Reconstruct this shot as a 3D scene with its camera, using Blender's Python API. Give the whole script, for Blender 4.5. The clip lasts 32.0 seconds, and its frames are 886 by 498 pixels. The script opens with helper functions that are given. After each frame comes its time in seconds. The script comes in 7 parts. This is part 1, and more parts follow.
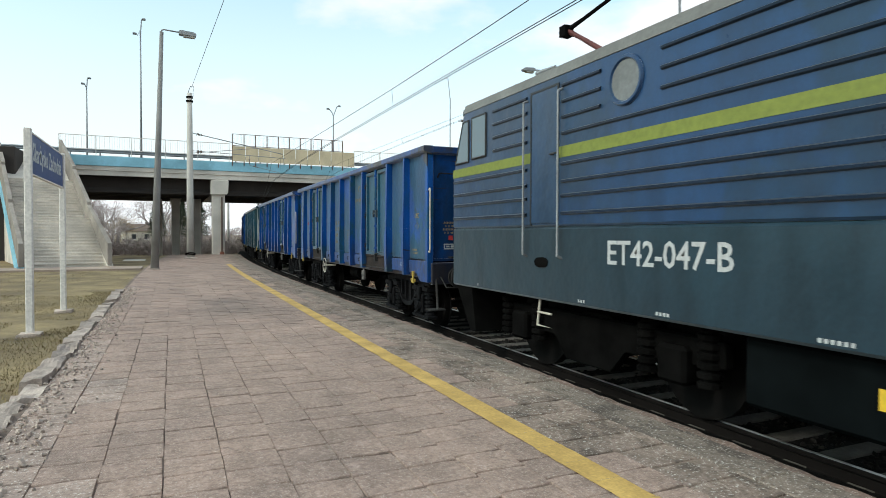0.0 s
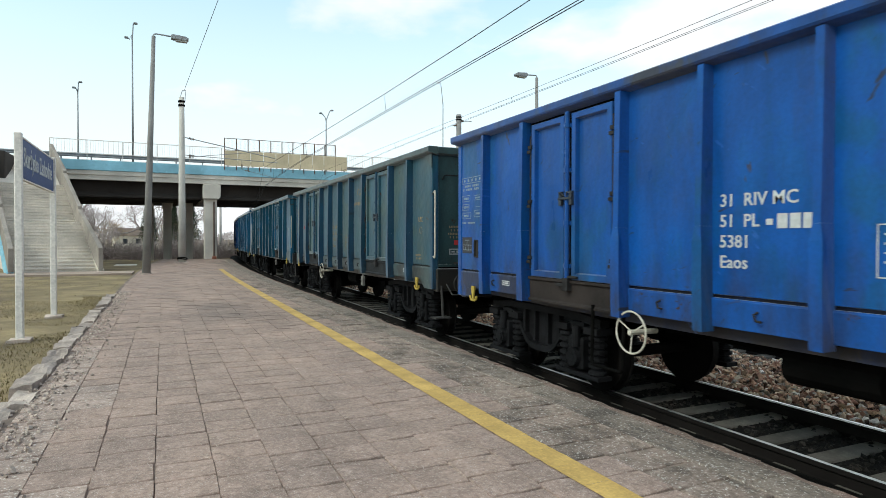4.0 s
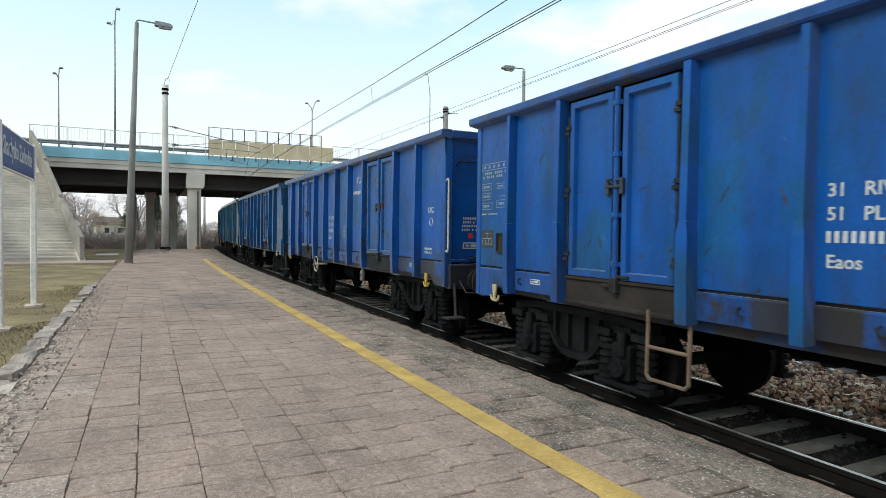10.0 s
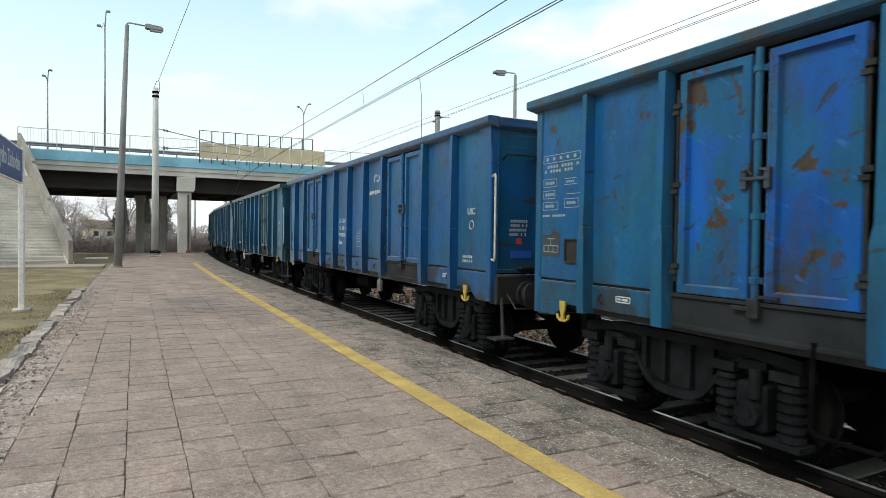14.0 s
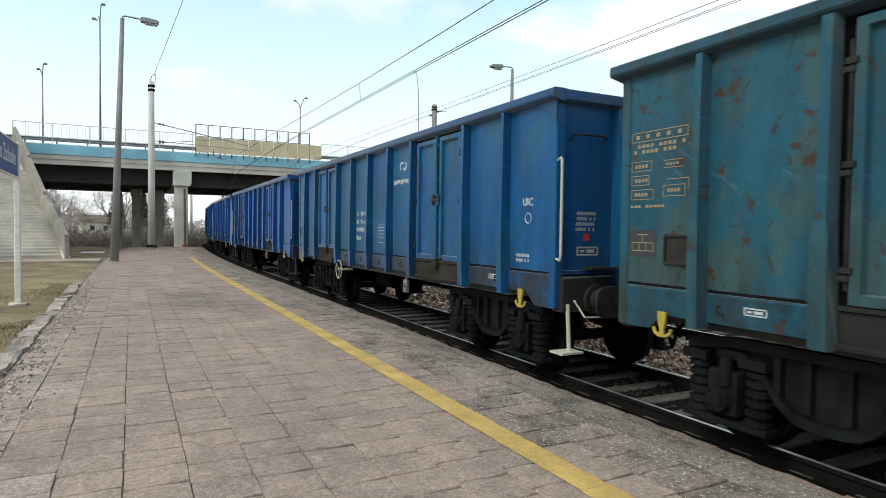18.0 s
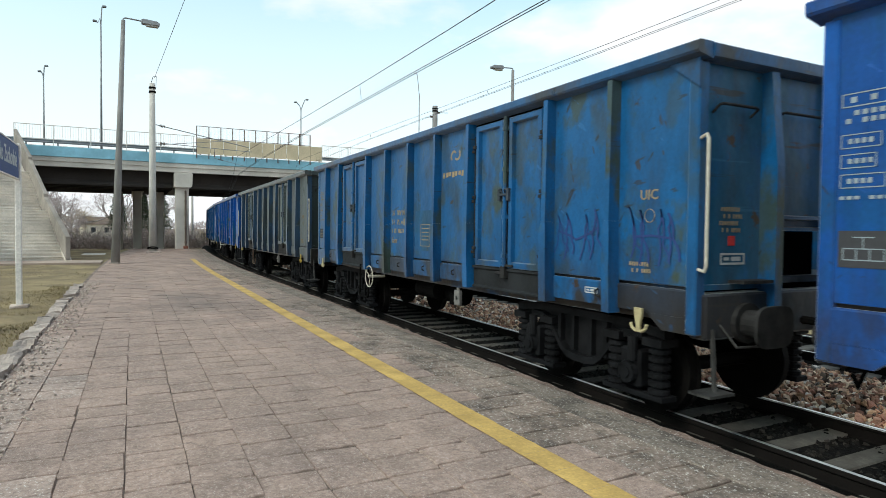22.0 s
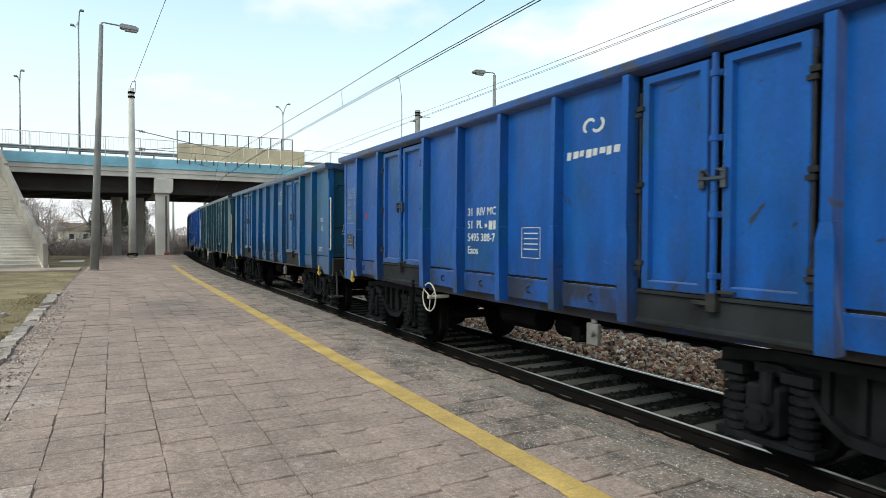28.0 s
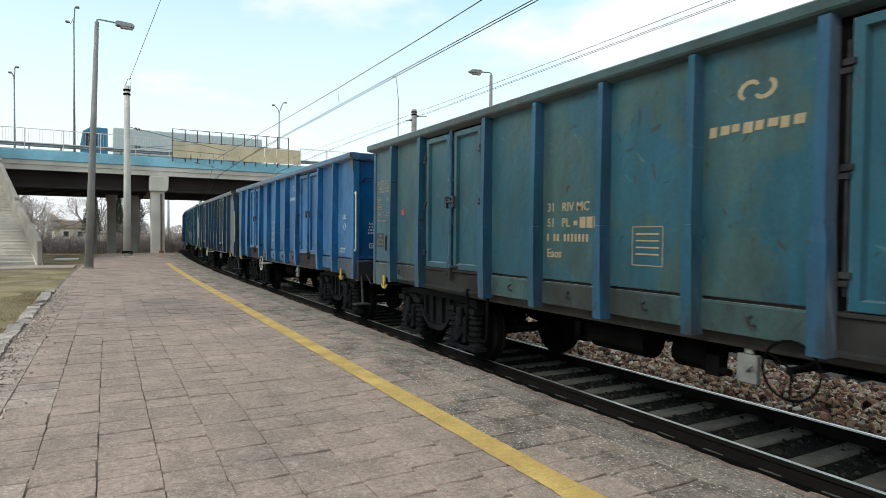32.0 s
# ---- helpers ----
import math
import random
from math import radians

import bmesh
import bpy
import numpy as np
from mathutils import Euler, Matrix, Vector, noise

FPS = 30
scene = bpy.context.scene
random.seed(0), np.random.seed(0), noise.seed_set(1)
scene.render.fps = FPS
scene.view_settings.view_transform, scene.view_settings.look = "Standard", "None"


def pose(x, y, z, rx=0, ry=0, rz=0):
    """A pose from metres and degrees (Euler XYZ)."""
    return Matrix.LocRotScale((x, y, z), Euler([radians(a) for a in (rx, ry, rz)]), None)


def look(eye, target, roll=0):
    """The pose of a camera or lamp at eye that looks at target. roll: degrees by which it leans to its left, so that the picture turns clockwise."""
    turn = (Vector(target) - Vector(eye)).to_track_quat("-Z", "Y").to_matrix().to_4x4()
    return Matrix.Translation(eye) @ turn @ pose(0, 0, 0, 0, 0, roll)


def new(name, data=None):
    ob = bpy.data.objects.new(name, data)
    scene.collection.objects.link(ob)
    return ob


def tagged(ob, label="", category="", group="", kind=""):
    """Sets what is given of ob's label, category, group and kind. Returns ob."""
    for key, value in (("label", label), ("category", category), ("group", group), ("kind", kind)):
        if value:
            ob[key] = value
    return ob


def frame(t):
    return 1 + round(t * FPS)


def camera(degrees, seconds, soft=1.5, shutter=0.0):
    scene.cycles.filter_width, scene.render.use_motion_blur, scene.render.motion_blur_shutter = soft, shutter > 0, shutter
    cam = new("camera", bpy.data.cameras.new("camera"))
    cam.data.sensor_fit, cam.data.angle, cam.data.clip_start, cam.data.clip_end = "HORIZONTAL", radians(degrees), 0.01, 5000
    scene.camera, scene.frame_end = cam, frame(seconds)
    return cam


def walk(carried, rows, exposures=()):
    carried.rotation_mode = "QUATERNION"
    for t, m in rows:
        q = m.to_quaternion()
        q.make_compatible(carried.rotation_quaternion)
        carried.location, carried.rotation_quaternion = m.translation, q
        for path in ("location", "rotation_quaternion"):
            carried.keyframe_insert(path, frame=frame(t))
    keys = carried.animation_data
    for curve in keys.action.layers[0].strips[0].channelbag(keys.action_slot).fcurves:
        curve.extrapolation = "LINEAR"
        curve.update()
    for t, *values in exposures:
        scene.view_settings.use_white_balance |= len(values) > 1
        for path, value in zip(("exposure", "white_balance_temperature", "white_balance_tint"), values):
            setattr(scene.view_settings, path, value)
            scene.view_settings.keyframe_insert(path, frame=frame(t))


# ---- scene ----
cam = camera(72.0, 32.0, soft=0.85, shutter=0.05)
WAY = [
    (0.0, pose(0.006, 0.056, 1.637, 88.701, -0.172, -24.004)),
    (0.5, pose(0.003, 0.042, 1.642, 88.804, -0.255, -24.316)),
    (1.0, pose(-0.002, 0.025, 1.642, 88.696, -0.326, -24.458)),
    (1.5, pose(0.003, 0.030, 1.645, 88.817, -0.227, -24.650)),
    (2.0, pose(0.010, 0.051, 1.641, 89.148, -0.162, -24.642)),
    (2.5, pose(-0.000, 0.025, 1.645, 89.124, -0.109, -24.695)),
    (3.0, pose(0.003, 0.029, 1.641, 88.986, 0.038, -24.720)),
    (3.5, pose(0.007, 0.032, 1.645, 89.080, -0.028, -24.679)),
    (5.5, pose(-0.008, 0.028, 1.644, 89.088, -0.284, -24.738)),
    (6.0, pose(-0.001, 0.030, 1.641, 89.091, -0.315, -24.888)),
    (6.5, pose(-0.002, 0.006, 1.649, 89.159, -0.391, -25.207)),
    (7.0, pose(-0.001, 0.017, 1.642, 89.185, -0.432, -25.445)),
    (7.5, pose(-0.003, -0.004, 1.648, 88.808, -0.522, -25.644)),
    (8.0, pose(-0.002, -0.003, 1.652, 88.920, -0.483, -25.636)),
    (8.5, pose(-0.000, 0.004, 1.647, 88.811, -0.513, -25.769)),
    (9.0, pose(0.002, 0.008, 1.648, 88.749, -0.484, -25.890)),
    (9.5, pose(0.004, 0.012, 1.643, 88.690, -0.618, -25.805)),
    (10.0, pose(-0.001, 0.003, 1.646, 88.385, -0.682, -25.985)),
    (10.5, pose(0.003, 0.001, 1.650, 88.501, -0.813, -25.996)),
    (11.0, pose(0.000, -0.001, 1.644, 88.656, -0.765, -26.159)),
    (11.5, pose(0.004, -0.006, 1.647, 88.720, -0.695, -26.561)),
    (12.0, pose(0.004, -0.004, 1.650, 88.709, -0.792, -26.564)),
    (12.5, pose(-0.003, -0.005, 1.652, 88.758, -0.748, -26.765)),
    (13.0, pose(-0.002, 0.006, 1.650, 88.879, -0.684, -26.805)),
    (13.5, pose(-0.002, -0.012, 1.654, 88.803, -0.698, -26.759)),
    (14.0, pose(0.003, -0.016, 1.655, 88.743, -0.749, -26.762)),
    (14.5, pose(-0.001, -0.029, 1.652, 88.678, -0.847, -26.822)),
    (16.5, pose(0.000, -0.039, 1.655, 88.502, -0.733, -26.753)),
    (17.0, pose(0.000, -0.039, 1.660, 88.565, -0.601, -26.863)),
    (17.5, pose(-0.001, -0.033, 1.649, 88.645, -0.700, -26.880)),
    (18.0, pose(-0.003, -0.045, 1.655, 88.208, -0.739, -27.037)),
    (18.5, pose(0.004, -0.046, 1.656, 88.331, -0.854, -27.206)),
    (19.0, pose(-0.003, -0.038, 1.658, 88.489, -0.924, -27.112)),
    (19.5, pose(-0.007, -0.034, 1.646, 88.628, -0.915, -26.694)),
    (20.0, pose(-0.007, -0.035, 1.652, 88.731, -0.833, -26.712)),
    (20.5, pose(-0.001, -0.030, 1.648, 88.919, -0.684, -26.781)),
    (21.0, pose(-0.008, -0.034, 1.650, 88.853, -0.676, -26.863)),
    (21.5, pose(-0.003, -0.035, 1.650, 88.516, -0.628, -26.799)),
    (22.0, pose(-0.002, -0.033, 1.646, 88.326, -0.624, -26.959)),
    (22.5, pose(0.003, -0.047, 1.652, 88.864, -0.484, -27.364)),
    (23.0, pose(0.005, -0.056, 1.657, 88.881, -0.509, -27.634)),
    (23.5, pose(0.007, -0.059, 1.659, 88.667, -0.430, -27.504)),
    (24.0, pose(0.013, -0.052, 1.653, 88.808, -0.374, -27.764)),
    (24.5, pose(0.002, -0.078, 1.662, 89.185, -0.598, -28.027)),
    (25.0, pose(0.002, -0.092, 1.668, 89.285, -0.571, -28.322)),
    (25.5, pose(0.006, -0.092, 1.663, 89.252, -0.508, -28.556)),
    (27.5, pose(0.013, -0.099, 1.659, 89.024, -0.252, -28.374)),
    (28.0, pose(0.011, -0.107, 1.662, 88.695, -0.201, -28.466)),
    (28.5, pose(0.010, -0.093, 1.664, 88.583, -0.280, -28.521)),
    (29.0, pose(0.018, -0.095, 1.661, 88.653, -0.168, -28.595)),
    (29.5, pose(0.013, -0.101, 1.659, 88.833, -0.268, -28.408)),
    (30.0, pose(0.009, -0.124, 1.670, 88.765, -0.184, -29.160)),
    (30.5, pose(0.015, -0.118, 1.669, 88.470, -0.425, -28.863)),
    (31.0, pose(0.020, -0.092, 1.661, 88.603, -0.414, -28.919)),
    (31.5, pose(0.011, -0.115, 1.667, 88.635, -0.482, -28.833)),
    (32.0, pose(0.010, -0.110, 1.665, 88.643, -0.489, -28.849)),
]
walk(cam, WAY)

# ---- sky, sun ----
SUN_EL, SUN_AZ = radians(40), radians(-101)   # azimuth from +y towards +x
world = bpy.data.worlds.new("sky")
scene.world = world
world.use_nodes = True
wt = world.node_tree
wt.nodes.clear()
w_out = wt.nodes.new("ShaderNodeOutputWorld")
w_bg = wt.nodes.new("ShaderNodeBackground")
w_sky = wt.nodes.new("ShaderNodeTexSky")
w_sky.sky_type, w_sky.sun_disc = "NISHITA", False
w_sky.sun_elevation, w_sky.sun_rotation = SUN_EL, SUN_AZ
w_sky.air_density, w_sky.dust_density, w_sky.ozone_density = 1.0, 1.6, 1.0
w_tc = wt.nodes.new("ShaderNodeTexCoord")
w_sep = wt.nodes.new("ShaderNodeSeparateXYZ")
w_map = wt.nodes.new("ShaderNodeMapping")
w_map.inputs["Scale"].default_value = (1.0, 1.0, 2.2)
w_map.inputs["Location"].default_value = (0.35, 0.1, 0.25)
w_n = wt.nodes.new("ShaderNodeTexNoise")
w_n.inputs["Scale"].default_value, w_n.inputs["Detail"].default_value = 3.2, 7
w_n.inputs["Roughness"].default_value = 0.52
w_r = wt.nodes.new("ShaderNodeMapRange")
w_r.inputs["From Min"].default_value, w_r.inputs["From Max"].default_value = 0.42, 0.62
w_h = wt.nodes.new("ShaderNodeMapRange")      # haze low over the horizon
w_h.inputs["From Min"].default_value, w_h.inputs["From Max"].default_value = 0.42, 0.06
w_mx = wt.nodes.new("ShaderNodeMath")
w_mx.operation = "MAXIMUM"
w_mix = wt.nodes.new("ShaderNodeMixRGB")
w_mix.inputs["Color2"].default_value = (8.3, 8.6, 8.8, 1)
w_am = wt.nodes.new("ShaderNodeMath")
w_am.operation, w_am.use_clamp = "MULTIPLY_ADD", True
w_am.inputs[1].default_value, w_am.inputs[2].default_value = 0.72, 0.28
L = wt.links.new
L(w_tc.outputs["Generated"], w_map.inputs["Vector"])
L(w_map.outputs["Vector"], w_n.inputs["Vector"])
L(w_n.outputs["Fac"], w_r.inputs["Value"])
L(w_tc.outputs["Generated"], w_sep.inputs["Vector"])
L(w_sep.outputs["Z"], w_h.inputs["Value"])
L(w_r.outputs["Result"], w_mx.inputs[0])
L(w_h.outputs["Result"], w_mx.inputs[1])
L(w_mx.outputs["Value"], w_am.inputs[0])
L(w_am.outputs["Value"], w_mix.inputs["Fac"])
w_tint = wt.nodes.new("ShaderNodeMixRGB")
w_tint.blend_type = "MULTIPLY"
w_tint.inputs["Fac"].default_value = 1.0
w_tint.inputs["Color2"].default_value = (1.7, 2.7, 2.3, 1)
L(w_sky.outputs["Color"], w_tint.inputs["Color1"])
L(w_tint.outputs["Color"], w_mix.inputs["Color1"])
L(w_mix.outputs["Color"], w_bg.inputs["Color"])
w_bg.inputs["Strength"].default_value = 0.124
L(w_bg.outputs["Background"], w_out.inputs["Surface"])

sun_data = bpy.data.lights.new("sun", "SUN")
sun_data.energy, sun_data.angle, sun_data.color = 1.72, radians(14), (1.0, 0.95, 0.89)
sun = new("sun", sun_data)
sx, sy, sz = math.sin(SUN_AZ) * math.cos(SUN_EL), math.cos(SUN_AZ) * math.cos(SUN_EL), math.sin(SUN_EL)
sun.matrix_world = look((sx * 60, sy * 60, sz * 60), (0, 0, 0))
scene.view_settings.exposure = 0.0


# ---- materials ----
def base_mat(name):
    m = bpy.data.materials.new(name)
    m.use_nodes = True
    nt = m.node_tree
    return m, nt, nt.nodes["Principled BSDF"], nt.links.new


def node(nt, kind, **values):
    n = nt.nodes.new(kind)
    for k, v in values.items():
        n.inputs[k].default_value = v
    return n


def coords(nt, seed=0.0, scale=(1, 1, 1), still=False):
    tc = nt.nodes.new("ShaderNodeNewGeometry" if still else "ShaderNodeTexCoord")
    mp = node(nt, "ShaderNodeMapping", Location=(seed * 1.7, seed * 0.9, seed * 2.3), Scale=scale)
    nt.links.new(tc.outputs["Position" if still else "Object"], mp.inputs["Vector"])
    return mp.outputs["Vector"]


def noise_tex(nt, vec, scale, detail=4, rough=0.55):
    n = node(nt, "ShaderNodeTexNoise", Scale=scale, Detail=detail, Roughness=rough)
    nt.links.new(vec, n.inputs["Vector"])
    return n.outputs["Fac"]


def ramp(nt, fac, lo, hi, a=0.0, b=1.0):
    r = node(nt, "ShaderNodeMapRange")
    r.inputs["From Min"].default_value, r.inputs["From Max"].default_value = lo, hi
    r.inputs["To Min"].default_value, r.inputs["To Max"].default_value = a, b
    nt.links.new(fac, r.inputs["Value"])
    return r.outputs["Result"]


def mixc(nt, fac, a, b, mode="MIX"):
    n = nt.nodes.new("ShaderNodeMixRGB")
    n.blend_type = mode
    for key, v in (("Fac", fac), ("Color1", a), ("Color2", b)):
        if isinstance(v, (int, float)):
            n.inputs[key].default_value = v
        elif isinstance(v, tuple):
            n.inputs[key].default_value = (*v, 1)
        else:
            nt.links.new(v, n.inputs[key])
    return n.outputs["Color"]


def bump(nt, bsdf, height, strength, dist=0.01, normal=None):
    b = node(nt, "ShaderNodeBump", Strength=strength, Distance=dist)
    nt.links.new(height, b.inputs["Height"])
    if normal is not None:
        nt.links.new(normal, b.inputs["Normal"])
    nt.links.new(b.outputs["Normal"], bsdf.inputs["Normal"])
    return b.outputs["Normal"]


def plain(name, col, rough=0.6, metal=0.0, dark=0.7, light=1.15, scale=3.0, fine=40.0, bmp=0.2, dist=0.004, seed=0.0, island=0.0, tint=None, objrand=0.0, still=False, blotch=0.0, spec=0.3):
    """Surface with a broad and a fine variation of colour, and relief."""
    m, nt, bs, link = base_mat(name)
    v = coords(nt, seed, still=still)
    big, small = noise_tex(nt, v, scale, 5), noise_tex(nt, v, fine, 3)
    lo = tuple(c * dark for c in col)
    hi = tuple(min(1, c * light) for c in (tint or col))
    c = mixc(nt, ramp(nt, big, 0.3, 0.7), lo, hi)
    c = mixc(nt, 1.0, c, mixc(nt, ramp(nt, small, 0.25, 0.75), (0.78,) * 3, (1.12,) * 3), "MULTIPLY")
    if blotch:
        c = mixc(nt, ramp(nt, noise_tex(nt, v, scale * 5, 8, 0.7), 0.55, 0.68, 0, blotch), c, tuple(x * 1.35 for x in col))
        c = mixc(nt, ramp(nt, noise_tex(nt, coords(nt, seed + 4, still=still), scale * 3, 8, 0.7), 0.56, 0.72, 0, blotch), c, tuple(x * 0.55 for x in col))
    if island or objrand:
        if island:
            g = nt.nodes.new("ShaderNodeNewGeometry").outputs["Random Per Island"]
        else:
            g = nt.nodes.new("ShaderNodeObjectInfo").outputs["Random"]
        k = island or objrand
        c = mixc(nt, 1.0, c, mixc(nt, g, (1 - k,) * 3, (1 + k,) * 3), "MULTIPLY")
    link(c, bs.inputs["Base Color"])
    link(ramp(nt, small, 0.2, 0.8, max(0.05, rough - 0.12), min(1, rough + 0.12)), bs.inputs["Roughness"])
    bs.inputs["Metallic"].default_value = metal
    bs.inputs["Specular IOR Level"].default_value = spec
    if bmp:
        bump(nt, bs, small, bmp, dist)
    return m


def paint(name, base, patch, patch_amt=0.3, rust=0.1, seed=0.0, fade=0.5, spec=0.2, drip=0.0, chips=1.0):
    """Weathered wagon paint: patches of other paint, streaks, rust spots, dents."""
    m, nt, bs, link = base_mat(name)
    v = coords(nt, seed)
    vs = coords(nt, seed + 3, (1.5, 1.5, 0.4))
    vp = coords(nt, seed + 9, (1.0, 1.0, 0.75))
    n_patch = noise_tex(nt, vp, 0.75, 6, 0.6)
    lim = 0.66 - 0.34 * patch_amt
    c = mixc(nt, ramp(nt, n_patch, lim, lim + 0.05), base, patch)
    n_mot = noise_tex(nt, coords(nt, seed + 13, (1.0, 1.0, 0.6)), 2.7, 7, 0.66)
    c = mixc(nt, ramp(nt, n_mot, 0.52, 0.60, 0, 0.35 + 0.5 * rust), c, patch)
    n_fade = noise_tex(nt, v, 0.5, 3)
    c = mixc(nt, ramp(nt, n_fade, 0.35, 0.7, 0, fade), c, tuple(x * 0.7 + 0.006 for x in base))
    n_str = noise_tex(nt, vs, 2.2, 5)
    c = mixc(nt, 1.0, c, mixc(nt, ramp(nt, n_str, 0.3, 0.7), (0.72, 0.72, 0.72), (1.14, 1.14, 1.14)), "MULTIPLY")
    n_dirt = noise_tex(nt, coords(nt, seed + 21, (1.4, 1.4, 0.5)), 1.9, 9, 0.68)
    c = mixc(nt, ramp(nt, n_dirt, 0.52, 0.72, 0, (0.22 + 0.65 * rust) * chips), c, (0.04, 0.033, 0.027))
    n_spot = noise_tex(nt, v, 3.3, 8, 0.62)
    lim = 0.73 - 0.16 * rust
    c = mixc(nt, ramp(nt, n_spot, lim, lim + 0.03), c, (0.06, 0.034, 0.022))
    for q, (rot, col, amt) in enumerate(((0.9, (0.03, 0.028, 0.026), 0.85), (-0.6, tuple(x * 1.3 + 0.04 for x in base), 0.4), (-1.2, (0.05, 0.035, 0.025), 0.8), (0.2, (0.035, 0.03, 0.026), 0.7))):
        turn = node(nt, "ShaderNodeMapping", Location=(seed * 2.1 + q, 0, seed + q), Rotation=(0, rot, 0))
        nt.links.new(nt.nodes.new("ShaderNodeTexCoord").outputs["Object"], turn.inputs["Vector"])
        mp = node(nt, "ShaderNodeMapping", Scale=(1.6, 0.3, 6.5))
        nt.links.new(turn.outputs["Vector"], mp.inputs["Vector"])
        lim = 0.715 - 0.07 * rust
        c = mixc(nt, ramp(nt, noise_tex(nt, mp.outputs["Vector"], 1.6, 3, 0.6), lim, lim + 0.03, 0, amt * chips), c, col)
    if drip:
        c = mixc(nt, ramp(nt, noise_tex(nt, coords(nt, seed + 31, (7.0, 7.0, 1.3)), 2.0, 5, 0.6), 0.64, 0.67, 0, drip), c, (0.62, 0.66, 0.68))
    n_low = noise_tex(nt, coords(nt, seed + 1, (2.2, 2.2, 0.6)), 1.6, 6, 0.65)
    sep = nt.nodes.new("ShaderNodeSeparateXYZ")
    nt.links.new(nt.nodes.new("ShaderNodeTexCoord").outputs["Object"], sep.inputs["Vector"])
    low = nt.nodes.new("ShaderNodeMath")
    low.operation = "MULTIPLY"
    nt.links.new(ramp(nt, sep.outputs["Z"], 1.9, 1.2), low.inputs[0])
    nt.links.new(ramp(nt, n_low, 0.42, 0.62), low.inputs[1])
    c = mixc(nt, ramp(nt, low.outputs["Value"], 0, 1, 0, 0.75 * chips), c, (0.03, 0.024, 0.02))
    n_fine = noise_tex(nt, v, 30, 4)
    c = mixc(nt, 1.0, c, mixc(nt, ramp(nt, n_fine, 0.3, 0.7), (0.88,) * 3, (1.08,) * 3), "MULTIPLY")
    c = mixc(nt, 1.0, c, (0.82, 0.86, 0.90), "MULTIPLY")
    link(c, bs.inputs["Base Color"])
    link(ramp(nt, n_str, 0.2, 0.8, 0.25, 0.43), bs.inputs["Roughness"])
    bs.inputs["Specular IOR Level"].default_value = spec
    bs.inputs["Sheen Weight"].default_value, bs.inputs["Sheen Roughness"].default_value = 0.5, 0.35      # added sheen stands in for sky reflected at grazing view
    nrm = bump(nt, bs, noise_tex(nt, v, 1.9, 3), 0.42, 0.045)
    bump(nt, bs, n_fine, 0.05, 0.003, nrm)
    return m


def flat_mat(name, col, rough=0.6, metal=0.0):
    m, nt, bs, link = base_mat(name)
    v = coords(nt)
    n = noise_tex(nt, v, 18, 5)
    link(mixc(nt, ramp(nt, n, 0.25, 0.75), tuple(c * 0.75 for c in col), tuple(min(1, c * 1.1) for c in col)), bs.inputs["Base Color"])
    bs.inputs["Roughness"].default_value, bs.inputs["Metallic"].default_value = rough, metal
    return m


def paving(name, col, seed, specks, stain, island=False, speck=85):
    """Worn concrete paving: pale aggregate specks, dark pits, stains, worn smooth patches."""
    m, nt, bs, link = base_mat(name)
    v = coords(nt, seed, still=True)
    g = nt.nodes.new("ShaderNodeNewGeometry").outputs["Random Per Island"] if island else nt.nodes.new("ShaderNodeObjectInfo").outputs["Random"]
    c = mixc(nt, g, tuple(x * y for x, y in zip(col, (0.93, 0.935, 0.935))), tuple(x * y for x, y in zip(col, (1.06, 1.055, 1.05))))
    big = noise_tex(nt, v, 0.9, 6, 0.6)
    c = mixc(nt, 1.0, c, mixc(nt, ramp(nt, big, 0.32, 0.68), (0.74, 0.75, 0.76), (1.13, 1.11, 1.08)), "MULTIPLY")
    mid = noise_tex(nt, coords(nt, seed + 5, still=True), 7.0, 9, 0.72)
    c = mixc(nt, ramp(nt, mid, 0.54, 0.68, 0, 0.55), c, tuple(min(1, x * 1.3 + 0.02) for x in col))
    c = mixc(nt, ramp(nt, mid, 0.46, 0.34, 0, 0.7), c, tuple(x * 0.66 for x in col))
    wet = noise_tex(nt, coords(nt, seed + 8, (1.0, 0.6, 1), still=True), 3.2, 9, 0.75)
    c = mixc(nt, ramp(nt, wet, 0.48, 0.60, 0, stain), c, (0.055, 0.046, 0.037))
    fine = noise_tex(nt, v, speck, 3, 0.7)
    c = mixc(nt, ramp(nt, fine, 0.58, 0.66, 0, specks), c, (0.66, 0.61, 0.55))
    c = mixc(nt, ramp(nt, fine, 0.42, 0.30, 0, 0.75), c, tuple(x * 0.4 for x in col))
    grain = noise_tex(nt, v, 26, 4, 0.7)
    c = mixc(nt, 1.0, c, mixc(nt, ramp(nt, grain, 0.32, 0.68), (0.74,) * 3, (1.22,) * 3), "MULTIPLY")
    link(c, bs.inputs["Base Color"])
    bs.inputs["Roughness"].default_value = 0.9
    bs.inputs["Specular IOR Level"].default_value = 0.15
    nrm = bump(nt, bs, mid, 0.6, 0.014)
    bump(nt, bs, fine, 0.7, 0.007, nrm)
    return m


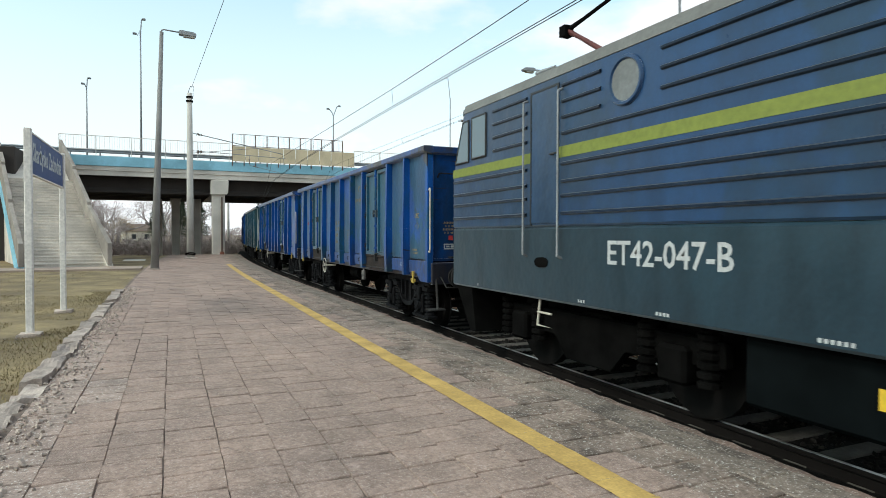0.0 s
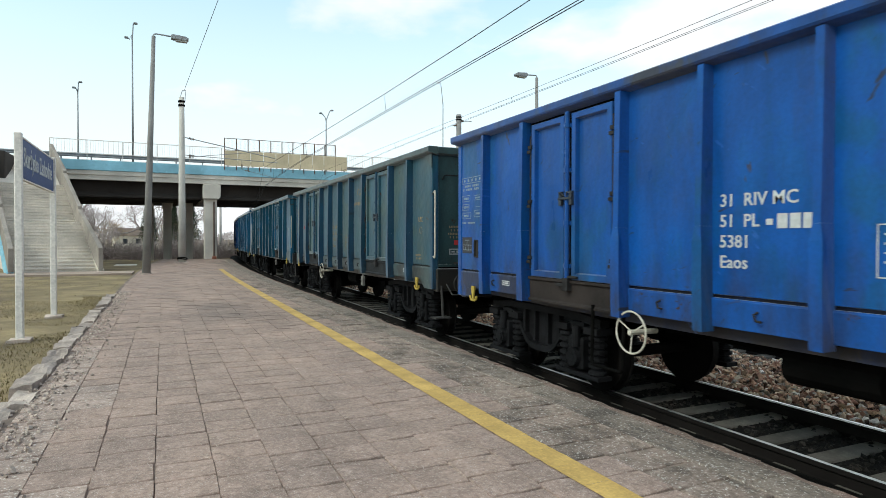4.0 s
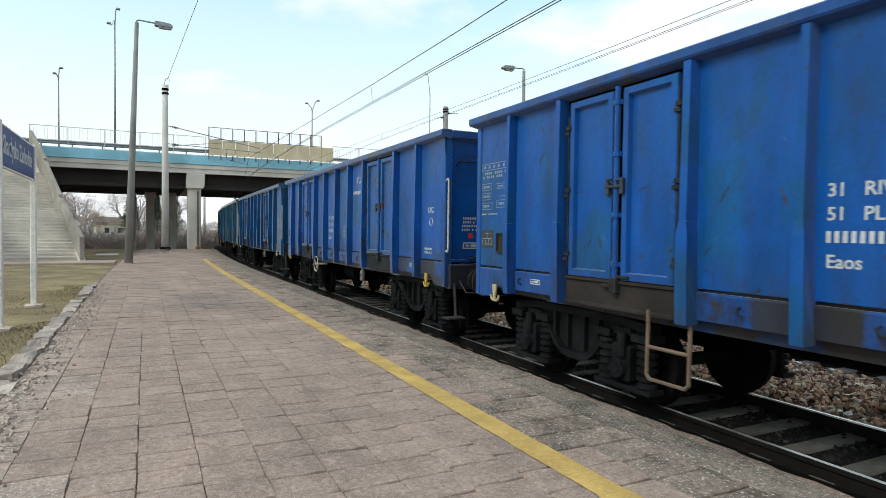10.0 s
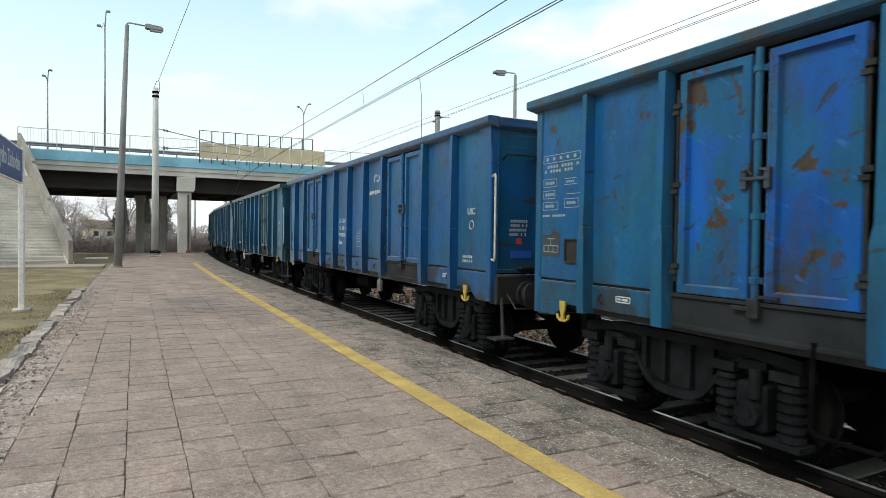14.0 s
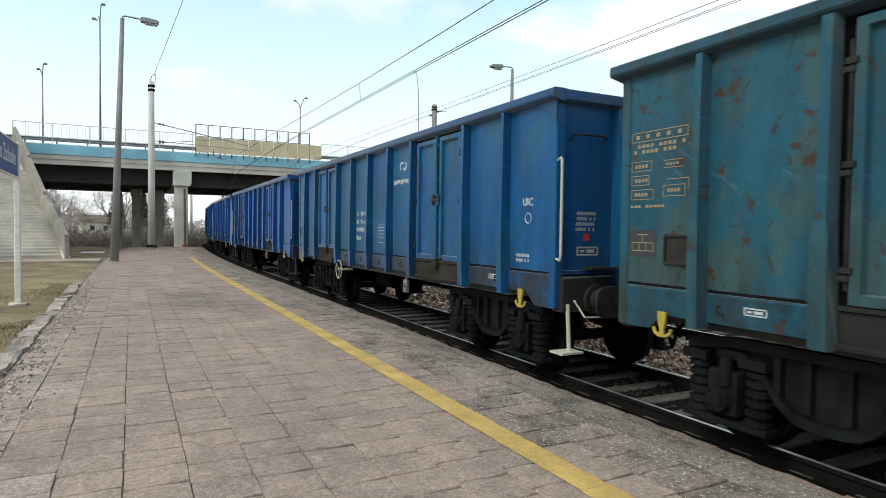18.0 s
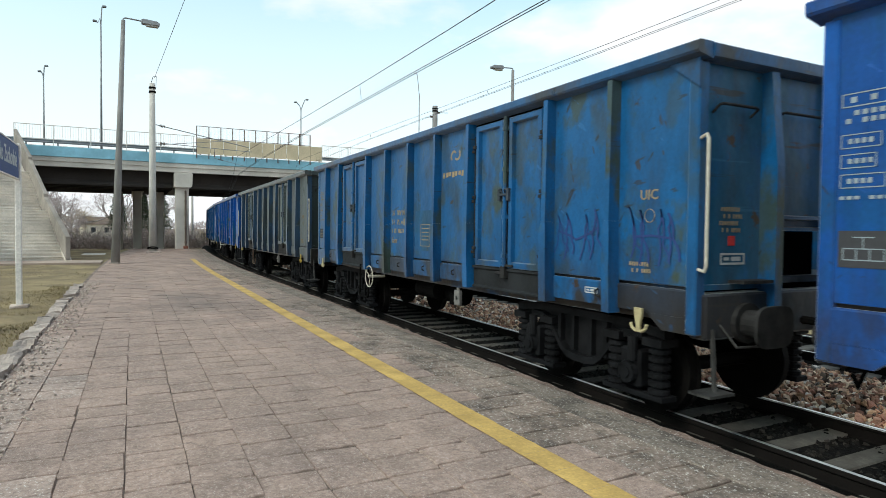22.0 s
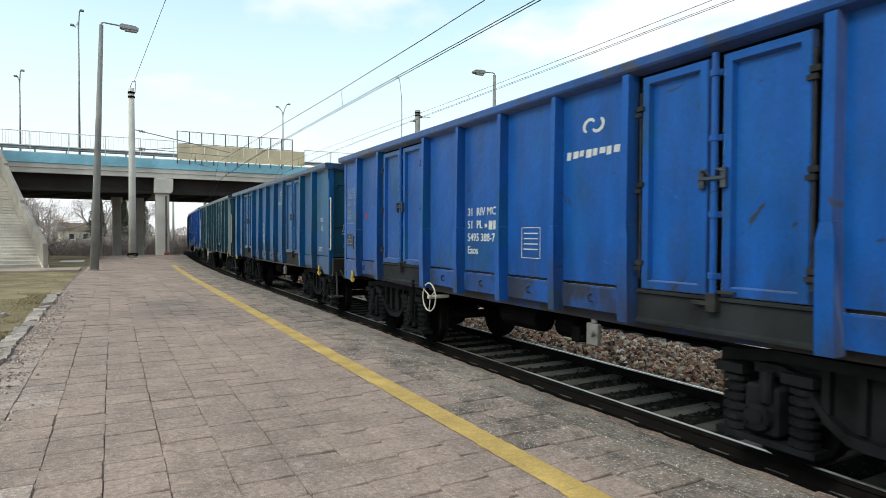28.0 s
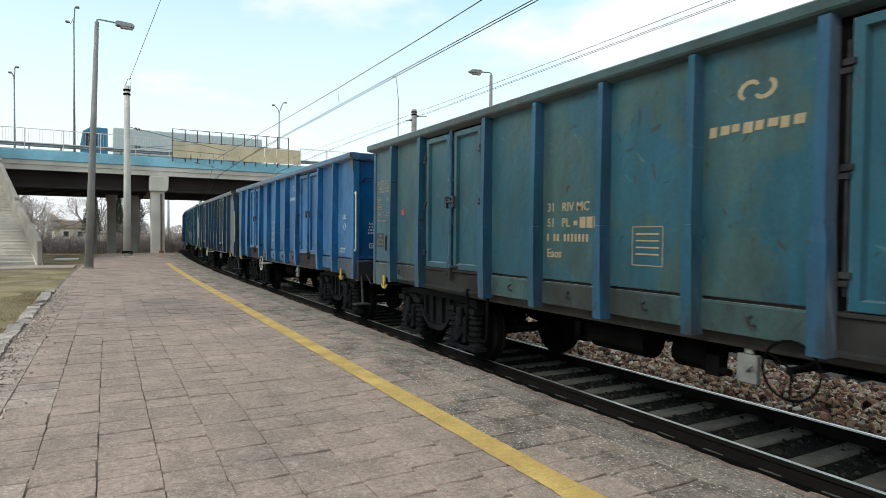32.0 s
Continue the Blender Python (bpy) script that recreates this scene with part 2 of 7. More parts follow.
def stone_mix(name, cols, rough=0.9):
    """Broken stones, each of its own colour."""
    m, nt, bs, link = base_mat(name)
    g = nt.nodes.new("ShaderNodeNewGeometry").outputs["Random Per Island"]
    r = nt.nodes.new("ShaderNodeValToRGB")
    r.color_ramp.elements[0].color, r.color_ramp.elements[1].color = (*cols[0], 1), (*cols[-1], 1)
    for k, col in enumerate(cols[1:-1], 1):
        r.color_ramp.elements.new(k / (len(cols) - 1)).color = (*col, 1)
    link(g, r.inputs["Fac"])
    v = coords(nt, 2, still=True)
    n = noise_tex(nt, v, 38, 4, 0.7)
    link(mixc(nt, 1.0, r.outputs["Color"], mixc(nt, ramp(nt, n, 0.3, 0.7), (0.65,) * 3, (1.25,) * 3), "MULTIPLY"), bs.inputs["Base Color"])
    bs.inputs["Roughness"].default_value = rough
    bs.inputs["Specular IOR Level"].default_value = 0.15
    bump(nt, bs, n, 0.4, 0.006)
    return m


SLAB_C = (0.356, 0.256, 0.214)
M_SLAB = paving("paving_concrete", SLAB_C, 1.0, 0.5, 0.18)
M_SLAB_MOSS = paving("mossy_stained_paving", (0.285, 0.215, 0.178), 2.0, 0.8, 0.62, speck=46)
M_SLAB_DUST = paving("dusty_paving_concrete", (0.40, 0.30, 0.255), 4.0, 0.8, 0.25, speck=40)
M_SLAB_FAR = paving("paving_concrete_far", SLAB_C, 1.0, 0.4, 0.15, True)
M_JOINT = plain("joint_dirt", (0.205, 0.15, 0.122), 0.95, dark=0.35, light=1.5, scale=2.6, fine=50, bmp=0.5, still=True)
M_YELLOW = plain("yellow_line_paint", (0.56, 0.36, 0.115), 0.85, dark=0.68, light=1.15, scale=2.2, fine=45, bmp=0.4, dist=0.002, blotch=0.45, still=True)
M_KERB = plain("old_kerb_concrete", (0.43, 0.35, 0.30), 0.95, dark=0.5, light=1.2, scale=3, fine=40, bmp=0.8, dist=0.01, objrand=0.2, blotch=0.5)
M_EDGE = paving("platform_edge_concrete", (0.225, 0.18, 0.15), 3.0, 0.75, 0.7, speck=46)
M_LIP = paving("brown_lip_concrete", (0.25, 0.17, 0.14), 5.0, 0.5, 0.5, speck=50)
M_RUBBLE = plain("rubble_stone", (0.44, 0.355, 0.30), 0.95, scale=4, fine=40, island=0.35)
M_CONC = plain("bridge_concrete", (0.66, 0.60, 0.53), 0.9, dark=0.72, light=1.1, scale=0.5, fine=45, bmp=0.3, dist=0.004)
# same concrete near black: the shade below the deck is in the colour
M_CONC_SHADE = plain("dark_girder_concrete", (0.05, 0.042, 0.038), 0.95, dark=0.7, scale=0.4, fine=10)
M_STAIR = plain("stair_concrete", (0.70, 0.63, 0.55), 0.9, dark=0.72, light=1.12, scale=0.8, fine=18, bmp=0.3)
M_PARAPET = plain("parapet_concrete", (0.30, 0.26, 0.225), 0.92, dark=0.65, light=1.15, scale=0.8, fine=14, bmp=0.4)
M_BLUE_BEAM = plain("light_blue_fascia_paint", (0.26, 0.52, 0.64), 0.7, dark=0.75, light=1.15, scale=0.5, fine=45, blotch=0.4)
M_BEIGE = plain("beige_screen_panel", (0.64, 0.53, 0.36), 0.75, dark=0.82, scale=0.7, fine=45)
M_GREY_METAL = plain("galvanised_steel", (0.30, 0.31, 0.32), 0.55, 0.4, scale=2, fine=30, bmp=0.1)
M_RUST_POST = plain("rusty_screen_post", (0.13, 0.075, 0.055), 0.85, scale=2, fine=20)
M_POLE = plain("grey_concrete_pole", (0.25, 0.24, 0.23), 0.9, dark=0.75, scale=1.2, fine=30)
M_MAST = plain("pale_concrete_mast", (0.52, 0.49, 0.45), 0.9, dark=0.8, scale=0.8, fine=25)
M_WHITE_POST = plain("white_post_paint", (0.72, 0.67, 0.62), 0.6, dark=0.85, scale=2, fine=25, bmp=0.1)
M_SIGN = plain("dark_blue_sign", (0.02, 0.045, 0.16), 0.5, dark=0.85, scale=2, fine=40, bmp=0.05)
M_LETTER = flat_mat("white_lettering", (0.47, 0.48, 0.48))
M_OCHRE = flat_mat("ochre_lettering", (0.29, 0.215, 0.125))
M_GLASS_LAMP = plain("lamp_cover", (0.5, 0.5, 0.48), 0.3, scale=3, fine=20, bmp=0.05)
# bogie and wheel steel: soot, plus under-train shade put into the near-black colour
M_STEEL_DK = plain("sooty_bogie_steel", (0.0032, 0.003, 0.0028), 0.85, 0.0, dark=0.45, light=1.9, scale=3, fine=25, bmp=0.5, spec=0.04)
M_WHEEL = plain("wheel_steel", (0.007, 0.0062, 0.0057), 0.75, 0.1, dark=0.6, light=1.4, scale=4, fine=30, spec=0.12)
M_SOLE = plain("grimy_underframe_paint", (0.030, 0.027, 0.0245), 0.85, 0.0, dark=0.5, light=1.6, scale=1.4, fine=20, bmp=0.3, blotch=0.5, spec=0.15)
M_RAIL = plain("rusty_rail_side", (0.011, 0.009, 0.008), 0.9, 0.0, scale=3, fine=40, spec=0.1)
M_RAILTOP = plain("polished_rail_head", (0.68, 0.67, 0.66), 0.36, 0.9, dark=0.8, light=1.05, scale=6, fine=80, bmp=0.03)
M_SLEEPER = plain("concrete_sleeper", (0.12, 0.108, 0.093), 0.95, dark=0.5, light=1.2, scale=2.5, fine=40, objrand=0.3, blotch=0.5)
# palette stretched to near white and near black, sunlit spots included
M_STONE = stone_mix("ballast_stone", [(0.03, 0.02, 0.016), (0.45, 0.24, 0.16), (0.62, 0.42, 0.27), (0.06, 0.04, 0.032), (0.82, 0.68, 0.5), (0.40, 0.20, 0.14), (0.05, 0.038, 0.03), (0.9, 0.84, 0.75)])
# sooty stones, made blacker still to hold the shade under the train
M_SOOT_SHADE_STONE = stone_mix("sooty_ballast_stone", [(0.006, 0.006, 0.006), (0.018, 0.016, 0.014), (0.010, 0.009, 0.008), (0.06, 0.052, 0.045)])
# bed coloured dark for the shaded gaps between the stones
M_BALLAST = plain("ballast_bed", (0.03, 0.021, 0.016), 0.95, dark=0.3, light=1.7, scale=14, fine=34, bmp=1.0, dist=0.04, still=True, spec=0.1)
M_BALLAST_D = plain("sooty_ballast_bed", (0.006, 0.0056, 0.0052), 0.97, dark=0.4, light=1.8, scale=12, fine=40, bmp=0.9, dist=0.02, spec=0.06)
M_GROUND = plain("dry_grass_ground", (0.225, 0.162, 0.096), 0.95, dark=0.5, light=1.2, scale=0.6, fine=14, bmp=0.8, dist=0.02, tint=(0.26, 0.195, 0.10), blotch=0.6)
M_GRASS = plain("dry_winter_grass", (0.235, 0.175, 0.088), 0.9, dark=0.55, light=1.15, scale=0.7, fine=8, bmp=0, island=0.35, tint=(0.21, 0.165, 0.08))
M_BARK = plain("bare_bark", (0.36, 0.31, 0.295), 0.95, scale=2, fine=12)
M_TWIG = plain("brown_twigs", (0.43, 0.355, 0.34), 0.95, scale=0.5, fine=6, bmp=0, island=0.3)
M_TWIG_O = plain("ochre_dry_leaves", (0.50, 0.37, 0.22), 0.95, scale=0.5, fine=6, bmp=0, island=0.35)
M_NEEDLE = plain("pine_needles", (0.045, 0.06, 0.032), 0.9, scale=1, fine=8, bmp=0, island=0.4)
M_WIRE = plain("dark_wire", (0.05, 0.05, 0.055), 0.6, 0.4, bmp=0)
M_CREAM = plain("cream_plaster", (0.62, 0.55, 0.46), 0.9, scale=0.6, fine=8)
M_DRAIN = plain("reddish_drain_paint", (0.30, 0.115, 0.075), 0.85, scale=2, fine=20)
M_ROOF = plain("brown_roof", (0.17, 0.125, 0.10), 0.9, scale=0.8, fine=8)
M_DARK = plain("dark_opening", (0.03, 0.035, 0.04), 0.4, scale=1, fine=8, bmp=0)
M_ASPHALT = plain("asphalt", (0.06, 0.06, 0.06), 0.95, scale=0.5, fine=20)
M_YELLOW_HOOK = flat_mat("yellow_hook_paint", (0.40, 0.28, 0.045))
M_CREAM_HOOK = flat_mat("cream_hook_paint", (0.42, 0.35, 0.19))
M_WHITE_RAIL = flat_mat("off_white_handrail_paint", (0.50, 0.46, 0.38))
M_RED = flat_mat("red_plate", (0.55, 0.04, 0.04))
M_BLUE_PLATE = flat_mat("blue_plate", (0.02, 0.09, 0.42))
M_WARN = flat_mat("yellow_warning_sticker", (0.75, 0.48, 0.03))
M_ORANGE = flat_mat("orange_sticker", (0.75, 0.28, 0.04))
M_PAPER = flat_mat("pale_paper_card", (0.68, 0.60, 0.55))
M_BLACKISH = flat_mat("blackish_plate", (0.03, 0.03, 0.035))
M_PINK = flat_mat("pink_spray_paint", (0.36, 0.22, 0.21))
M_PATH = plain("worn_footpath_concrete", (0.36, 0.275, 0.22), 0.92, dark=0.7, light=1.15, scale=0.7, fine=30, bmp=0.5, still=True, blotch=0.5)
M_BUSH = plain("dark_bush_twigs", (0.19, 0.155, 0.145), 0.95, scale=0.5, fine=6, bmp=0, island=0.3)
M_FAINT = flat_mat("faded_white_stencil", (0.25, 0.30, 0.33))


# ---- mesh helpers ----
def box(bm, x0, x1, y0, y1, z0, z1, m=None):
    vs = [bm.verts.new((x, y, z)) for z in (z0, z1) for y in (y0, y1) for x in (x0, x1)]
    if m is not None:
        for v in vs:
            v.co = m @ v.co
    for f in ((0, 2, 3, 1), (4, 5, 7, 6), (0, 1, 5, 4), (2, 6, 7, 3), (0, 4, 6, 2), (1, 3, 7, 5)):
        bm.faces.new([vs[i] for i in f])
    return vs


def prism(bm, outline, a, b, axis="y"):
    """A closed outline of (u, w) pushed from a to b along an axis."""
    def at(u, w, d):
        return {"y": (u, d, w), "x": (d, u, w), "z": (u, w, d)}[axis]
    r0 = [bm.verts.new(at(u, w, a)) for u, w in outline]
    r1 = [bm.verts.new(at(u, w, b)) for u, w in outline]
    n = len(outline)
    bm.faces.new(r0)
    bm.faces.new(r1[::-1])
    for i in range(n):
        bm.faces.new((r0[i], r1[i], r1[(i + 1) % n], r0[(i + 1) % n]))


def tube(bm, p, q, r0, r1=None, n=8, caps=True):
    p, q = Vector(p), Vector(q)
    r1 = r0 if r1 is None else r1
    d = (q - p).normalized()
    s = d.cross(Vector((0, 0, 1)) if abs(d.z) < 0.95 else Vector((1, 0, 0))).normalized()
    t = d.cross(s)
    ra, rb = [], []
    for i in range(n):
        a = 2 * math.pi * i / n
        o = s * math.cos(a) + t * math.sin(a)
        ra.append(bm.verts.new(p + o * r0))
        rb.append(bm.verts.new(q + o * r1))
    for i in range(n):
        bm.faces.new((ra[i], ra[(i + 1) % n], rb[(i + 1) % n], rb[i]))
    if caps:
        bm.faces.new(ra[::-1])
        bm.faces.new(rb)


def pipe(bm, pts, r, n=6):
    """One bent round bar through the points."""
    pts = [Vector(p) for p in pts]
    rows, side = [], None
    for k, p in enumerate(pts):
        a = (p - pts[k - 1]).normalized() if k else None
        b = (pts[k + 1] - p).normalized() if k + 1 < len(pts) else None
        d = ((a or b) + (b or a)).normalized()
        if side is None:
            side = Vector((0, 0, 1)) if abs(d.z) < 0.95 else Vector((1, 0, 0))
        t = d.cross(side).normalized()
        side = t.cross(d).normalized()
        rows.append([bm.verts.new(p + (side * math.cos(6.2832 * i / n) + t * math.sin(6.2832 * i / n)) * r) for i in range(n)])
    for ra, rb in zip(rows, rows[1:]):
        for i in range(n):
            bm.faces.new((ra[i], ra[(i + 1) % n], rb[(i + 1) % n], rb[i]))
    bm.faces.new(rows[0][::-1])
    bm.faces.new(rows[-1])


def ring(bm, c, r, w, axis="y", n=20, m=5):
    """A torus round c."""
    rows = []
    for i in range(n):
        a = 2 * math.pi * i / n
        row = []
        for j in range(m):
            b = 2 * math.pi * j / m
            u, h = (r + w * math.cos(b)), w * math.sin(b)
            x, z = u * math.cos(a), u * math.sin(a)
            o = {"y": (x, h, z), "x": (h, x, z), "z": (x, z, h)}[axis]
            row.append(bm.verts.new(Vector(c) + Vector(o)))
        rows.append(row)
    for i in range(n):
        for j in range(m):
            bm.faces.new((rows[i][j], rows[(i + 1) % n][j], rows[(i + 1) % n][(j + 1) % m], rows[i][(j + 1) % m]))


def bevel(bm, w, seg=1):
    bmesh.ops.bevel(bm, geom=list(bm.edges), offset=w, segments=seg, affect="EDGES", profile=0.6, clamp_overlap=True)


def mesh_of(name, bm, mat, smooth=False):
    bmesh.ops.recalc_face_normals(bm, faces=bm.faces)
    me = bpy.data.meshes.new(name)
    bm.to_mesh(me)
    bm.free()
    me.materials.append(mat)
    if smooth:
        me.shade_smooth()
    return me


def part(name, bm, mat, parent=None, label="", smooth=False, m=None):
    ob = new(name, mesh_of(name, bm, mat, smooth) if isinstance(bm, bmesh.types.BMesh) else bm)
    if parent is not None:
        ob.parent = parent
    if m is not None:
        ob.matrix_basis = m
    if label:
        tagged(ob, label)
    return ob


def thing(name, label, category, m=None, group="", kind=""):
    ob = new(name)
    ob.empty_display_size = 0.3
    if m is not None:
        ob.matrix_basis = m
    return tagged(ob, label, category, group, kind)


def raw_mesh(name, verts, faces, mat):
    me = bpy.data.meshes.new(name)
    me.from_pydata([tuple(v) for v in verts], [], [tuple(f) for f in faces])
    me.materials.append(mat)
    me.update()
    return me


TEXTS = {}


def text_mesh(words, size, mat, align="LEFT"):
    key = (words, size, mat.name, align)
    if key not in TEXTS:
        cu = bpy.data.curves.new("lettering", "FONT")
        cu.body, cu.size, cu.align_x, cu.resolution_u = words, size, align, 2
        cu.extrude = 0.002
        cu.offset = 0.012 * size
        ob = bpy.data.objects.new("lettering", cu)
        scene.collection.objects.link(ob)
        dg = bpy.context.evaluated_depsgraph_get()
        dg.update()
        me = bpy.data.meshes.new_from_object(ob.evaluated_get(dg))
        bpy.data.objects.remove(ob)
        me.materials.clear()
        me.materials.append(mat)
        TEXTS[key] = me
    return TEXTS[key]


# ---- line of the track ----
XC, ZR = 5.97, -0.30          # track centre, rail head height
BEND, RAD, TURN = 22.0, 430.0, radians(75)


def on_line(u, off=0.0):
    """Point and heading (unit x, y) at u metres along the track, off metres to its right."""
    if u < BEND:
        return Vector((XC + off, u, 0)), Vector((0, 1, 0))
    a = min((u - BEND) / RAD, TURN)
    d = Vector((math.sin(a), math.cos(a), 0))
    p = Vector((XC + RAD - RAD * math.cos(a), BEND + RAD * math.sin(a), 0)) + d * (u - BEND - a * RAD)
    return p + Vector((d.y, -d.x, 0)) * off, d


def line_m(u, off=0.0, z=0.0):
    p, d = on_line(u, off)
    return Matrix.Translation((p.x, p.y, z)) @ Matrix.Rotation(math.atan2(-d.x, d.y), 4, "Z")


def swept(profile, us, off=0.0, z=0.0, closed=True):
    """Faces of a profile [(side, height)] carried along the track."""
    vs, fs, n = [], [], len(profile)
    for u in us:
        for s, h in profile:
            p, _ = on_line(u, off + s)
            vs.append((p.x, p.y, z + h))
    for i in range(len(us) - 1):
        for j in range(n if closed else n - 1):
            k = (j + 1) % n
            fs.append((i * n + j, i * n + k, (i + 1) * n + k, (i + 1) * n + j))
    if closed:
        fs.append(tuple(range(n))[::-1])
        fs.append(tuple((len(us) - 1) * n + j for j in range(n)))
    return vs, fs


US = [-30 + 4 * i for i in range(14)] + [26 + 6 * i for i in range(110)]
US_N = [-30.0, -10.0, 0.0, 10.0] + [22.0 + 2 * i for i in range(16)]     # along the platform, to 52

# ---- ground, track beds ----
vs, fs = [], []
gx = [-1500, -600, -250, -120] + [-70 + 3.0 * i for i in range(45)] + [90, 150, 300, 700, 1500]
gy = [-1500, -500, -150, -60] + [-30 + 4.0 * i for i in range(45)] + [170, 230, 320, 500, 900, 2500]
for y in gy:
    for x in gx:
        near = -25 < x < -1.0 and -20 < y < 70
        z = -0.10 + (0.03 * noise.noise((x * 0.3, y * 0.3, 0)) if near else 0)
        if x > 2.2 or y > 56:
            z = -0.75
        vs.append((x, y, z))
for j in range(len(gy) - 1):
    for i in range(len(gx) - 1):
        a = j * len(gx) + i
        fs.append((a, a + 1, a + 1 + len(gx), a + len(gx)))
ground = tagged(new("ground", raw_mesh("ground", vs, fs, M_GROUND)), "dry brownish winter grass and bare soil beside the platform", "ground", kind="structure")

BED = [(-2.05, -0.46), (-1.3, -0.47), (0.9, -0.475), (1.5, -0.43), (2.2, -0.385), (6.4, -0.385), (8.0, -0.9), (-2.05, -0.9)]
vs, fs = swept(BED, US)
track_bed = tagged(new("track_bed", raw_mesh("track_bed", vs, fs, M_BALLAST)), "brown stone ballast bed under two railway tracks", "track bed", kind="structure")
# dark strip under the train: soot and the train's shade in one colour
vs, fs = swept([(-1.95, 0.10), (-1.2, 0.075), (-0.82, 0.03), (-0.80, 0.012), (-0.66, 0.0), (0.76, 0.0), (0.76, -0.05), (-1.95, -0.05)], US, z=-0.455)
tagged(new("sooty_bed", raw_mesh("sooty_bed", vs, fs, M_BALLAST_D)), "sooty ballast between the platform and the far rail, coloured near black for the train's shade", "track bed", kind="structure")


# ---- rails and sleepers ----
RAIL_P = [(-0.07, -0.18), (0.07, -0.18), (0.07, -0.165), (0.012, -0.14), (0.012, -0.05), (0.035, -0.035), (0.035, 0.0),
          (-0.035, 0.0), (-0.035, -0.035), (-0.012, -0.05), (-0.012, -0.14), (-0.07, -0.165)]
HEAD_P = [(-0.012, -0.012), (0.037, -0.012), (0.034, 0.003), (-0.008, 0.003)]
bm = bmesh.new()
box(bm, -1.2, 1.2, -0.125, 0.125, -0.10, 0.02)
bevel(bm, 0.02)
SLEEPER = mesh_of("sleeper", bm, M_SLEEPER)
for off, label in ((0.0, "railway track with rusty rails on concrete sleepers beside the platform"), (4.35, "second railway track with rusty rails on concrete sleepers")):
    track = thing("railway_track", label, "track", kind="structure", group="railway tracks")
    zr = ZR if off == 0 else ZR + 0.09
    for side in (-0.735, 0.745):
        vs, fs = swept(RAIL_P, US, off + side, zr)
        rail = part("rail", raw_mesh("rail", vs, fs, M_RAIL), None, track)
        rail.parent = track
        vs, fs = swept([(a if side < 0 else -a, b) for a, b in HEAD_P], US, off + side, zr)
        part("rail_head", raw_mesh("rail_head", vs, fs, M_RAILTOP), None, rail, "shiny worn running surface")
    far_v, far_f = [], []
    for i in range(260):
        u = -14.6 + 0.575 * i
        m = line_m(u, off, zr - 0.16)
        if i < (130 if off == 0 else 60):
            part("sleeper", SLEEPER, None, track, m=m @ pose(0, 0, 0, 0, 0, random.uniform(-0.6, 0.6)))
        else:
            n = len(far_v)
            for z in (-0.1, 0.02):
                for y in (-0.125, 0.125):
                    for x in (-1.2, 1.2):
                        far_v.append(m @ Vector((x, y, z)))
            far_f += [tuple(n + k for k in f) for f in ((4, 5, 7, 6), (0, 1, 5, 4), (2, 6, 7, 3), (0, 4, 6, 2), (1, 3, 7, 5))]
    part("far_sleepers", raw_mesh("far_sleepers", far_v, far_f, M_SLEEPER), None, track)


def stones(name, spots, mat, label, lo, hi):
    """Many small broken stones as one mesh."""
    octa = np.array([(1, 0, 0), (-1, 0, 0), (0, 1, 0), (0, -1, 0), (0, 0, 1), (0, 0, -1), (.6, .6, .5), (-.6, .6, -.5), (.6, -.6, -.5), (-.6, -.6, .5)], float)
    hull = bmesh.new()
    for v in octa:
        hull.verts.new(v)
    bmesh.ops.convex_hull(hull, input=hull.verts)
    hull.verts.ensure_lookup_table()
    hull.verts.index_update()
    hv = np.array([v.co[:] for v in hull.verts])
    hf = np.array([[v.index for v in f.verts] for f in hull.faces if len(f.verts) == 3])
    hull.free()
    rng = np.random.default_rng(7 + len(spots))
    allv, allf, n = [], [], 0
    for x, y, z in spots:
        q = Euler(rng.uniform(0, 6.28, 3)).to_matrix()
        s = rng.uniform(lo, hi) * rng.uniform(0.7, 1.25, 3)
        v = (hv * (1 + rng.uniform(-0.25, 0.25, hv.shape)) * s) @ np.array(q)
        allv.append(v + (x, y, z))
        allf.append(hf + n)
        n += len(hv)
    return tagged(new(name, raw_mesh(name, np.concatenate(allv), np.concatenate(allf), mat)), label, "stones", kind="stuff")


rng = np.random.default_rng(3)
spots = []
for k in range(15000):
    u = rng.uniform(0.5, 14) if k < 9500 else rng.uniform(14, 42)
    off = rng.uniform(0.86, 3.3)
    p, _ = on_line(u, off)
    spots.append((p.x, p.y, -0.465 + rng.uniform(-0.01, 0.02) + 0.085 * max(0.0, min(1.0, (off - 0.95) / 1.0))))
stones("ballast_stones", spots, M_STONE, "loose brown and ochre crushed stone between the two tracks", 0.032, 0.06)
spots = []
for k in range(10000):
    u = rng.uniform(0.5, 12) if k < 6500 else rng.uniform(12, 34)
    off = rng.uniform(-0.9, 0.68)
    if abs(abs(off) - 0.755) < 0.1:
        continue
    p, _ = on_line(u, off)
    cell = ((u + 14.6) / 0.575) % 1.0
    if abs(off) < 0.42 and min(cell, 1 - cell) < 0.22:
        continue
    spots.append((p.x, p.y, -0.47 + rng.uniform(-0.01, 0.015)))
stones("sooty_stones", spots, M_SOOT_SHADE_STONE, "sooty crushed stone between rails and sleepers, coloured near black for the train's shade", 0.02, 0.04)

# ---- platform ----
EDGE, LEFT = 3.975, -1.338
PX, PY = 0.393, 0.348


def bent(x, y):
    """Platform rows follow the track past its straight length."""
    if y < BEND:
        return x, y
    p, _ = on_line(y, x - XC)
    return p.x, p.y


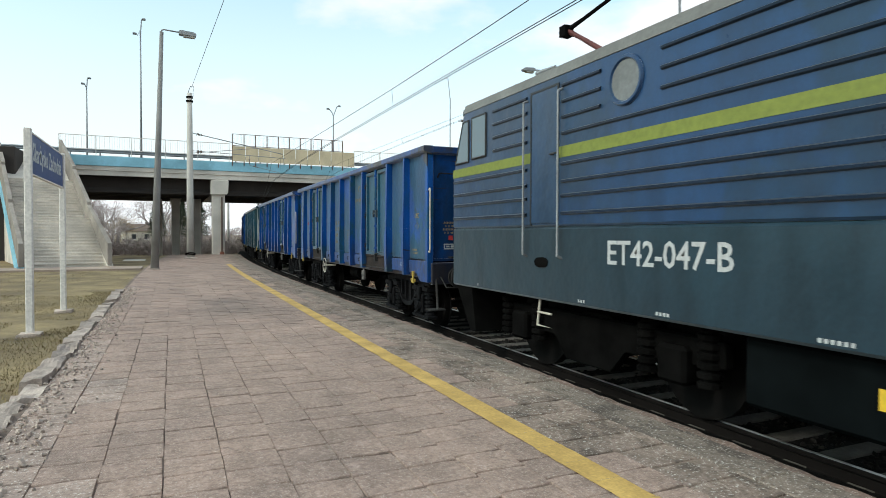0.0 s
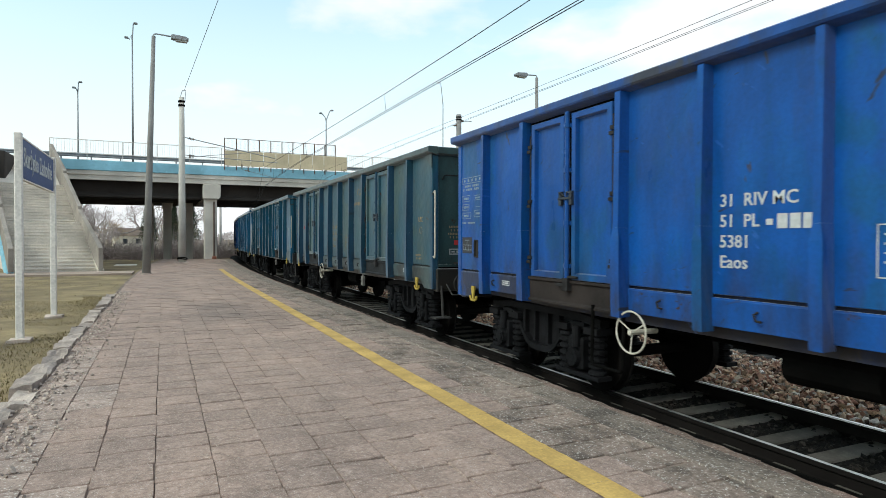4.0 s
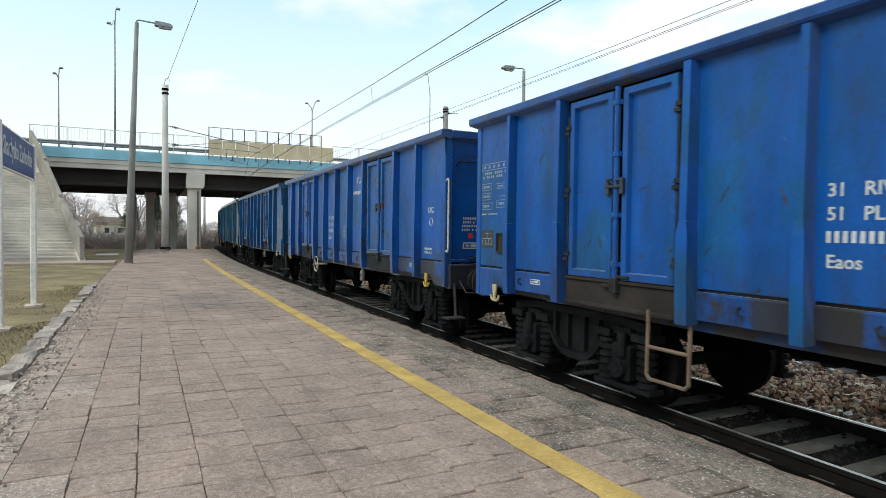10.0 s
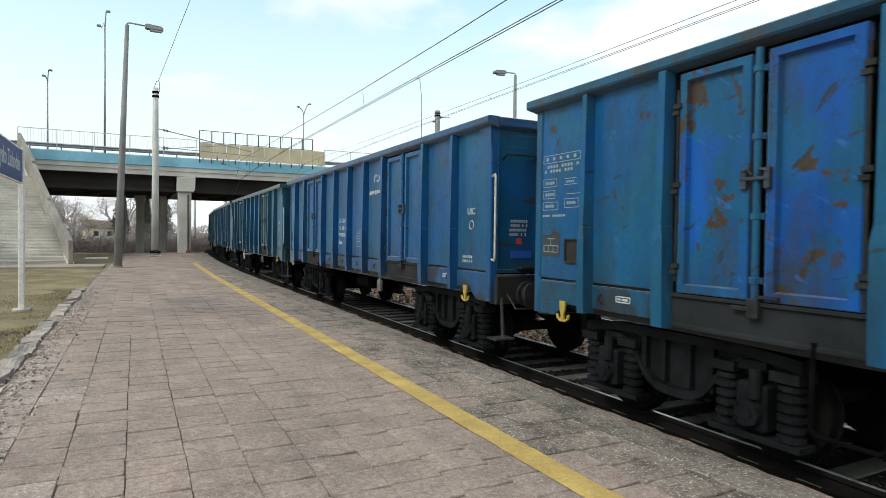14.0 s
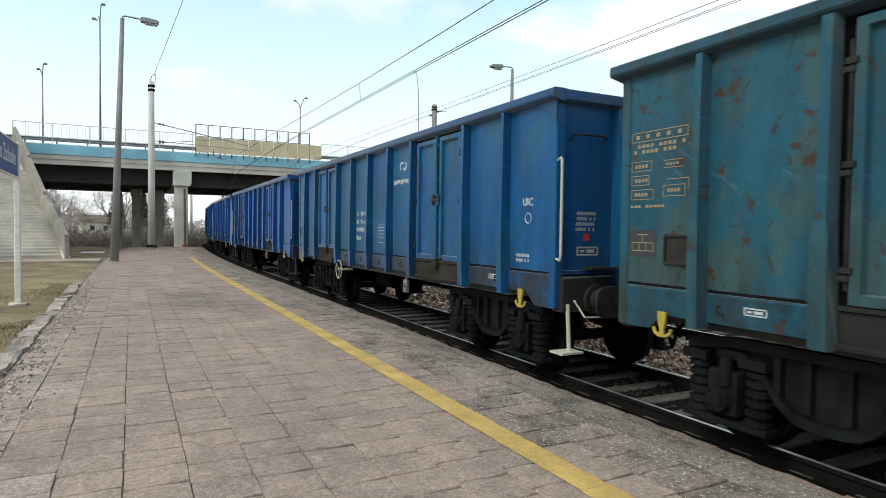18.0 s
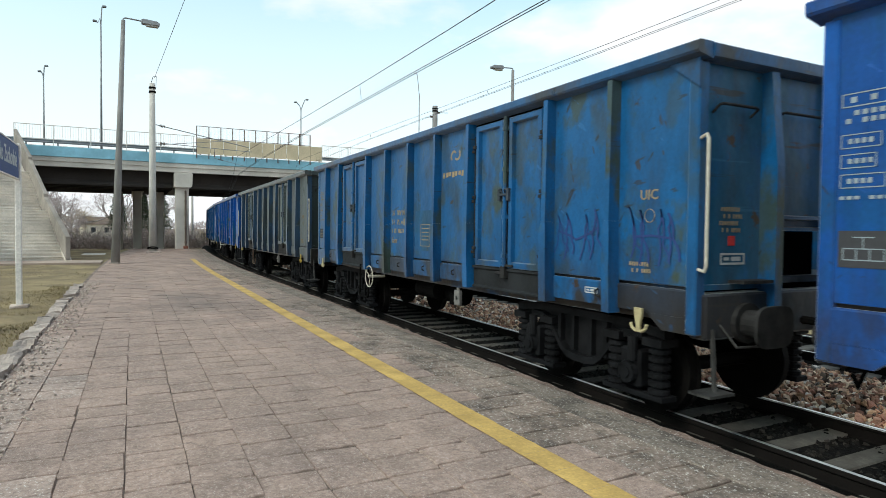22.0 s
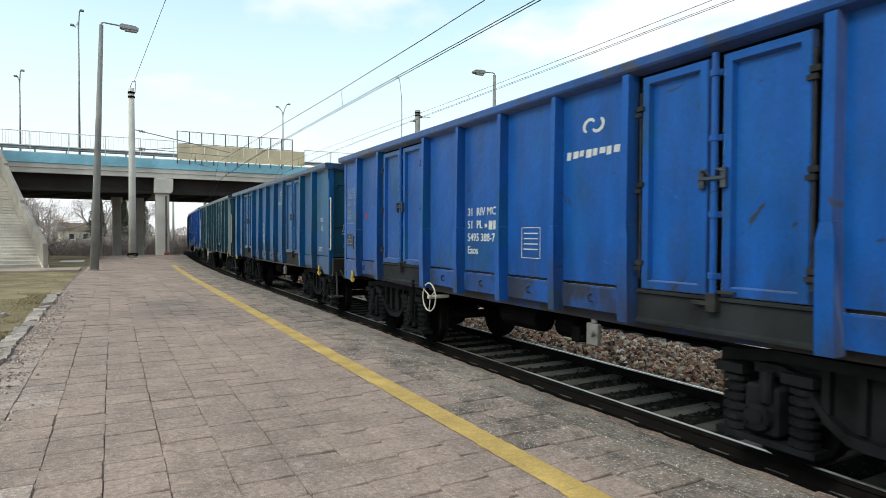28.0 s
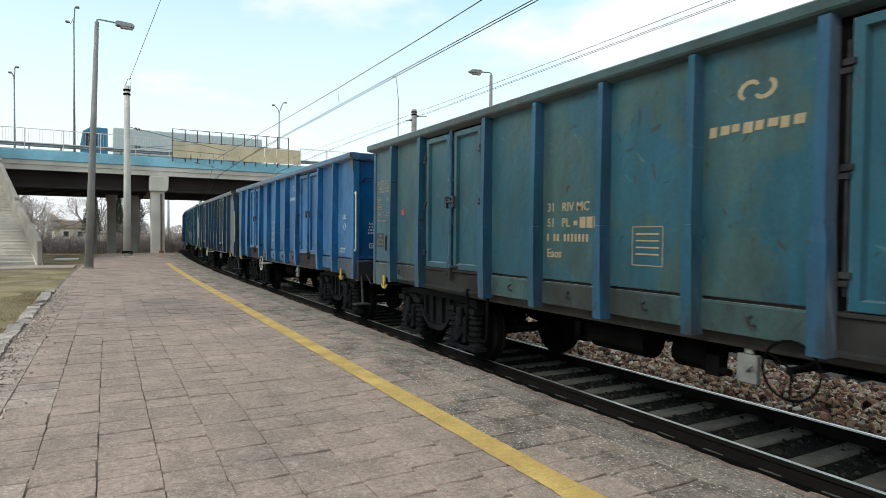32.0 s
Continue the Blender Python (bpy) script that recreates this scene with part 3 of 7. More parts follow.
vs, fs = swept([(LEFT - XC, -0.9), (EDGE - 0.12 - XC, -0.9), (EDGE - 0.12 - XC, -0.016), (LEFT - XC, -0.016)], [-12.0, 0.0, 10.0] + [22.0 + 2 * i for i in range(17)])
platform = tagged(new("platform", raw_mesh("platform", vs, fs, M_JOINT)), "station platform of old concrete slabs with dirty joints", "platform", kind="structure")

# yellow line, painted on the slabs
vs, fs = [], []
y = -12.0
while y < 35.0:
    rim = 0.116 + 0.012 * noise.noise((0, y * 2.1, 0))
    ends = (y + 0.0015, y + PY - 0.0015)
    ks = len(vs)
    for f in range(5):
        yy = ends[0] + (ends[1] - ends[0]) * f / 4
        for s in (-rim, rim):
            vs.append((*bent(2.66 + s + 0.011 * noise.noise((5, yy * 9, s)), yy), 0.0062))
    fs += [(ks + 2 * f, ks + 2 * f + 1, ks + 2 * f + 3, ks + 2 * f + 2) for f in range(4)]
    y += PY
tagged(new("yellow_line", raw_mesh("yellow_line", vs, fs, M_YELLOW)), "worn yellow safety line painted along the platform slabs", "line marking", kind="structure")

# grey kerb strip and broken kerb stones on the grass side
kerb = thing("grass_kerb", "broken crumbling concrete kerb between platform and dry grass", "kerb", kind="structure")
y = -12.0
while y < 19.6:
    ln = random.uniform(0.55, 1.0)
    bm = bmesh.new()
    box(bm, -0.11, 0.11, 0.008, ln - 0.008, -0.2, 0.07)
    bmesh.ops.subdivide_edges(bm, edges=bm.edges, cuts=4, use_grid_fill=True)
    worn = random.uniform(0.0, 0.35)
    for v in bm.verts:
        d = noise.noise_vector((v.co.x * 6 + y * 3, v.co.y * 6, v.co.z * 6 + 5))
        v.co += d * 0.035
        if v.co.z > 0.02:
            bite = noise.noise((v.co.x * 5 + y, y + v.co.y * 4.5, 3)) + worn
            v.co.z -= 0.09 * max(0.0, bite)
    part("kerb_stone", bm, M_KERB, kerb, m=pose(-1.36 + random.uniform(-.03, .03), y, random.uniform(-0.03, 0), random.uniform(-1.5, 1.5), random.uniform(-2, 2), random.uniform(-2.5, 2.5)))
    y += ln
spots = []
for k in range(1150):
    y = rng.uniform(4, 21)
    spots.append((-1.2 + abs(rng.normal(0, 0.16)) - 0.1 * (k % 3 == 0), y, 0.005))
stones("rubble", spots, M_RUBBLE, "pale crumbled concrete rubble along the broken kerb", 0.006, 0.026)
# concrete path from the stairs to the platform
bm = bmesh.new()
box(bm, -14, LEFT - 0.02, 33.0, 35.6, -0.25, -0.015)
tagged(new("footpath", mesh_of("footpath", bm, M_PATH)), "pale worn concrete footpath from the stairs to the platform", "path", kind="structure")

bm = bmesh.new()
box(bm, -2.9, -1.6, 44.6, 46.6, -0.2, -0.075)
bevel(bm, 0.02)
tagged(new("ground_slab", mesh_of("ground_slab", bm, M_CONC)), "pale concrete slab lying on the bare ground", "slab")

# ---- grass ----
vs, fs = [], []
rng = np.random.default_rng(11)
for k in range(42000):
    if k < 30000:
        x, y = -1.5 - rng.exponential(2.2), rng.uniform(4.5, 21)
    else:
        x, y = rng.uniform(-14, -3.2) if k % 3 else rng.uniform(-14, -1.5), rng.uniform(20, 33)
        if y > 32.9:
            continue
    if x < -16 or noise.noise((x * 0.55, y * 0.55, 7)) < -0.22:
        continue
    h, a = rng.uniform(0.015, 0.055), rng.uniform(0, 6.28)
    w = 0.006
    dx, dy = math.cos(a), math.sin(a)
    lean = rng.uniform(0.2, 1.3) * h
    n, z = len(vs), -0.10 + 0.03 * noise.noise((x * 0.3, y * 0.3, 0)) - 0.005
    vs += [(x - dx * w, y - dy * w, z), (x + dx * w, y + dy * w, z), (x - dy * lean, y + dx * lean, z + h)]
    fs.append((n, n + 1, n + 2))
tagged(new("grass", raw_mesh("grass", vs, fs, M_GRASS)), "short dry winter grass, yellowish and patchy", "grass", kind="stuff")


# ---- station sign ----
def station_sign():
    s = thing("station_sign", "dark blue station name sign with white letters on two white posts", "sign", pose(-2.19, 14.05, 0))
    for y in (-1.75, 1.75):
        bm = bmesh.new()
        box(bm, -0.055, 0.055, -0.06, 0.06, -0.3, 3.42)
        bevel(bm, 0.012)
        part("post", bm, M_WHITE_POST, s, m=pose(0, y, 0))
        bm = bmesh.new()
        box(bm, -0.16, 0.16, -0.17, 0.17, -0.16, -0.045)
        bmesh.ops.subdivide_edges(bm, edges=bm.edges, cuts=2, use_grid_fill=True)
        for v in bm.verts:
            v.co += noise.noise_vector(v.co * 7 + Vector((y, 0, 0))) * 0.03
        part("footing", bm, M_RUBBLE, s, "crumbled concrete footing", m=pose(0, y, 0))
    bm = bmesh.new()
    box(bm, -0.02, 0.02, -1.69, 1.69, 2.68, 3.36)
    bevel(bm, 0.006)
    board = part("board", bm, M_SIGN, s)
    for z in (2.66, 3.37):
        bm = bmesh.new()
        box(bm, -0.03, 0.03, -1.69, 1.69, z - 0.012, z + 0.012)
        part("board_rail", bm, M_WHITE_POST, board)
    tx = text_mesh("Skarżysko Zachodnie", 0.40, M_LETTER, "CENTER")
    part("lettering", tx, None, board, "white lettering", m=Matrix.Translation((0.023, 0, 2.90)) @ pose(0, 0, 0, 90, 0, 90) @ Matrix.Diagonal((0.84, 1.15, 1, 1)))
    return s


station_sign()


# ---- lamps ----
def station_lamp(m, lean, height, arm, label):
    s = thing("platform_lamp", label, "lamp", m, group="platform lamps")
    bm = bmesh.new()
    tube(bm, (0, 0, -0.4), (lean, 0, height), 0.19, 0.085, 14)
    part("pole", bm, M_POLE, s, smooth=True)
    bm = bmesh.new()
    tube(bm, (0, 0, -0.3), (0, 0, 0.06), 0.30, 0.24, 12)
    part("base", bm, M_KERB, s)
    sx_ = 1 if arm > 0 else -1
    bm = bmesh.new()
    pipe(bm, [(lean, 0, height - 0.12), (lean, 0, height + 0.08), (lean + sx_ * 0.10, 0, height + 0.12), (lean + arm, 0, height + 0.08)], 0.035, 8)
    part("arm", bm, M_GREY_METAL, s)
    bm = bmesh.new()
    a, b = lean + arm - sx_ * 0.05, lean + arm + sx_ * 0.72
    out = [(a, height + 0.13), (a, height - 0.02), (a + sx_ * 0.1, height - 0.05), (b - sx_ * 0.05, height - 0.07), (b, height - 0.02), (b, height + 0.06), (b - sx_ * 0.12, height + 0.13), (a + sx_ * 0.1, height + 0.17)]
    prism(bm, out, -0.16, 0.16)
    bevel(bm, 0.025, 2)
    head = part("lamp_head", bm, M_GREY_METAL, s)
    bm = bmesh.new()
    box(bm, min(a, b) + 0.2, max(a, b) - 0.06, -0.12, 0.12, height - 0.13, height - 0.045)
    bevel(bm, 0.03, 2)
    part("lamp_cover", bm, M_GLASS_LAMP, head, "pale translucent lamp cover")
    return s


station_lamp(pose(-0.73, 31.5, 0), 0.38, 11.05, 0.78, "tall leaning grey concrete lamp post with a single lamp head")
station_lamp(pose(19.8, 30.1, -0.75), -0.02, 11.8, -0.75, "grey lamp post beyond the tracks with a single lamp head")


def road_lamp(x, y, z0, top, heads, label, r=0.09):
    s = thing("road_lamp", label, "lamp", pose(x, y, z0), group="road lamps")
    h = top - z0
    bm = bmesh.new()
    tube(bm, (0, 0, 0), (0, 0, h * 0.9), r, r * 0.6, 10)
    part("pole", bm, M_GREY_METAL, s, smooth=True)
    for dx, dz in heads:
        bm = bmesh.new()
        pipe(bm, [(0, 0, h * 0.88), (dx * 0.25, 0, h * 0.93), (dx * 0.75, 0, h + dz - 0.12), (dx, 0, h + dz)], r * 0.5, 6)
        part("arm", bm, M_GREY_METAL, s)
        bm = bmesh.new()
        w = 0.3 if dx > 0 else -0.3
        box(bm, min(dx, dx + w), max(dx, dx + w), -0.14, 0.14, h + dz - 0.05, h + dz + 0.1)
        bevel(bm, 0.04)
        part("lamp_head", bm, M_GREY_METAL, s)
    return s


road_lamp(-2.24, 57, 7.3, 19.4, [(0.1, 0.1), (-0.28, -1.15)], "tall road lamp with two heads at the bridge roadside")
road_lamp(16.23, 66, 7.3, 15.5, [(0.5, 0.2), (-0.45, -0.2)], "forked road lamp behind the bridge screen")
road_lamp(-7.15, 66, 7.3, 16.0, [(0.08, 0.2), (-0.15, -0.35)], "slim road lamp on the bridge")
road_lamp(27.5, 60, -0.75, 18.3, [(-0.35, 0.15)], "slim tall lamp pole beyond the tracks with one arm", 0.08)


# ---- catenary ----
def catenary_mast(m, height, arms, label, r0=0.25, r1=0.17, mat=M_MAST):
    s = thing("catenary_mast", label, "mast", m, group="catenary masts")
    bm = bmesh.new()
    tube(bm, (0, 0, -0.8), (0, 0, height), r0, r1, 16)
    part("pole", bm, mat, s, smooth=True)
    bm = bmesh.new()
    box(bm, -0.42, 0.42, -0.42, 0.42, -0.8, 0.09)
    bevel(bm, 0.05)
    part("footing", bm, M_KERB, s)
    bm = bmesh.new()
    for z in (height - 0.35, height - 0.62):
        tube(bm, (0, 0, z), (0, 0, z + 0.12), r1 + 0.05, r1 + 0.05, 14)
    part("top_collar", bm, M_STEEL_DK, s)
    for p, q, r in arms:
        bm = bmesh.new()
        tube(bm, p, q, r * 0.7, r * 0.7, 6)
        part("cantilever_arm", bm, M_GREY_METAL, s)
        bm = bmesh.new()
        d = (Vector(q) - Vector(p)).normalized()
        for k in range(4):
            a = Vector(p) + d * (0.25 + 0.09 * k)
            tube(bm, a, a + d * 0.05, r * 2.4, r * 1.4, 8)
        part("insulator", bm, M_ROOF, s, "brown ribbed insulator")
    return s


ARMS = [((0.2, 0, 8.55), (6.2, 0, 7.45), 0.045), ((0.2, 0, 7.35), (6.4, 0, 7.15), 0.035), ((0.2, 0, 7.2), (4.3, 0, 7.75), 0.03),
        ((3.9, 0, 7.2), (3.9, 0, 6.6), 0.025), ((3.9, 0, 6.55), (6.0, 0, 6.1), 0.025)]
mast = catenary_mast(pose(1.19, 45.2, 0), 11.25, ARMS, "round pale concrete catenary mast with cantilever arms")
bm = bmesh.new()
pipe(bm, [(-0.1, 0, 11.2), (0.05, 0, 11.7), (0.25, 0, 11.75), (0.22, 0, 11.0)], 0.02, 5)
part("horn", bm, M_STEEL_DK, mast)
for z, q in ((0.28, 0.0), (0.36, 1.3)):
    bm = bmesh.new()
    pipe(bm, [(0.31 * math.cos(q + 0.5236 * i), 0.31 * math.sin(q + 0.5236 * i), z + 0.03 * math.sin(q + i)) for i in range(13)], 0.035, 6)
    part("cable_wrap", bm, M_STEEL_DK, mast, "black cable wound round the mast foot")
for u, off, h in ((96.0, -4.6, 9.5), (140.0, -4.6, 9.5), (190.0, -4.6, 9.5), (235.0, -4.6, 9.5)):
    p, _ = on_line(u, off)
    catenary_mast(pose(p.x, p.y, -0.6), h, [((0.2, 0, 8.2), (6.2, 0, 7.6), 0.05), ((0.2, 0, 7.4), (6.2, 0, 7.0), 0.05), ((0.2, 0, 7.0), (10.5, 0, 7.2), 0.05)], "far pale catenary mast along the curving track", 0.2, 0.14)
catenary_mast(pose(29.4, 60, -0.75), 16.0, [((0, 0, 15.3), (1.55, 0, 15.4), 0.05), ((0, 0, 14.9), (-0.9, 0, 14.7), 0.05)], "grey catenary mast beyond the tracks with short crossarms", 0.3, 0.28, M_POLE)


def wire_run(name, label, runs, r=0.012):
    s = thing(name, label, "overhead line")
    for kind, pts, rr in runs:
        bm = bmesh.new()
        pipe(bm, pts, rr, 5)
        part(kind, bm, M_WIRE, s)
    return s


def contact_line(off, masts, thin=1.0):
    runs = []
    for a, b in zip(masts, masts[1:]):
        mess, c1, c2 = [], [], []
        for k in range(13):
            f = k / 12
            u = a + (b - a) * f
            sag = 4 * f * (1 - f)
            p, _ = on_line(u, off)
            q, _ = on_line(u, off + 0.05)
            # the wires dip to pass below the bridge
            low = max(0.0, min(1.0, (u - 45.2) / 6.5, (76 - u) / 7))
            zm, zc = 6.75 - (0.50 if off > 1 else 0.84) * sag * (1 - low) - 1.95 * low, (6.13 if off > 1 else 5.42) - (1.4 if off > 1 else 0.82) * low
            mess.append((p.x, p.y, zm))
            c1.append((q.x - 0.05, q.y, zc))
            c2.append((q.x + 0.03, q.y, zc))
            if k % 2:
                runs.append(("dropper", [(p.x, p.y, zm), (q.x, q.y, zc)], 0.006))
        runs += [("messenger_wire", mess, 0.010 * thin), ("contact_wire", c1, 0.009 * thin), ("contact_wire", c2, 0.009 * thin)]
    return runs


wire_run("contact_line", "overhead contact wires with droppers above the platform track", contact_line(0.0, [-22, 45.2, 96, 140]))
wire_run("contact_line", "overhead contact wires with droppers above the second track", contact_line(4.35, [-22, 45.2, 96, 140], 0.6))
wire_run("feeder_wire", "single feeder wire running from the mast top over the platform", [("wire", [(1.33, 45.2, 11.65), (2.08, 27.7, 11.5), (4.0, -15, 11.7)], 0.013)])


# ---- road bridge ----
BY0, BY1 = 53.0, 67.0
bridge = thing("road_bridge", "concrete road bridge with a light blue fascia on round-headed piers", "bridge", kind="structure")
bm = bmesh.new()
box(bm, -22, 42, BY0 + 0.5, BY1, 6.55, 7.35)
part("deck", bm, M_CONC_SHADE, bridge)
bm = bmesh.new()
box(bm, -22, 42, BY0 + 2, BY1 - 2, 7.35, 7.42)
part("roadway", bm, M_ASPHALT, bridge)
for y in (BY0 + 0.28, BY1 - 0.02):
    bm = bmesh.new()
    box(bm, -22, 42, y - 0.28, y + 0.22, 6.82, 7.58)
    bevel(bm, 0.03)
    part("fascia", bm, M_BLUE_BEAM, bridge, "light blue painted fascia beam")
    bm = bmesh.new()
    prism(bm, [(y - 0.2, 6.82), (y - 0.2, 6.5), (y - 0.12, 6.48), (y - 0.14, 6.12), (y + 0.25, 6.12), (y + 0.25, 6.82)], -22, 42, "x")
    part("edge_beam", bm, M_CONC, bridge, "pale concrete edge beam")
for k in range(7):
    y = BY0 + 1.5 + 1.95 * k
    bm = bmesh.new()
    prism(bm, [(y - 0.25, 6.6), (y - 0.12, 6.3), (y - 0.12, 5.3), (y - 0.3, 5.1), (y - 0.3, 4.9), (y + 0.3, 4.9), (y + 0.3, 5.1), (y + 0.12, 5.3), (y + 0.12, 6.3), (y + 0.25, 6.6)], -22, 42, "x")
    part("girder", bm, M_CONC_SHADE, bridge)


def pier(x, y, w, d, cap=True, pipes=False):
    s = thing("bridge_pier", "square concrete bridge pier with a flared head", "pier", pose(x, y, 0), group="bridge piers", kind="structure")
    bm = bmesh.new()
    box(bm, -w / 2, w / 2, -d / 2, d / 2, -0.9, 5.0)
    bevel(bm, 0.06)
    part("column", bm, M_CONC, s)
    if cap:
        bm = bmesh.new()
        prism(bm, [(-w / 2 - 0.12, 4.9), (w / 2 + 0.12, 4.9), (w / 2 + 0.25, 5.1), (w / 2 + 0.28, 6.1), (-w / 2 - 0.1, 6.1)], -d / 2 - 0.35, 12 - d, "y")
        bevel(bm, 0.05)
        part("head", bm, M_CONC, s)
    if pipes:
        bm = bmesh.new()
        tube(bm, (w / 2 - 0.25, -d / 2 - 0.09, 0), (w / 2 - 0.25, -d / 2 - 0.09, 4.7), 0.07, n=8)
        for z in (0.5, 1.6, 2.7, 3.8):
            tube(bm, (w / 2 - 0.25, -d / 2 - 0.09, z), (w / 2 - 0.25, -d / 2 - 0.09, z + 0.08), 0.1, n=8)
        part("drainpipe", bm, M_ROOF, s, "rusty clamped drainpipe")
        bm = bmesh.new()
        box(bm, w / 2 - 0.42, w / 2 - 0.08, -d / 2 - 0.3, -d / 2 - 0.005, -0.75, 0.22)
        bevel(bm, 0.04)
        part("drain_box", bm, M_DRAIN, s, "reddish brick-coloured drain box")
    return s


pier(3.56, 53.9, 1.0, 0.9, True, True)
pier(2.22, 61.2, 0.62, 0.8, False)
pier(0.38, 62.5, 0.72, 0.8, True)
pier(-1.1, 64.0, 0.62, 0.8, False)
pier(18.0, 54.0, 1.0, 0.9)
pier(-14.5, 54.0, 1.0, 0.9)
pier(34.0, 54.0, 1.0, 0.9)


def guard_rail(y, x0, x1):
    s = thing("guard_rail", "grey corrugated steel guard rail along the bridge edge", "guard rail", group="guard rails")
    bm = bmesh.new()
    prism(bm, [(y, 7.92), (y - 0.05, 7.98), (y, 8.04), (y, 8.10), (y - 0.05, 8.16), (y, 8.24), (y + 0.03, 8.24), (y + 0.03, 7.92)], x0, x1, "x")
    part("beam", bm, M_GREY_METAL, s)
    post = None
    for k in range(int((x1 - x0) / 2)):
        if post is None:
            bm = bmesh.new()
            box(bm, -0.05, 0.05, 0.03, 0.12, 7.5, 8.2)
            post = mesh_of("post", bm, M_GREY_METAL)
        part("post", post, None, s, m=pose(x0 + 1 + 2 * k, y, 0))
    return s


def picket_rail(y, x0, x1, group="bridge railings"):
    s = thing("bridge_railing", "thin pale steel picket railing along the bridge", "railing", group=group)
    bm = bmesh.new()
    for z in (9.12, 8.1):
        box(bm, x0, x1, y - 0.02, y + 0.02, z - 0.025, z + 0.025)
    part("handrail", bm, M_WHITE_POST, s)
    bm = bmesh.new()
    n = int((x1 - x0) / 0.17)
    for k in range(n):
        x = x0 + (x1 - x0) * (k + 0.5) / n
        box(bm, x - 0.008, x + 0.008, y - 0.008, y + 0.008, 8.1, 9.1)
    tagged(part("picket_row", bm, M_WHITE_POST, s), kind="stuff")
    for k in range(int((x1 - x0) / 2.4) + 1):
        bm = bmesh.new()
        x = x0 + 2.4 * k
        box(bm, x - 0.025, x + 0.025, y - 0.025, y + 0.025, 7.5, 9.14)
        part("post", bm, M_WHITE_POST, s)
    return s


for x0, x1 in ((-150.0, -22.0), (42.0, 560.0)):
    bm = bmesh.new()
    prism(bm, [(44.0, -0.8), (53.4, 6.4), (53.4, 7.3), (66.6, 7.3), (66.6, 6.4), (76.0, -0.8)], x0, x1, "x")
    tagged(new("embankment", mesh_of("embankment", bm, M_GROUND)), "grassy road embankment at the bridge end", "embankment", kind="structure")
    bm = bmesh.new()
    box(bm, x0, x1, 55.0, 65.0, 7.3, 7.42)
    tagged(new("road", mesh_of("road", bm, M_ASPHALT)), "grey asphalt road on the embankment", "road", kind="structure")
guard_rail(BY0 + 1.2, -30, 40)
picket_rail(BY0 + 0.35, -7.6, 4.5)
picket_rail(BY0 + 0.35, 15.0, 30.0)
picket_rail(BY1 - 0.3, -34, 34)
guard_rail(BY1 - 1.2, -34, 40)
# screen of panels over the tracks
screen = thing("bridge_screen", "beige panel screen with rusty posts over the tracks", "screen", pose(0, BY0 - 0.06, 0))
for k in range(10):
    x = 4.62 + 1.025 * k
    bm = bmesh.new()
    box(bm, x + 0.012, x + 1.013, -0.03, 0.0, 7.66, 8.9)
    bevel(bm, 0.008)
    part("panel", bm, M_BEIGE, screen)
for k in range(11):
    x = 4.62 + (9.22 / 10) * k
    bm = bmesh.new()
    box(bm, x - 0.035, x + 0.035, 0.005, 0.07, 7.3, 9.92)
    part("post", bm, M_RUST_POST, screen)
bm = bmesh.new()
for z in (9.9, 8.95):
    box(bm, 4.6, 13.86, 0.012, 0.06, z - 0.02, z + 0.02)
part("rail", bm, M_RUST_POST, screen)
bm = bmesh.new()
for k in range(90):
    box(bm, 4.62 + 0.103 * k, 4.626 + 0.103 * k, 0.03, 0.036, 8.95, 9.9)
tagged(part("mesh_wire", bm, M_GREY_METAL, screen), kind="stuff")


# ---- stairs to the bridge ----
def stairs():
    m = pose(-4.85, 35.7, 0, 0, 0, 15.0)
    s = thing("concrete_stairs", "wide concrete stairs with solid parapets rising to the bridge", "stairs", m, kind="structure")
    w, run, n = 1.78, 16.6, 44
    rise, z, y = 7.5 / n, 0.0, 0.0
    flights = (15, 15, 14)
    tread, landing = (run - 2 * 1.5) / n, 1.5
    for fi, cnt in enumerate(flights):
        for k in range(cnt):
            z += rise
            d = tread + (landing if (k == cnt - 1 and fi < 2) else 0)
            bm = bmesh.new()
            prism(bm, [(y + 0.045, z - rise - 0.1), (y + d + 0.06, z - rise - 0.1), (y + d + 0.06, z), (y, z), (y, z - 0.06), (y + 0.045, z - 0.075)], -w, w, "x")
            part("step", bm, M_STAIR, s)
            y += d
    bm = bmesh.new()
    prism(bm, [(0.1, -0.5), (y, -0.5), (y, z - 0.15), (0.1, -0.12)], -w + 0.02, w - 0.02, "x")
    part("stair_body", bm, M_STAIR, s)
    for side in (-1, 1):
        top = [(-0.5, 1.18), (5.4, 3.55), (10.7, 6.1), (y + 0.3, 8.75)]
        for k in range(3):
            bm = bmesh.new()
            a, b = top[k], top[k + 1]
            fl = lambda yy: max(-0.3, yy * 7.5 / run - 0.55)
            o = [(a[0], fl(a[0])), (b[0] - 0.02, fl(b[0])), (b[0] - 0.02, b[1] - 0.18), (a[0], a[1])]
            x0, x1 = (w, w + 0.22) if side > 0 else (-w - 0.22, -w)
            prism(bm, o, x0, x1, "x")
            bevel(bm, 0.02)
            part("parapet", bm, M_PARAPET, s, "weathered concrete parapet")
        bm = bmesh.new()
        x0, x1 = (w + 0.0, w + 0.26) if side > 0 else (-w - 0.27, -w)
        prism(bm, [(-0.5, -0.3), (0.6, -0.3), (run + 0.2, 6.5), (run + 0.2, 7.15), (-0.5, 0.05)], x0, x1, "x")
        part("string", bm, M_BLUE_BEAM if side < 0 else M_STAIR, s, "blue painted string" if side < 0 else "pale concrete string")
    return s


stairs()
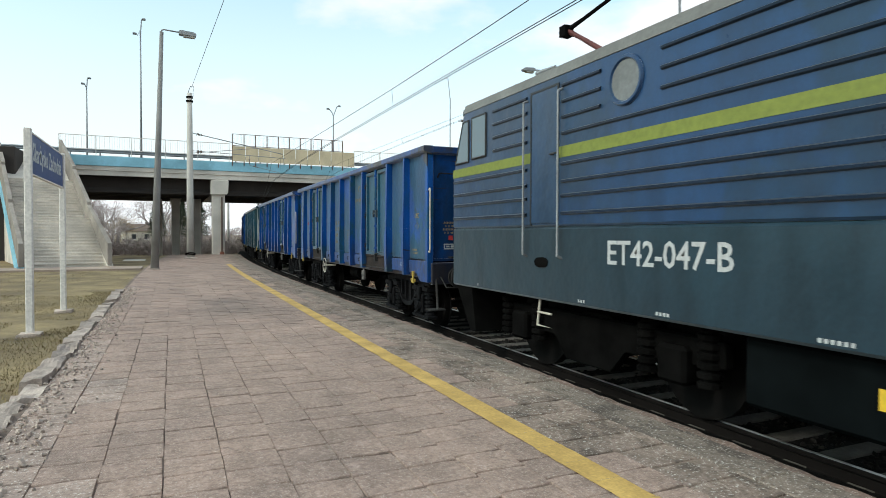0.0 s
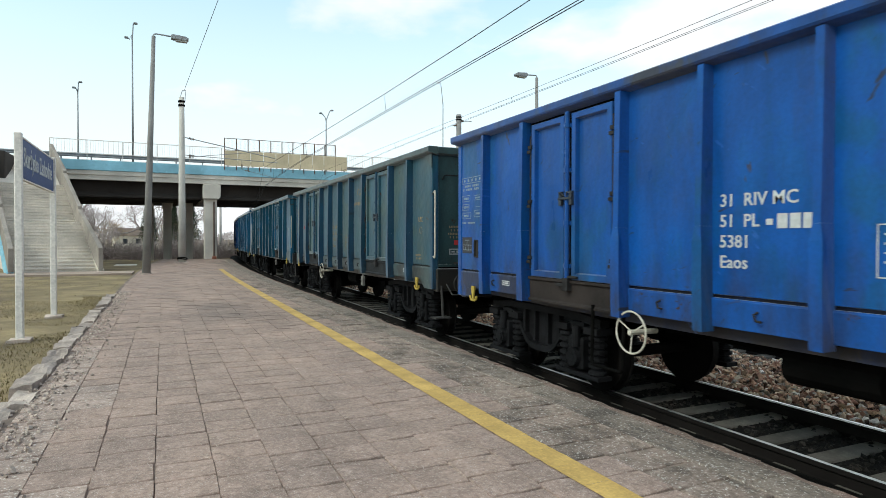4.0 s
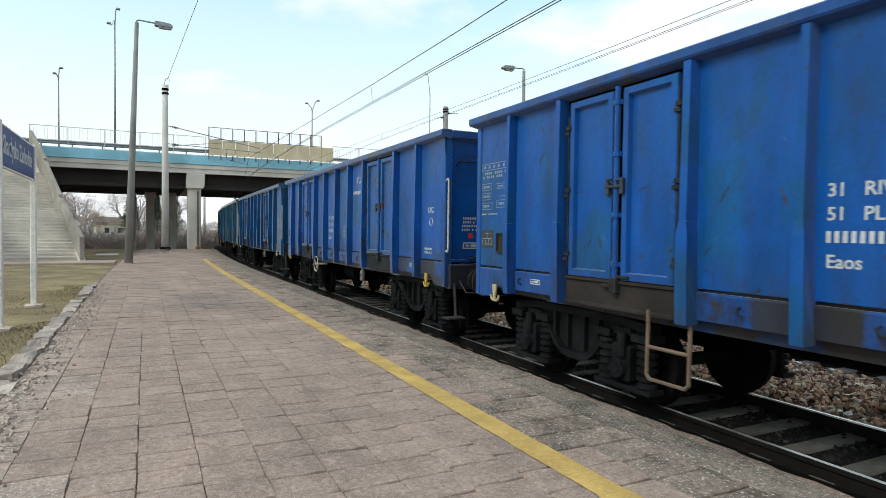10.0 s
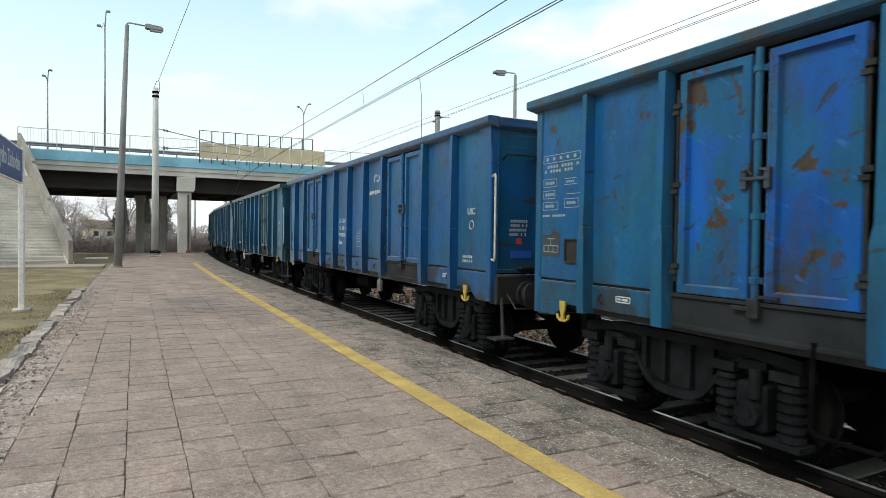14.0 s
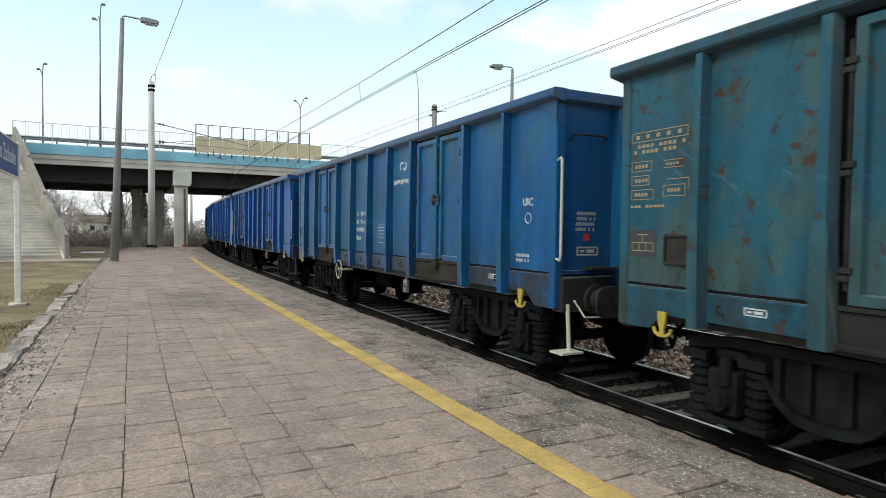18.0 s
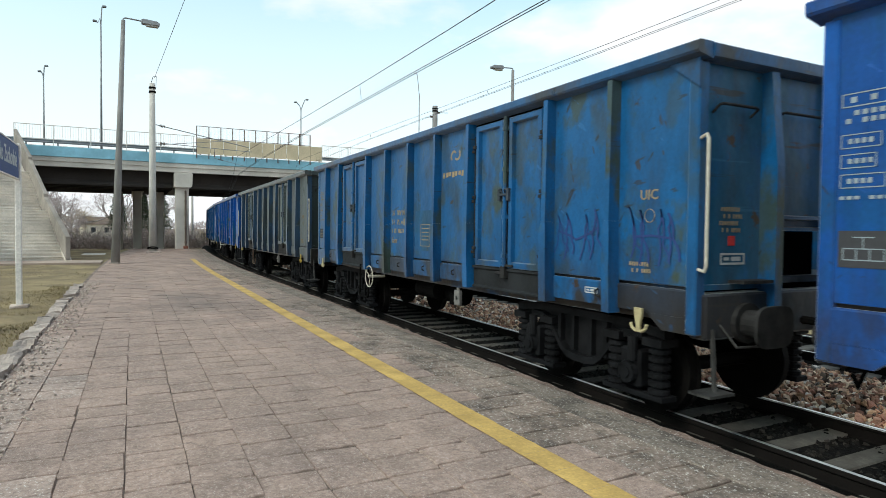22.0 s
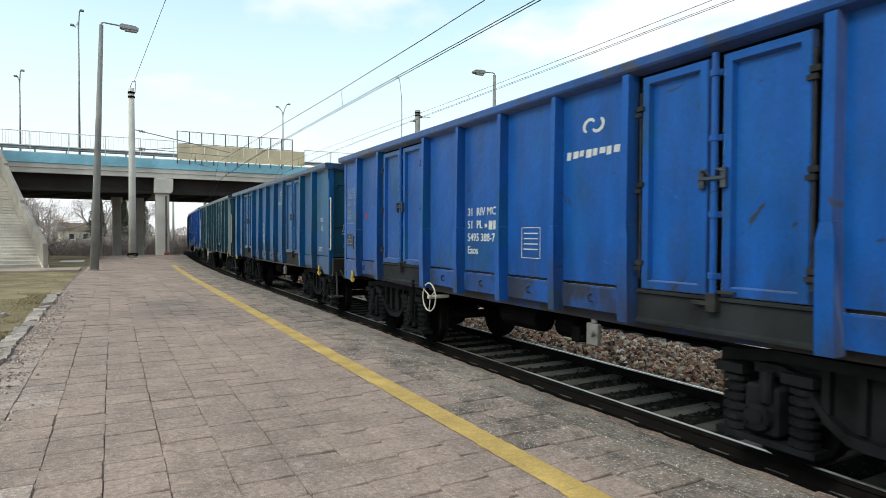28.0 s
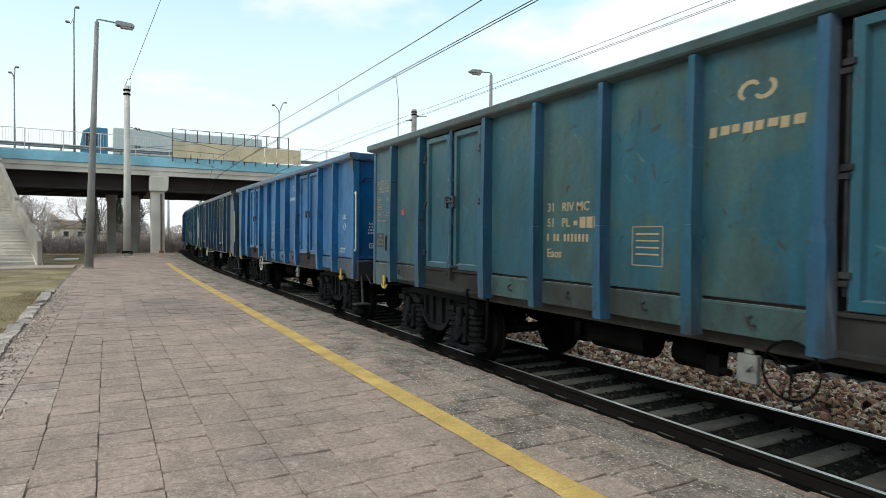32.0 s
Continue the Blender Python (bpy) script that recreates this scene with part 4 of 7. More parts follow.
# lower landing block beside the stairs; the undercroft's shade is its dark colour
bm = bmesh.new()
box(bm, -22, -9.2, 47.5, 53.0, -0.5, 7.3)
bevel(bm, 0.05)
tagged(new("abutment", mesh_of("abutment", bm, M_CONC_SHADE)), "concrete abutment under the bridge end beside the stairs, coloured dark for the shade there", "abutment", kind="structure")


# ---- trees, bushes, house ----
def branch(bm, p, d, ln, r, depth, rg, tips):
    q = p + d * ln
    tube(bm, p, q, r, r * 0.62, 5 if depth < 2 else 4, False)
    if depth >= 4:
        tips.append((q, d))
        return
    for k in range(3 if depth < 3 else 2):
        nd = (d + Vector(rg.normal(0, 0.48, 3)) + Vector((0, 0, 0.12))).normalized()
        branch(bm, p + d * ln * rg.uniform(0.6, 1.0), nd, ln * rg.uniform(0.6, 0.82), r * 0.58, depth + 1, rg, tips)


def tree_meshes(seed, h, leaf):
    rg = np.random.default_rng(seed)
    bm, tips = bmesh.new(), []
    branch(bm, Vector((0, 0, -0.3)), Vector((0, 0, 1)), h * 0.3, h * 0.022, 0, rg, tips)
    trunk = mesh_of("trunk", bm, M_BARK)
    vs, fs = [], []
    for p, d in tips:
        for k in range(26):
            a = p + Vector(rg.normal(0, h * 0.035, 3))
            dd = (d + Vector(rg.normal(0, 0.8, 3))).normalized() * rg.uniform(0.25, 0.7) * h * 0.085
            s = Vector(rg.normal(0, 1, 3)).cross(dd).normalized() * 0.020 * h * 0.1
            n = len(vs)
            vs += [a - s, a + s, a + dd]
            fs.append((n, n + 1, n + 2))
    return trunk, raw_mesh("crown", vs, fs, leaf)


KINDS = [tree_meshes(21, 7, M_TWIG), tree_meshes(22, 8, M_TWIG), tree_meshes(23, 6, M_TWIG_O), tree_meshes(24, 7.5, M_TWIG)]
rg = np.random.default_rng(4)
for k in range(46):
    kind = KINDS[k % 4]
    x, y = -34 + 1.0 * k + rg.uniform(-1, 1), rg.uniform(88, 124)
    sc = rg.uniform(1.1, 1.6)
    if x > 0.05 * y or abs(x + 0.0385 * y) < 1.7:      # open view along the line and to the house
        continue
    t = thing("bare_tree", "bare brown winter tree behind the bridge", "tree", Matrix.Translation((x, y, -0.75)) @ Matrix.Rotation(rg.uniform(0, 6), 4, "Z"), group="bare trees")
    part("trunk", kind[0], None, t, m=Matrix.Scale(sc, 4))
    part("crown", kind[1], None, t, m=Matrix.Scale(sc, 4))


def bush_mesh(seed, mat):
    rg = np.random.default_rng(seed)
    vs, fs = [], []
    for k in range(1500):
        a = Vector((rg.normal(0, 1.1), rg.normal(0, 0.6), abs(rg.normal(0, 0.55))))
        d = Vector(rg.normal(0, 1, 3)) + Vector((0, 0, 1.0))
        d = d.normalized() * rg.uniform(0.2, 0.55)
        s = Vector(rg.normal(0, 1, 3)).cross(d).normalized() * 0.018
        n = len(vs)
        vs += [a - s, a + s, a + d]
        fs.append((n, n + 1, n + 2))
    return raw_mesh("crown", vs, fs, mat)


BUSHES = [bush_mesh(31, M_BUSH), bush_mesh(32, M_BUSH), bush_mesh(33, M_TWIG)]
for k in range(44):
    x, y = -32 + 1.05 * k + rg.uniform(-0.5, 0.5), rg.uniform(76, 84)
    t = thing("bare_bush", "low bare brown bush behind the bridge", "bush", Matrix.Translation((x, y, -0.75)), group="bare bushes")
    part("crown", BUSHES[k % 3], None, t, m=Matrix.Scale(rg.uniform(1.1, 1.6), 4))


def pine(x, y, h, seed):
    rg = np.random.default_rng(seed)
    t = thing("pine_tree", "dark green pine tree behind the bridge", "tree", pose(x, y, -0.75), group="pine trees")
    bm = bmesh.new()
    tube(bm, (0, 0, 0), (0, 0, h), 0.2, 0.03, 8)
    for k in range(40):
        z = h * rg.uniform(0.3, 0.98)
        a, ln = rg.uniform(0, 6.28), (h - z) * 0.28 + 0.5
        tube(bm, (0, 0, z), (math.cos(a) * ln, math.sin(a) * ln, z + 0.1), 0.03, 0.01, 4)
    part("trunk", bm, M_BARK, t)
    vs, fs = [], []
    for k in range(4200):
        z = h * rg.uniform(0.28, 1.0)
        rr = ((h - z) * 0.30 + 0.35) * math.sqrt(rg.uniform(0.05, 1)) * (0.7 + 0.5 * noise.noise((z * 1.4, seed, 0)))
        a = rg.uniform(0, 6.28)
        p = Vector((math.cos(a) * rr, math.sin(a) * rr, z + 0.12 * rr))
        d = Vector(rg.normal(0, 1, 3)).normalized() * rg.uniform(0.15, 0.35)
        s = Vector(rg.normal(0, 1, 3)).cross(d).normalized() * 0.03
        n = len(vs)
        vs += [p - s, p + s, p + d]
        fs.append((n, n + 1, n + 2))
    part("needles", raw_mesh("needles", vs, fs, M_NEEDLE), None, t)


pine(-1.6, 84, 7.2, 1)
pine(3.3, 86, 7.6, 2)
pine(1.3, 90, 6.8, 3)


def house(x, y):
    s = thing("house", "small cream house with a brown gabled roof behind bushes", "house", pose(x, y, -0.75, 0, 0, 12))
    bm = bmesh.new()
    box(bm, -4.5, 4.5, -3, 3, 0, 3.2)
    part("wall", bm, M_CREAM, s)
    bm = bmesh.new()
    prism(bm, [(-3.4, 3.1), (3.4, 3.1), (0, 5.0)], -4.9, 4.9, "x")
    roof = part("roof", bm, M_ROOF, s)
    bm = bmesh.new()
    box(bm, 1.5, 2.1, 0.4, 1.0, 4.2, 5.6)
    part("chimney", bm, M_ROOF, roof)
    for k in (-2.6, 0.2, 2.8):
        bm = bmesh.new()
        box(bm, k - 0.5, k + 0.5, -3.06, -2.98, 1.2, 2.4)
        win = part("window", bm, M_DARK, s)
        bm = bmesh.new()
        box(bm, k - 0.6, k + 0.6, -3.12, -3.0, 1.1, 1.19)
        part("sill", bm, M_WHITE_POST, win)


house(-6.3, 168)
vs, fs = [], []
rg = np.random.default_rng(8)
for k in range(26000):
    x, y = rg.uniform(-130, 170), rg.uniform(205, 240)
    top = 4.6 + 2.6 * noise.noise((x * 0.09, 3, 0)) + 1.2 * noise.noise((x * 0.5, 1, 0))
    p = Vector((x, y, -0.75 + top * rg.uniform(0, 1) ** 0.8))
    d = Vector((rg.normal(0, 0.5), rg.normal(0, 0.3), 1.0)) * rg.uniform(0.4, 1.1)
    s = Vector((rg.uniform(0.05, 0.11), 0, 0))
    n = len(vs)
    vs += [p - s, p + s, p + d]
    fs.append((n, n + 1, n + 2))
tagged(new("distant_wood", raw_mesh("distant_wood", vs, fs, M_TWIG)), "far grey-brown bare wood on the horizon", "wood", kind="stuff")


# ---- open wagons ----
PITCH, HALF = 13.6, 6.21
RIBS = (-5.22, -4.12, -2.2, -1.1, 0.0, 1.1, 2.2, 4.12, 5.22)
DOOR = 3.16
Z_TOP, Z_RAIL, Z_PAN, Z_SOLE = 3.65, 3.52, 1.46, 1.18
WALL = 1.45
KIT = []          # (name, mesh, material key or None, parent name, matrix, copies)


def kit(name, bm, key, parent="", ms=None, smooth=False, tag=""):
    """One piece of a wagon; ms: its places. Returns nothing, wagons are put together from KIT."""
    me = mesh_of(name, bm, M_STEEL_DK, smooth) if isinstance(bm, bmesh.types.BMesh) else bm
    KIT.append((name, me, key, parent, ms or [Matrix.Identity(4)], tag))


FLIP = Matrix.Rotation(math.pi, 4, "Z")
BOTH = [Matrix.Identity(4), FLIP]


def coil(bm, x, y, z0, z1, r, turns, n=10):
    """A spring as one ribbed body of rings."""
    rows, h = [], (z1 - z0) / turns
    prof = [(z0, r * 0.6)]
    for k in range(turns):
        a = z0 + h * k
        prof += [(a + h * 0.12, r), (a + h * 0.62, r), (a + h * 0.75, r * 0.68), (a + h, r * 0.68)]
    for z, q in prof:
        rows.append([bm.verts.new((x + q * math.cos(6.2832 * i / n), y + q * math.sin(6.2832 * i / n), z)) for i in range(n)])
    for a, b in zip(rows, rows[1:]):
        for i in range(n):
            bm.faces.new((a[i], a[(i + 1) % n], b[(i + 1) % n], b[i]))
    bm.faces.new(rows[0][::-1])
    bm.faces.new(rows[-1])


def build_kit():
    near = [Matrix.Identity(4)]
    # side panels, on the -y side
    xs = [-HALF] + list(RIBS) + [HALF]
    for a, b in zip(xs, xs[1:]):
        if abs(abs(a + b) / 2 - DOOR) < 0.1:
            continue
        bm = bmesh.new()
        box(bm, a + 0.002, b - 0.002, -WALL, -WALL + 0.05, Z_PAN, Z_RAIL - 0.002)
        kit("side_panel", bm, "paint", ms=near)
        # painted plate below the panel's ledge
        bm = bmesh.new()
        prism(bm, [(-WALL + 0.02, Z_SOLE - 0.01), (-WALL - 0.012, Z_SOLE - 0.01), (-WALL - 0.016, Z_PAN - 0.05), (-WALL - 0.004, Z_PAN - 0.032), (-WALL + 0.02, Z_PAN - 0.032)], a + 0.003, b - 0.003, "x")
        kit("skirt_plate", bm, "skirt", ms=near)
    # doors
    for cx in (-DOOR, DOOR):
        for sgn in (-1, 1):
            a, b = (cx - 0.80, cx - 0.075) if sgn < 0 else (cx + 0.075, cx + 0.80)
            bm = bmesh.new()
            zb, zt = Z_PAN, Z_RAIL - 0.06
            rings = []
            for x0, x1, z0, z1, yy in ((a, b, zb, zt, -WALL + 0.018), (a, b, zb, zt, -WALL - 0.055), (a + 0.008, b - 0.008, zb + 0.008, zt - 0.008, -WALL - 0.063), (a + 0.08, b - 0.08, zb + 0.075, zt - 0.07, -WALL - 0.063), (a + 0.092, b - 0.092, zb + 0.087, zt - 0.082, -WALL - 0.008)):
                rings.append([bm.verts.new(p) for p in ((x0, yy, z0), (x1, yy, z0), (x1, yy, z1), (x0, yy, z1))])
            for ra, rb in zip(rings, rings[1:]):
                for q in range(4):
                    bm.faces.new((ra[q], ra[(q + 1) % 4], rb[(q + 1) % 4], rb[q]))
            bm.faces.new(rings[-1])
            bm.faces.new(rings[0][::-1])
            kit("door", bm, "door", ms=near)
            hx = a - 0.022 if sgn < 0 else b + 0.022
            bm = bmesh.new()
            tube(bm, (hx, -WALL - 0.055, 1.56), (hx, -WALL - 0.055, 3.32), 0.014, n=6)
            for z in (1.68, 2.42, 3.14):
                box(bm, hx - 0.05, hx + 0.03, -WALL - 0.085, -WALL - 0.01, z - 0.05, z - 0.012)
                box(bm, hx - 0.03, hx + 0.05, -WALL - 0.085, -WALL - 0.01, z + 0.006, z + 0.05)
            kit("hinge", bm, "grime", ms=near)
        bm = bmesh.new()
        tube(bm, (cx, -WALL - 0.065, Z_PAN - 0.13), (cx, -WALL - 0.065, Z_RAIL - 0.03), 0.030, n=10)
        for z in (1.60, 2.12, 2.76, 3.30):
            tube(bm, (cx, -WALL - 0.065, z), (cx, -WALL - 0.065, z + 0.05), 0.042, n=10)
            box(bm, cx - 0.06, cx + 0.06, -WALL - 0.06, -WALL - 0.03, z, z + 0.05)
        kit("locking_bar", bm, "rib", ms=near)
        bm = bmesh.new()
        for q in (-1, 1):
            box(bm, cx + q * 0.105 - 0.026, cx + q * 0.105 + 0.026, -WALL - 0.105, -WALL - 0.05, 2.36, 2.53)
            pipe(bm, [(cx + q * 0.105, -WALL - 0.1, 2.50), (cx + q * 0.06, -WALL - 0.12, 2.52), (cx + q * 0.03, -WALL - 0.09, 2.47)], 0.012, 5)
        box(bm, cx - 0.135, cx + 0.135, -WALL - 0.112, -WALL - 0.1, 2.43, 2.46)
        bevel(bm, 0.005)
        kit("latch", bm, "latch", ms=near)
        bm = bmesh.new()
        box(bm, cx - 0.05, cx + 0.05, -WALL - 0.105, -WALL - 0.02, Z_PAN - 0.14, Z_PAN + 0.02)
        box(bm, cx + 0.04, cx + 0.22, -WALL - 0.095, -WALL - 0.066, Z_PAN + 0.02, Z_PAN + 0.05)
        box(bm, cx - 0.20, cx - 0.045, -WALL - 0.09, -WALL - 0.062, Z_PAN - 0.09, Z_PAN - 0.05)
        bevel(bm, 0.006)
        kit("foot_latch", bm, "grime", ms=near)
        # near-black sheet added behind the leaves, as the shade in their gaps
        bm = bmesh.new()
        box(bm, cx - 0.93, cx + 0.93, -WALL + 0.02, -WALL + 0.06, Z_PAN - 0.004, Z_RAIL - 0.004)
        kit("door_backing", bm, "dark", ms=near)
    bm = bmesh.new()
    box(bm, -HALF + 0.002, HALF - 0.002, WALL - 0.05, WALL, Z_PAN, Z_RAIL - 0.002)
    for cx in (-DOOR, DOOR):
        box(bm, cx - 0.80, cx - 0.06, WALL + 0.001, WALL + 0.06, Z_PAN, Z_RAIL - 0.085)
        box(bm, cx + 0.06, cx + 0.80, WALL + 0.001, WALL + 0.06, Z_PAN, Z_RAIL - 0.085)
    kit("side_wall", bm, "paint")
    # ribs: slim deep web above, broader foot below
    for x in RIBS:
        w = 0.042 if abs(x) in (4.12, 2.2) else 0.034
        bm = bmesh.new()
        knee = 2.02
        low = [(-WALL + 0.01, Z_SOLE - 0.06), (-WALL - 0.14, Z_SOLE - 0.06), (-WALL - 0.155, Z_PAN + 0.1), (-WALL - 0.155, knee - 0.08), (-WALL - 0.145, knee + 0.05), (-WALL + 0.01, knee + 0.05)]
        top = [(-WALL + 0.01, knee + 0.051), (-WALL - 0.145, knee + 0.051), (-WALL - 0.125, Z_RAIL), (-WALL + 0.01, Z_RAIL)]
        prism(bm, low, x - w * 1.6, x + w * 1.6, "x")
        for v in bm.verts:
            if v.co.z > knee:
                v.co.x = x + (v.co.x - x) / 1.6
        prism(bm, top, x - w, x + w, "x")
        kit("rib", bm, "rib", ms=BOTH)
    # rails and sole
    bm = bmesh.new()
    prism(bm, [(-WALL + 0.06, Z_RAIL - 0.02), (-WALL - 0.02, Z_RAIL + 0.0), (-WALL - 0.115, Z_RAIL + 0.02), (-WALL - 0.13, Z_RAIL + 0.04), (-WALL - 0.13, Z_TOP - 0.015), (-WALL - 0.11, Z_TOP), (-WALL + 0.06, Z_TOP)], -HALF - 0.12, HALF + 0.12, "x")
    kit("top_rail", bm, "rail", ms=BOTH)
    bm = bmesh.new()
    prism(bm, [(-WALL + 0.07, Z_SOLE - 0.02), (-WALL + 0.022, Z_SOLE - 0.02), (-WALL + 0.022, Z_SOLE + 0.03), (-WALL + 0.035, Z_SOLE + 0.05), (-WALL + 0.035, Z_PAN - 0.006), (-WALL + 0.07, Z_PAN - 0.006)], -HALF, HALF, "x")
    kit("sole_bar", bm, "sole", ms=BOTH)
    # plain channel below each door
    for cx in (-DOOR, DOOR):
        bm = bmesh.new()
        prism(bm, [(-WALL + 0.02, Z_SOLE - 0.045), (-WALL - 0.055, Z_SOLE - 0.045), (-WALL - 0.055, Z_SOLE - 0.02), (-WALL - 0.03, Z_SOLE + 0.0), (-WALL - 0.03, Z_PAN - 0.05), (-WALL - 0.06, Z_PAN - 0.04), (-WALL - 0.06, Z_PAN - 0.008), (-WALL + 0.02, Z_PAN - 0.008)], cx - 0.87, cx + 0.87, "x")
        kit("door_sill", bm, "sill", ms=near)
    # deeper plates at both ends of the sole
    for sgn in (-1, 1):
        bm = bmesh.new()
        prism(bm, [(sgn * 5.66, Z_SOLE - 0.011), (sgn * 5.86, 1.02), (sgn * HALF, 1.02), (sgn * HALF, Z_SOLE - 0.011)], -WALL - 0.008, -WALL + 0.03, "y")
        kit("end_gusset", bm, "skirt", ms=near)
    # rope hooks along the sole
    for x in (-5.0, -1.65, -0.55, 0.55, 1.65, 5.0):
        bm = bmesh.new()
        pipe(bm, [(x - 0.03, -WALL - 0.012, 1.34), (x - 0.045, -WALL - 0.05, 1.32), (x - 0.02, -WALL - 0.055, 1.27), (x + 0.03, -WALL - 0.05, 1.265)], 0.011, 5)
        kit("rope_hook", bm, "grime", ms=near)
    # lower middle girder between the bogies
    bm = bmesh.new()
    prism(bm, [(-HALF + 0.2, Z_SOLE - 0.021), (HALF - 0.2, Z_SOLE - 0.021), (HALF - 0.6, 1.10), (2.6, 1.05), (-2.6, 1.05), (-HALF + 0.6, 1.10)], -WALL + 0.10, -WALL + 0.16, "y")
    kit("inner_sill", bm, "sole", ms=BOTH)
    # ends (the +x end, and turned for the other)
    for y0, y1, z0 in ((-WALL + 0.055, -0.5, Z_PAN - 0.03), (0.5, WALL - 0.055, Z_PAN - 0.03), (-0.498, 0.498, 2.14)):
        bm = bmesh.new()
        box(bm, HALF - 0.05, HALF, y0, y1, z0, Z_RAIL - 0.022)
        kit("end_panel", bm, "paint2", ms=BOTH)
        bm = bmesh.new()
        if z0 > 2:
            prism(bm, [(HALF + 0.001, 2.14), (HALF + 0.09, 2.13), (HALF + 0.09, 2.10), (HALF + 0.02, 2.09), (HALF + 0.02, 2.03), (HALF + 0.06, 2.02), (HALF + 0.06, 1.99), (HALF - 0.02, 1.99), (HALF - 0.02, 2.139)], -0.44, 0.44, "y")
            kit("end_ledge", bm, "rail", ms=BOTH)
            # opening below the ledge: set-back plate, near black for the shade inside
            bm = bmesh.new()
            box(bm, HALF - 0.16, HALF - 0.12, -0.49, 0.49, Z_PAN - 0.03, 1.985)
            kit("end_recess", bm, "dark", ms=BOTH)
        elif y0 < 0:
            box(bm, HALF + 0.001, HALF + 0.04, y0, y1 - 0.06, Z_PAN - 0.03, Z_PAN + 0.02)
            kit("end_ledge", bm, "paint2", ms=BOTH)
    for y in (-0.5, 0.5):
        bm = bmesh.new()
        prism(bm, [(HALF + 0.001, Z_SOLE), (HALF + 0.18, Z_SOLE), (HALF + 0.18, 2.6), (HALF + 0.12, 3.2), (HALF + 0.10, Z_RAIL - 0.024), (HALF + 0.001, Z_RAIL - 0.024)], y - 0.055, y + 0.055, "y")
        kit("end_post", bm, "rib", ms=BOTH)
    for y in (-1, 1):
        bm = bmesh.new()
        box(bm, HALF - 0.07, HALF + 0.05, min(y * (WALL + 0.02), y * (WALL - 0.11)), max(y * (WALL + 0.02), y * (WALL - 0.11)), 1.02, Z_RAIL - 0.021)
        bevel(bm, 0.014)
        kit("corner_post", bm, "rib", ms=BOTH)
    # folded corner plate under the top rail
    bm = bmesh.new()
    prism(bm, [(HALF - 0.28, Z_RAIL - 0.004), (HALF + 0.06, Z_RAIL - 0.26), (HALF + 0.06, Z_RAIL - 0.004)], -WALL - 0.04, -WALL - 0.021, "y")
    kit("corner_plate", bm, "rail", ms=near)
    bm = bmesh.new()
    prism(bm, [(HALF - 0.06, Z_RAIL - 0.018), (HALF + 0.02, Z_RAIL - 0.018), (HALF + 0.135, Z_RAIL + 0.002), (HALF + 0.145, Z_TOP - 0.018), (HALF + 0.11, Z_TOP - 0.003), (HALF - 0.06, Z_TOP - 0.003)], -WALL + 0.062, WALL - 0.062, "y")
    kit("end_top_rail", bm, "rail", ms=BOTH)
    bm = bmesh.new()
    box(bm, HALF - 0.1, HALF + 0.10, -WALL + 0.06, WALL - 0.06, 0.98, Z_PAN - 0.06)
    bevel(bm, 0.02)
    kit("end_beam", bm, "sole", ms=BOTH)
    for y in (-0.87, 0.87):
        bm = bmesh.new()
        tube(bm, (HALF + 0.1, y, 1.12), (HALF + 0.36, y, 1.12), 0.13, n=16)
        tube(bm, (HALF + 0.1, y, 1.12), (HALF + 0.15, y, 1.12), 0.19, n=16)
        tube(bm, (HALF + 0.36, y, 1.12), (HALF + 0.385, y, 1.12), 0.10, n=14)
        kit("buffer", bm, "buffer", ms=BOTH, smooth=False)
        bm = bmesh.new()
        prism(bm, [(y + 0.25 * math.copysign(abs(math.cos(q)) ** 0.5, math.cos(q)), 1.12 + 0.19 * math.copysign(abs(math.sin(q)) ** 0.6, math.sin(q))) for q in (0.2618 * i for i in range(24))], HALF + 0.385, HALF + 0.42, "x")
        kit("buffer_plate", bm, "buffer", "buffer")
    bm = bmesh.new()
    pipe(bm, [(HALF + 0.1, 0, 1.1), (HALF + 0.3, 0, 1.1), (HALF + 0.42, 0, 1.0)], 0.04, 6)
    kit("coupling", bm, "dark", ms=BOTH)
    bm = bmesh.new()
    pipe(bm, [(HALF + 0.1, 0.3, 1.0), (HALF + 0.28, 0.32, 0.85), (HALF + 0.36, 0.32, 0.62), (HALF + 0.42, 0.3, 0.72)], 0.025, 6)
    kit("brake_hose", bm, "dark", ms=BOTH)
    # corner grab rail, end handles, steps
    bm = bmesh.new()
    pipe(bm, [(HALF + 0.03, -1.44, 2.80), (HALF + 0.12, -1.45, 2.83), (HALF + 0.14, -1.45, 2.79), (HALF + 0.14, -1.45, 1.66), (HALF + 0.12, -1.45, 1.61), (HALF + 0.03, -1.44, 1.63)], 0.016, 8)
    kit("grab_rail", bm, "white", ms=BOTH)
    for y0, y1 in ((-1.24, -0.72), (-0.36, 0.36)):
        bm = bmesh.new()
        pipe(bm, [(HALF, y0, 3.06), (HALF + 0.08, y0, 3.12), (HALF + 0.09, y0 + 0.04, 3.13), (HALF + 0.09, y1 - 0.04, 3.13), (HALF + 0.08, y1, 3.12), (HALF, y1, 3.06)], 0.014, 6)
        kit("end_handle", bm, "endgrip", ms=near)
    bm = bmesh.new()
    box(bm, HALF + 0.03, HALF + 0.2, -1.02, -0.6, Z_PAN + 0.03, Z_PAN + 0.06)
    kit("end_step", bm, "grime", ms=near)
    bm = bmesh.new()
    pipe(bm, [(HALF + 0.1, -1.30, 1.08), (HALF + 0.12, -1.28, 0.52)], 0.024, 6)
    box(bm, HALF + 0.0, HALF + 0.24, -1.48, -1.16, 0.495, 0.52)
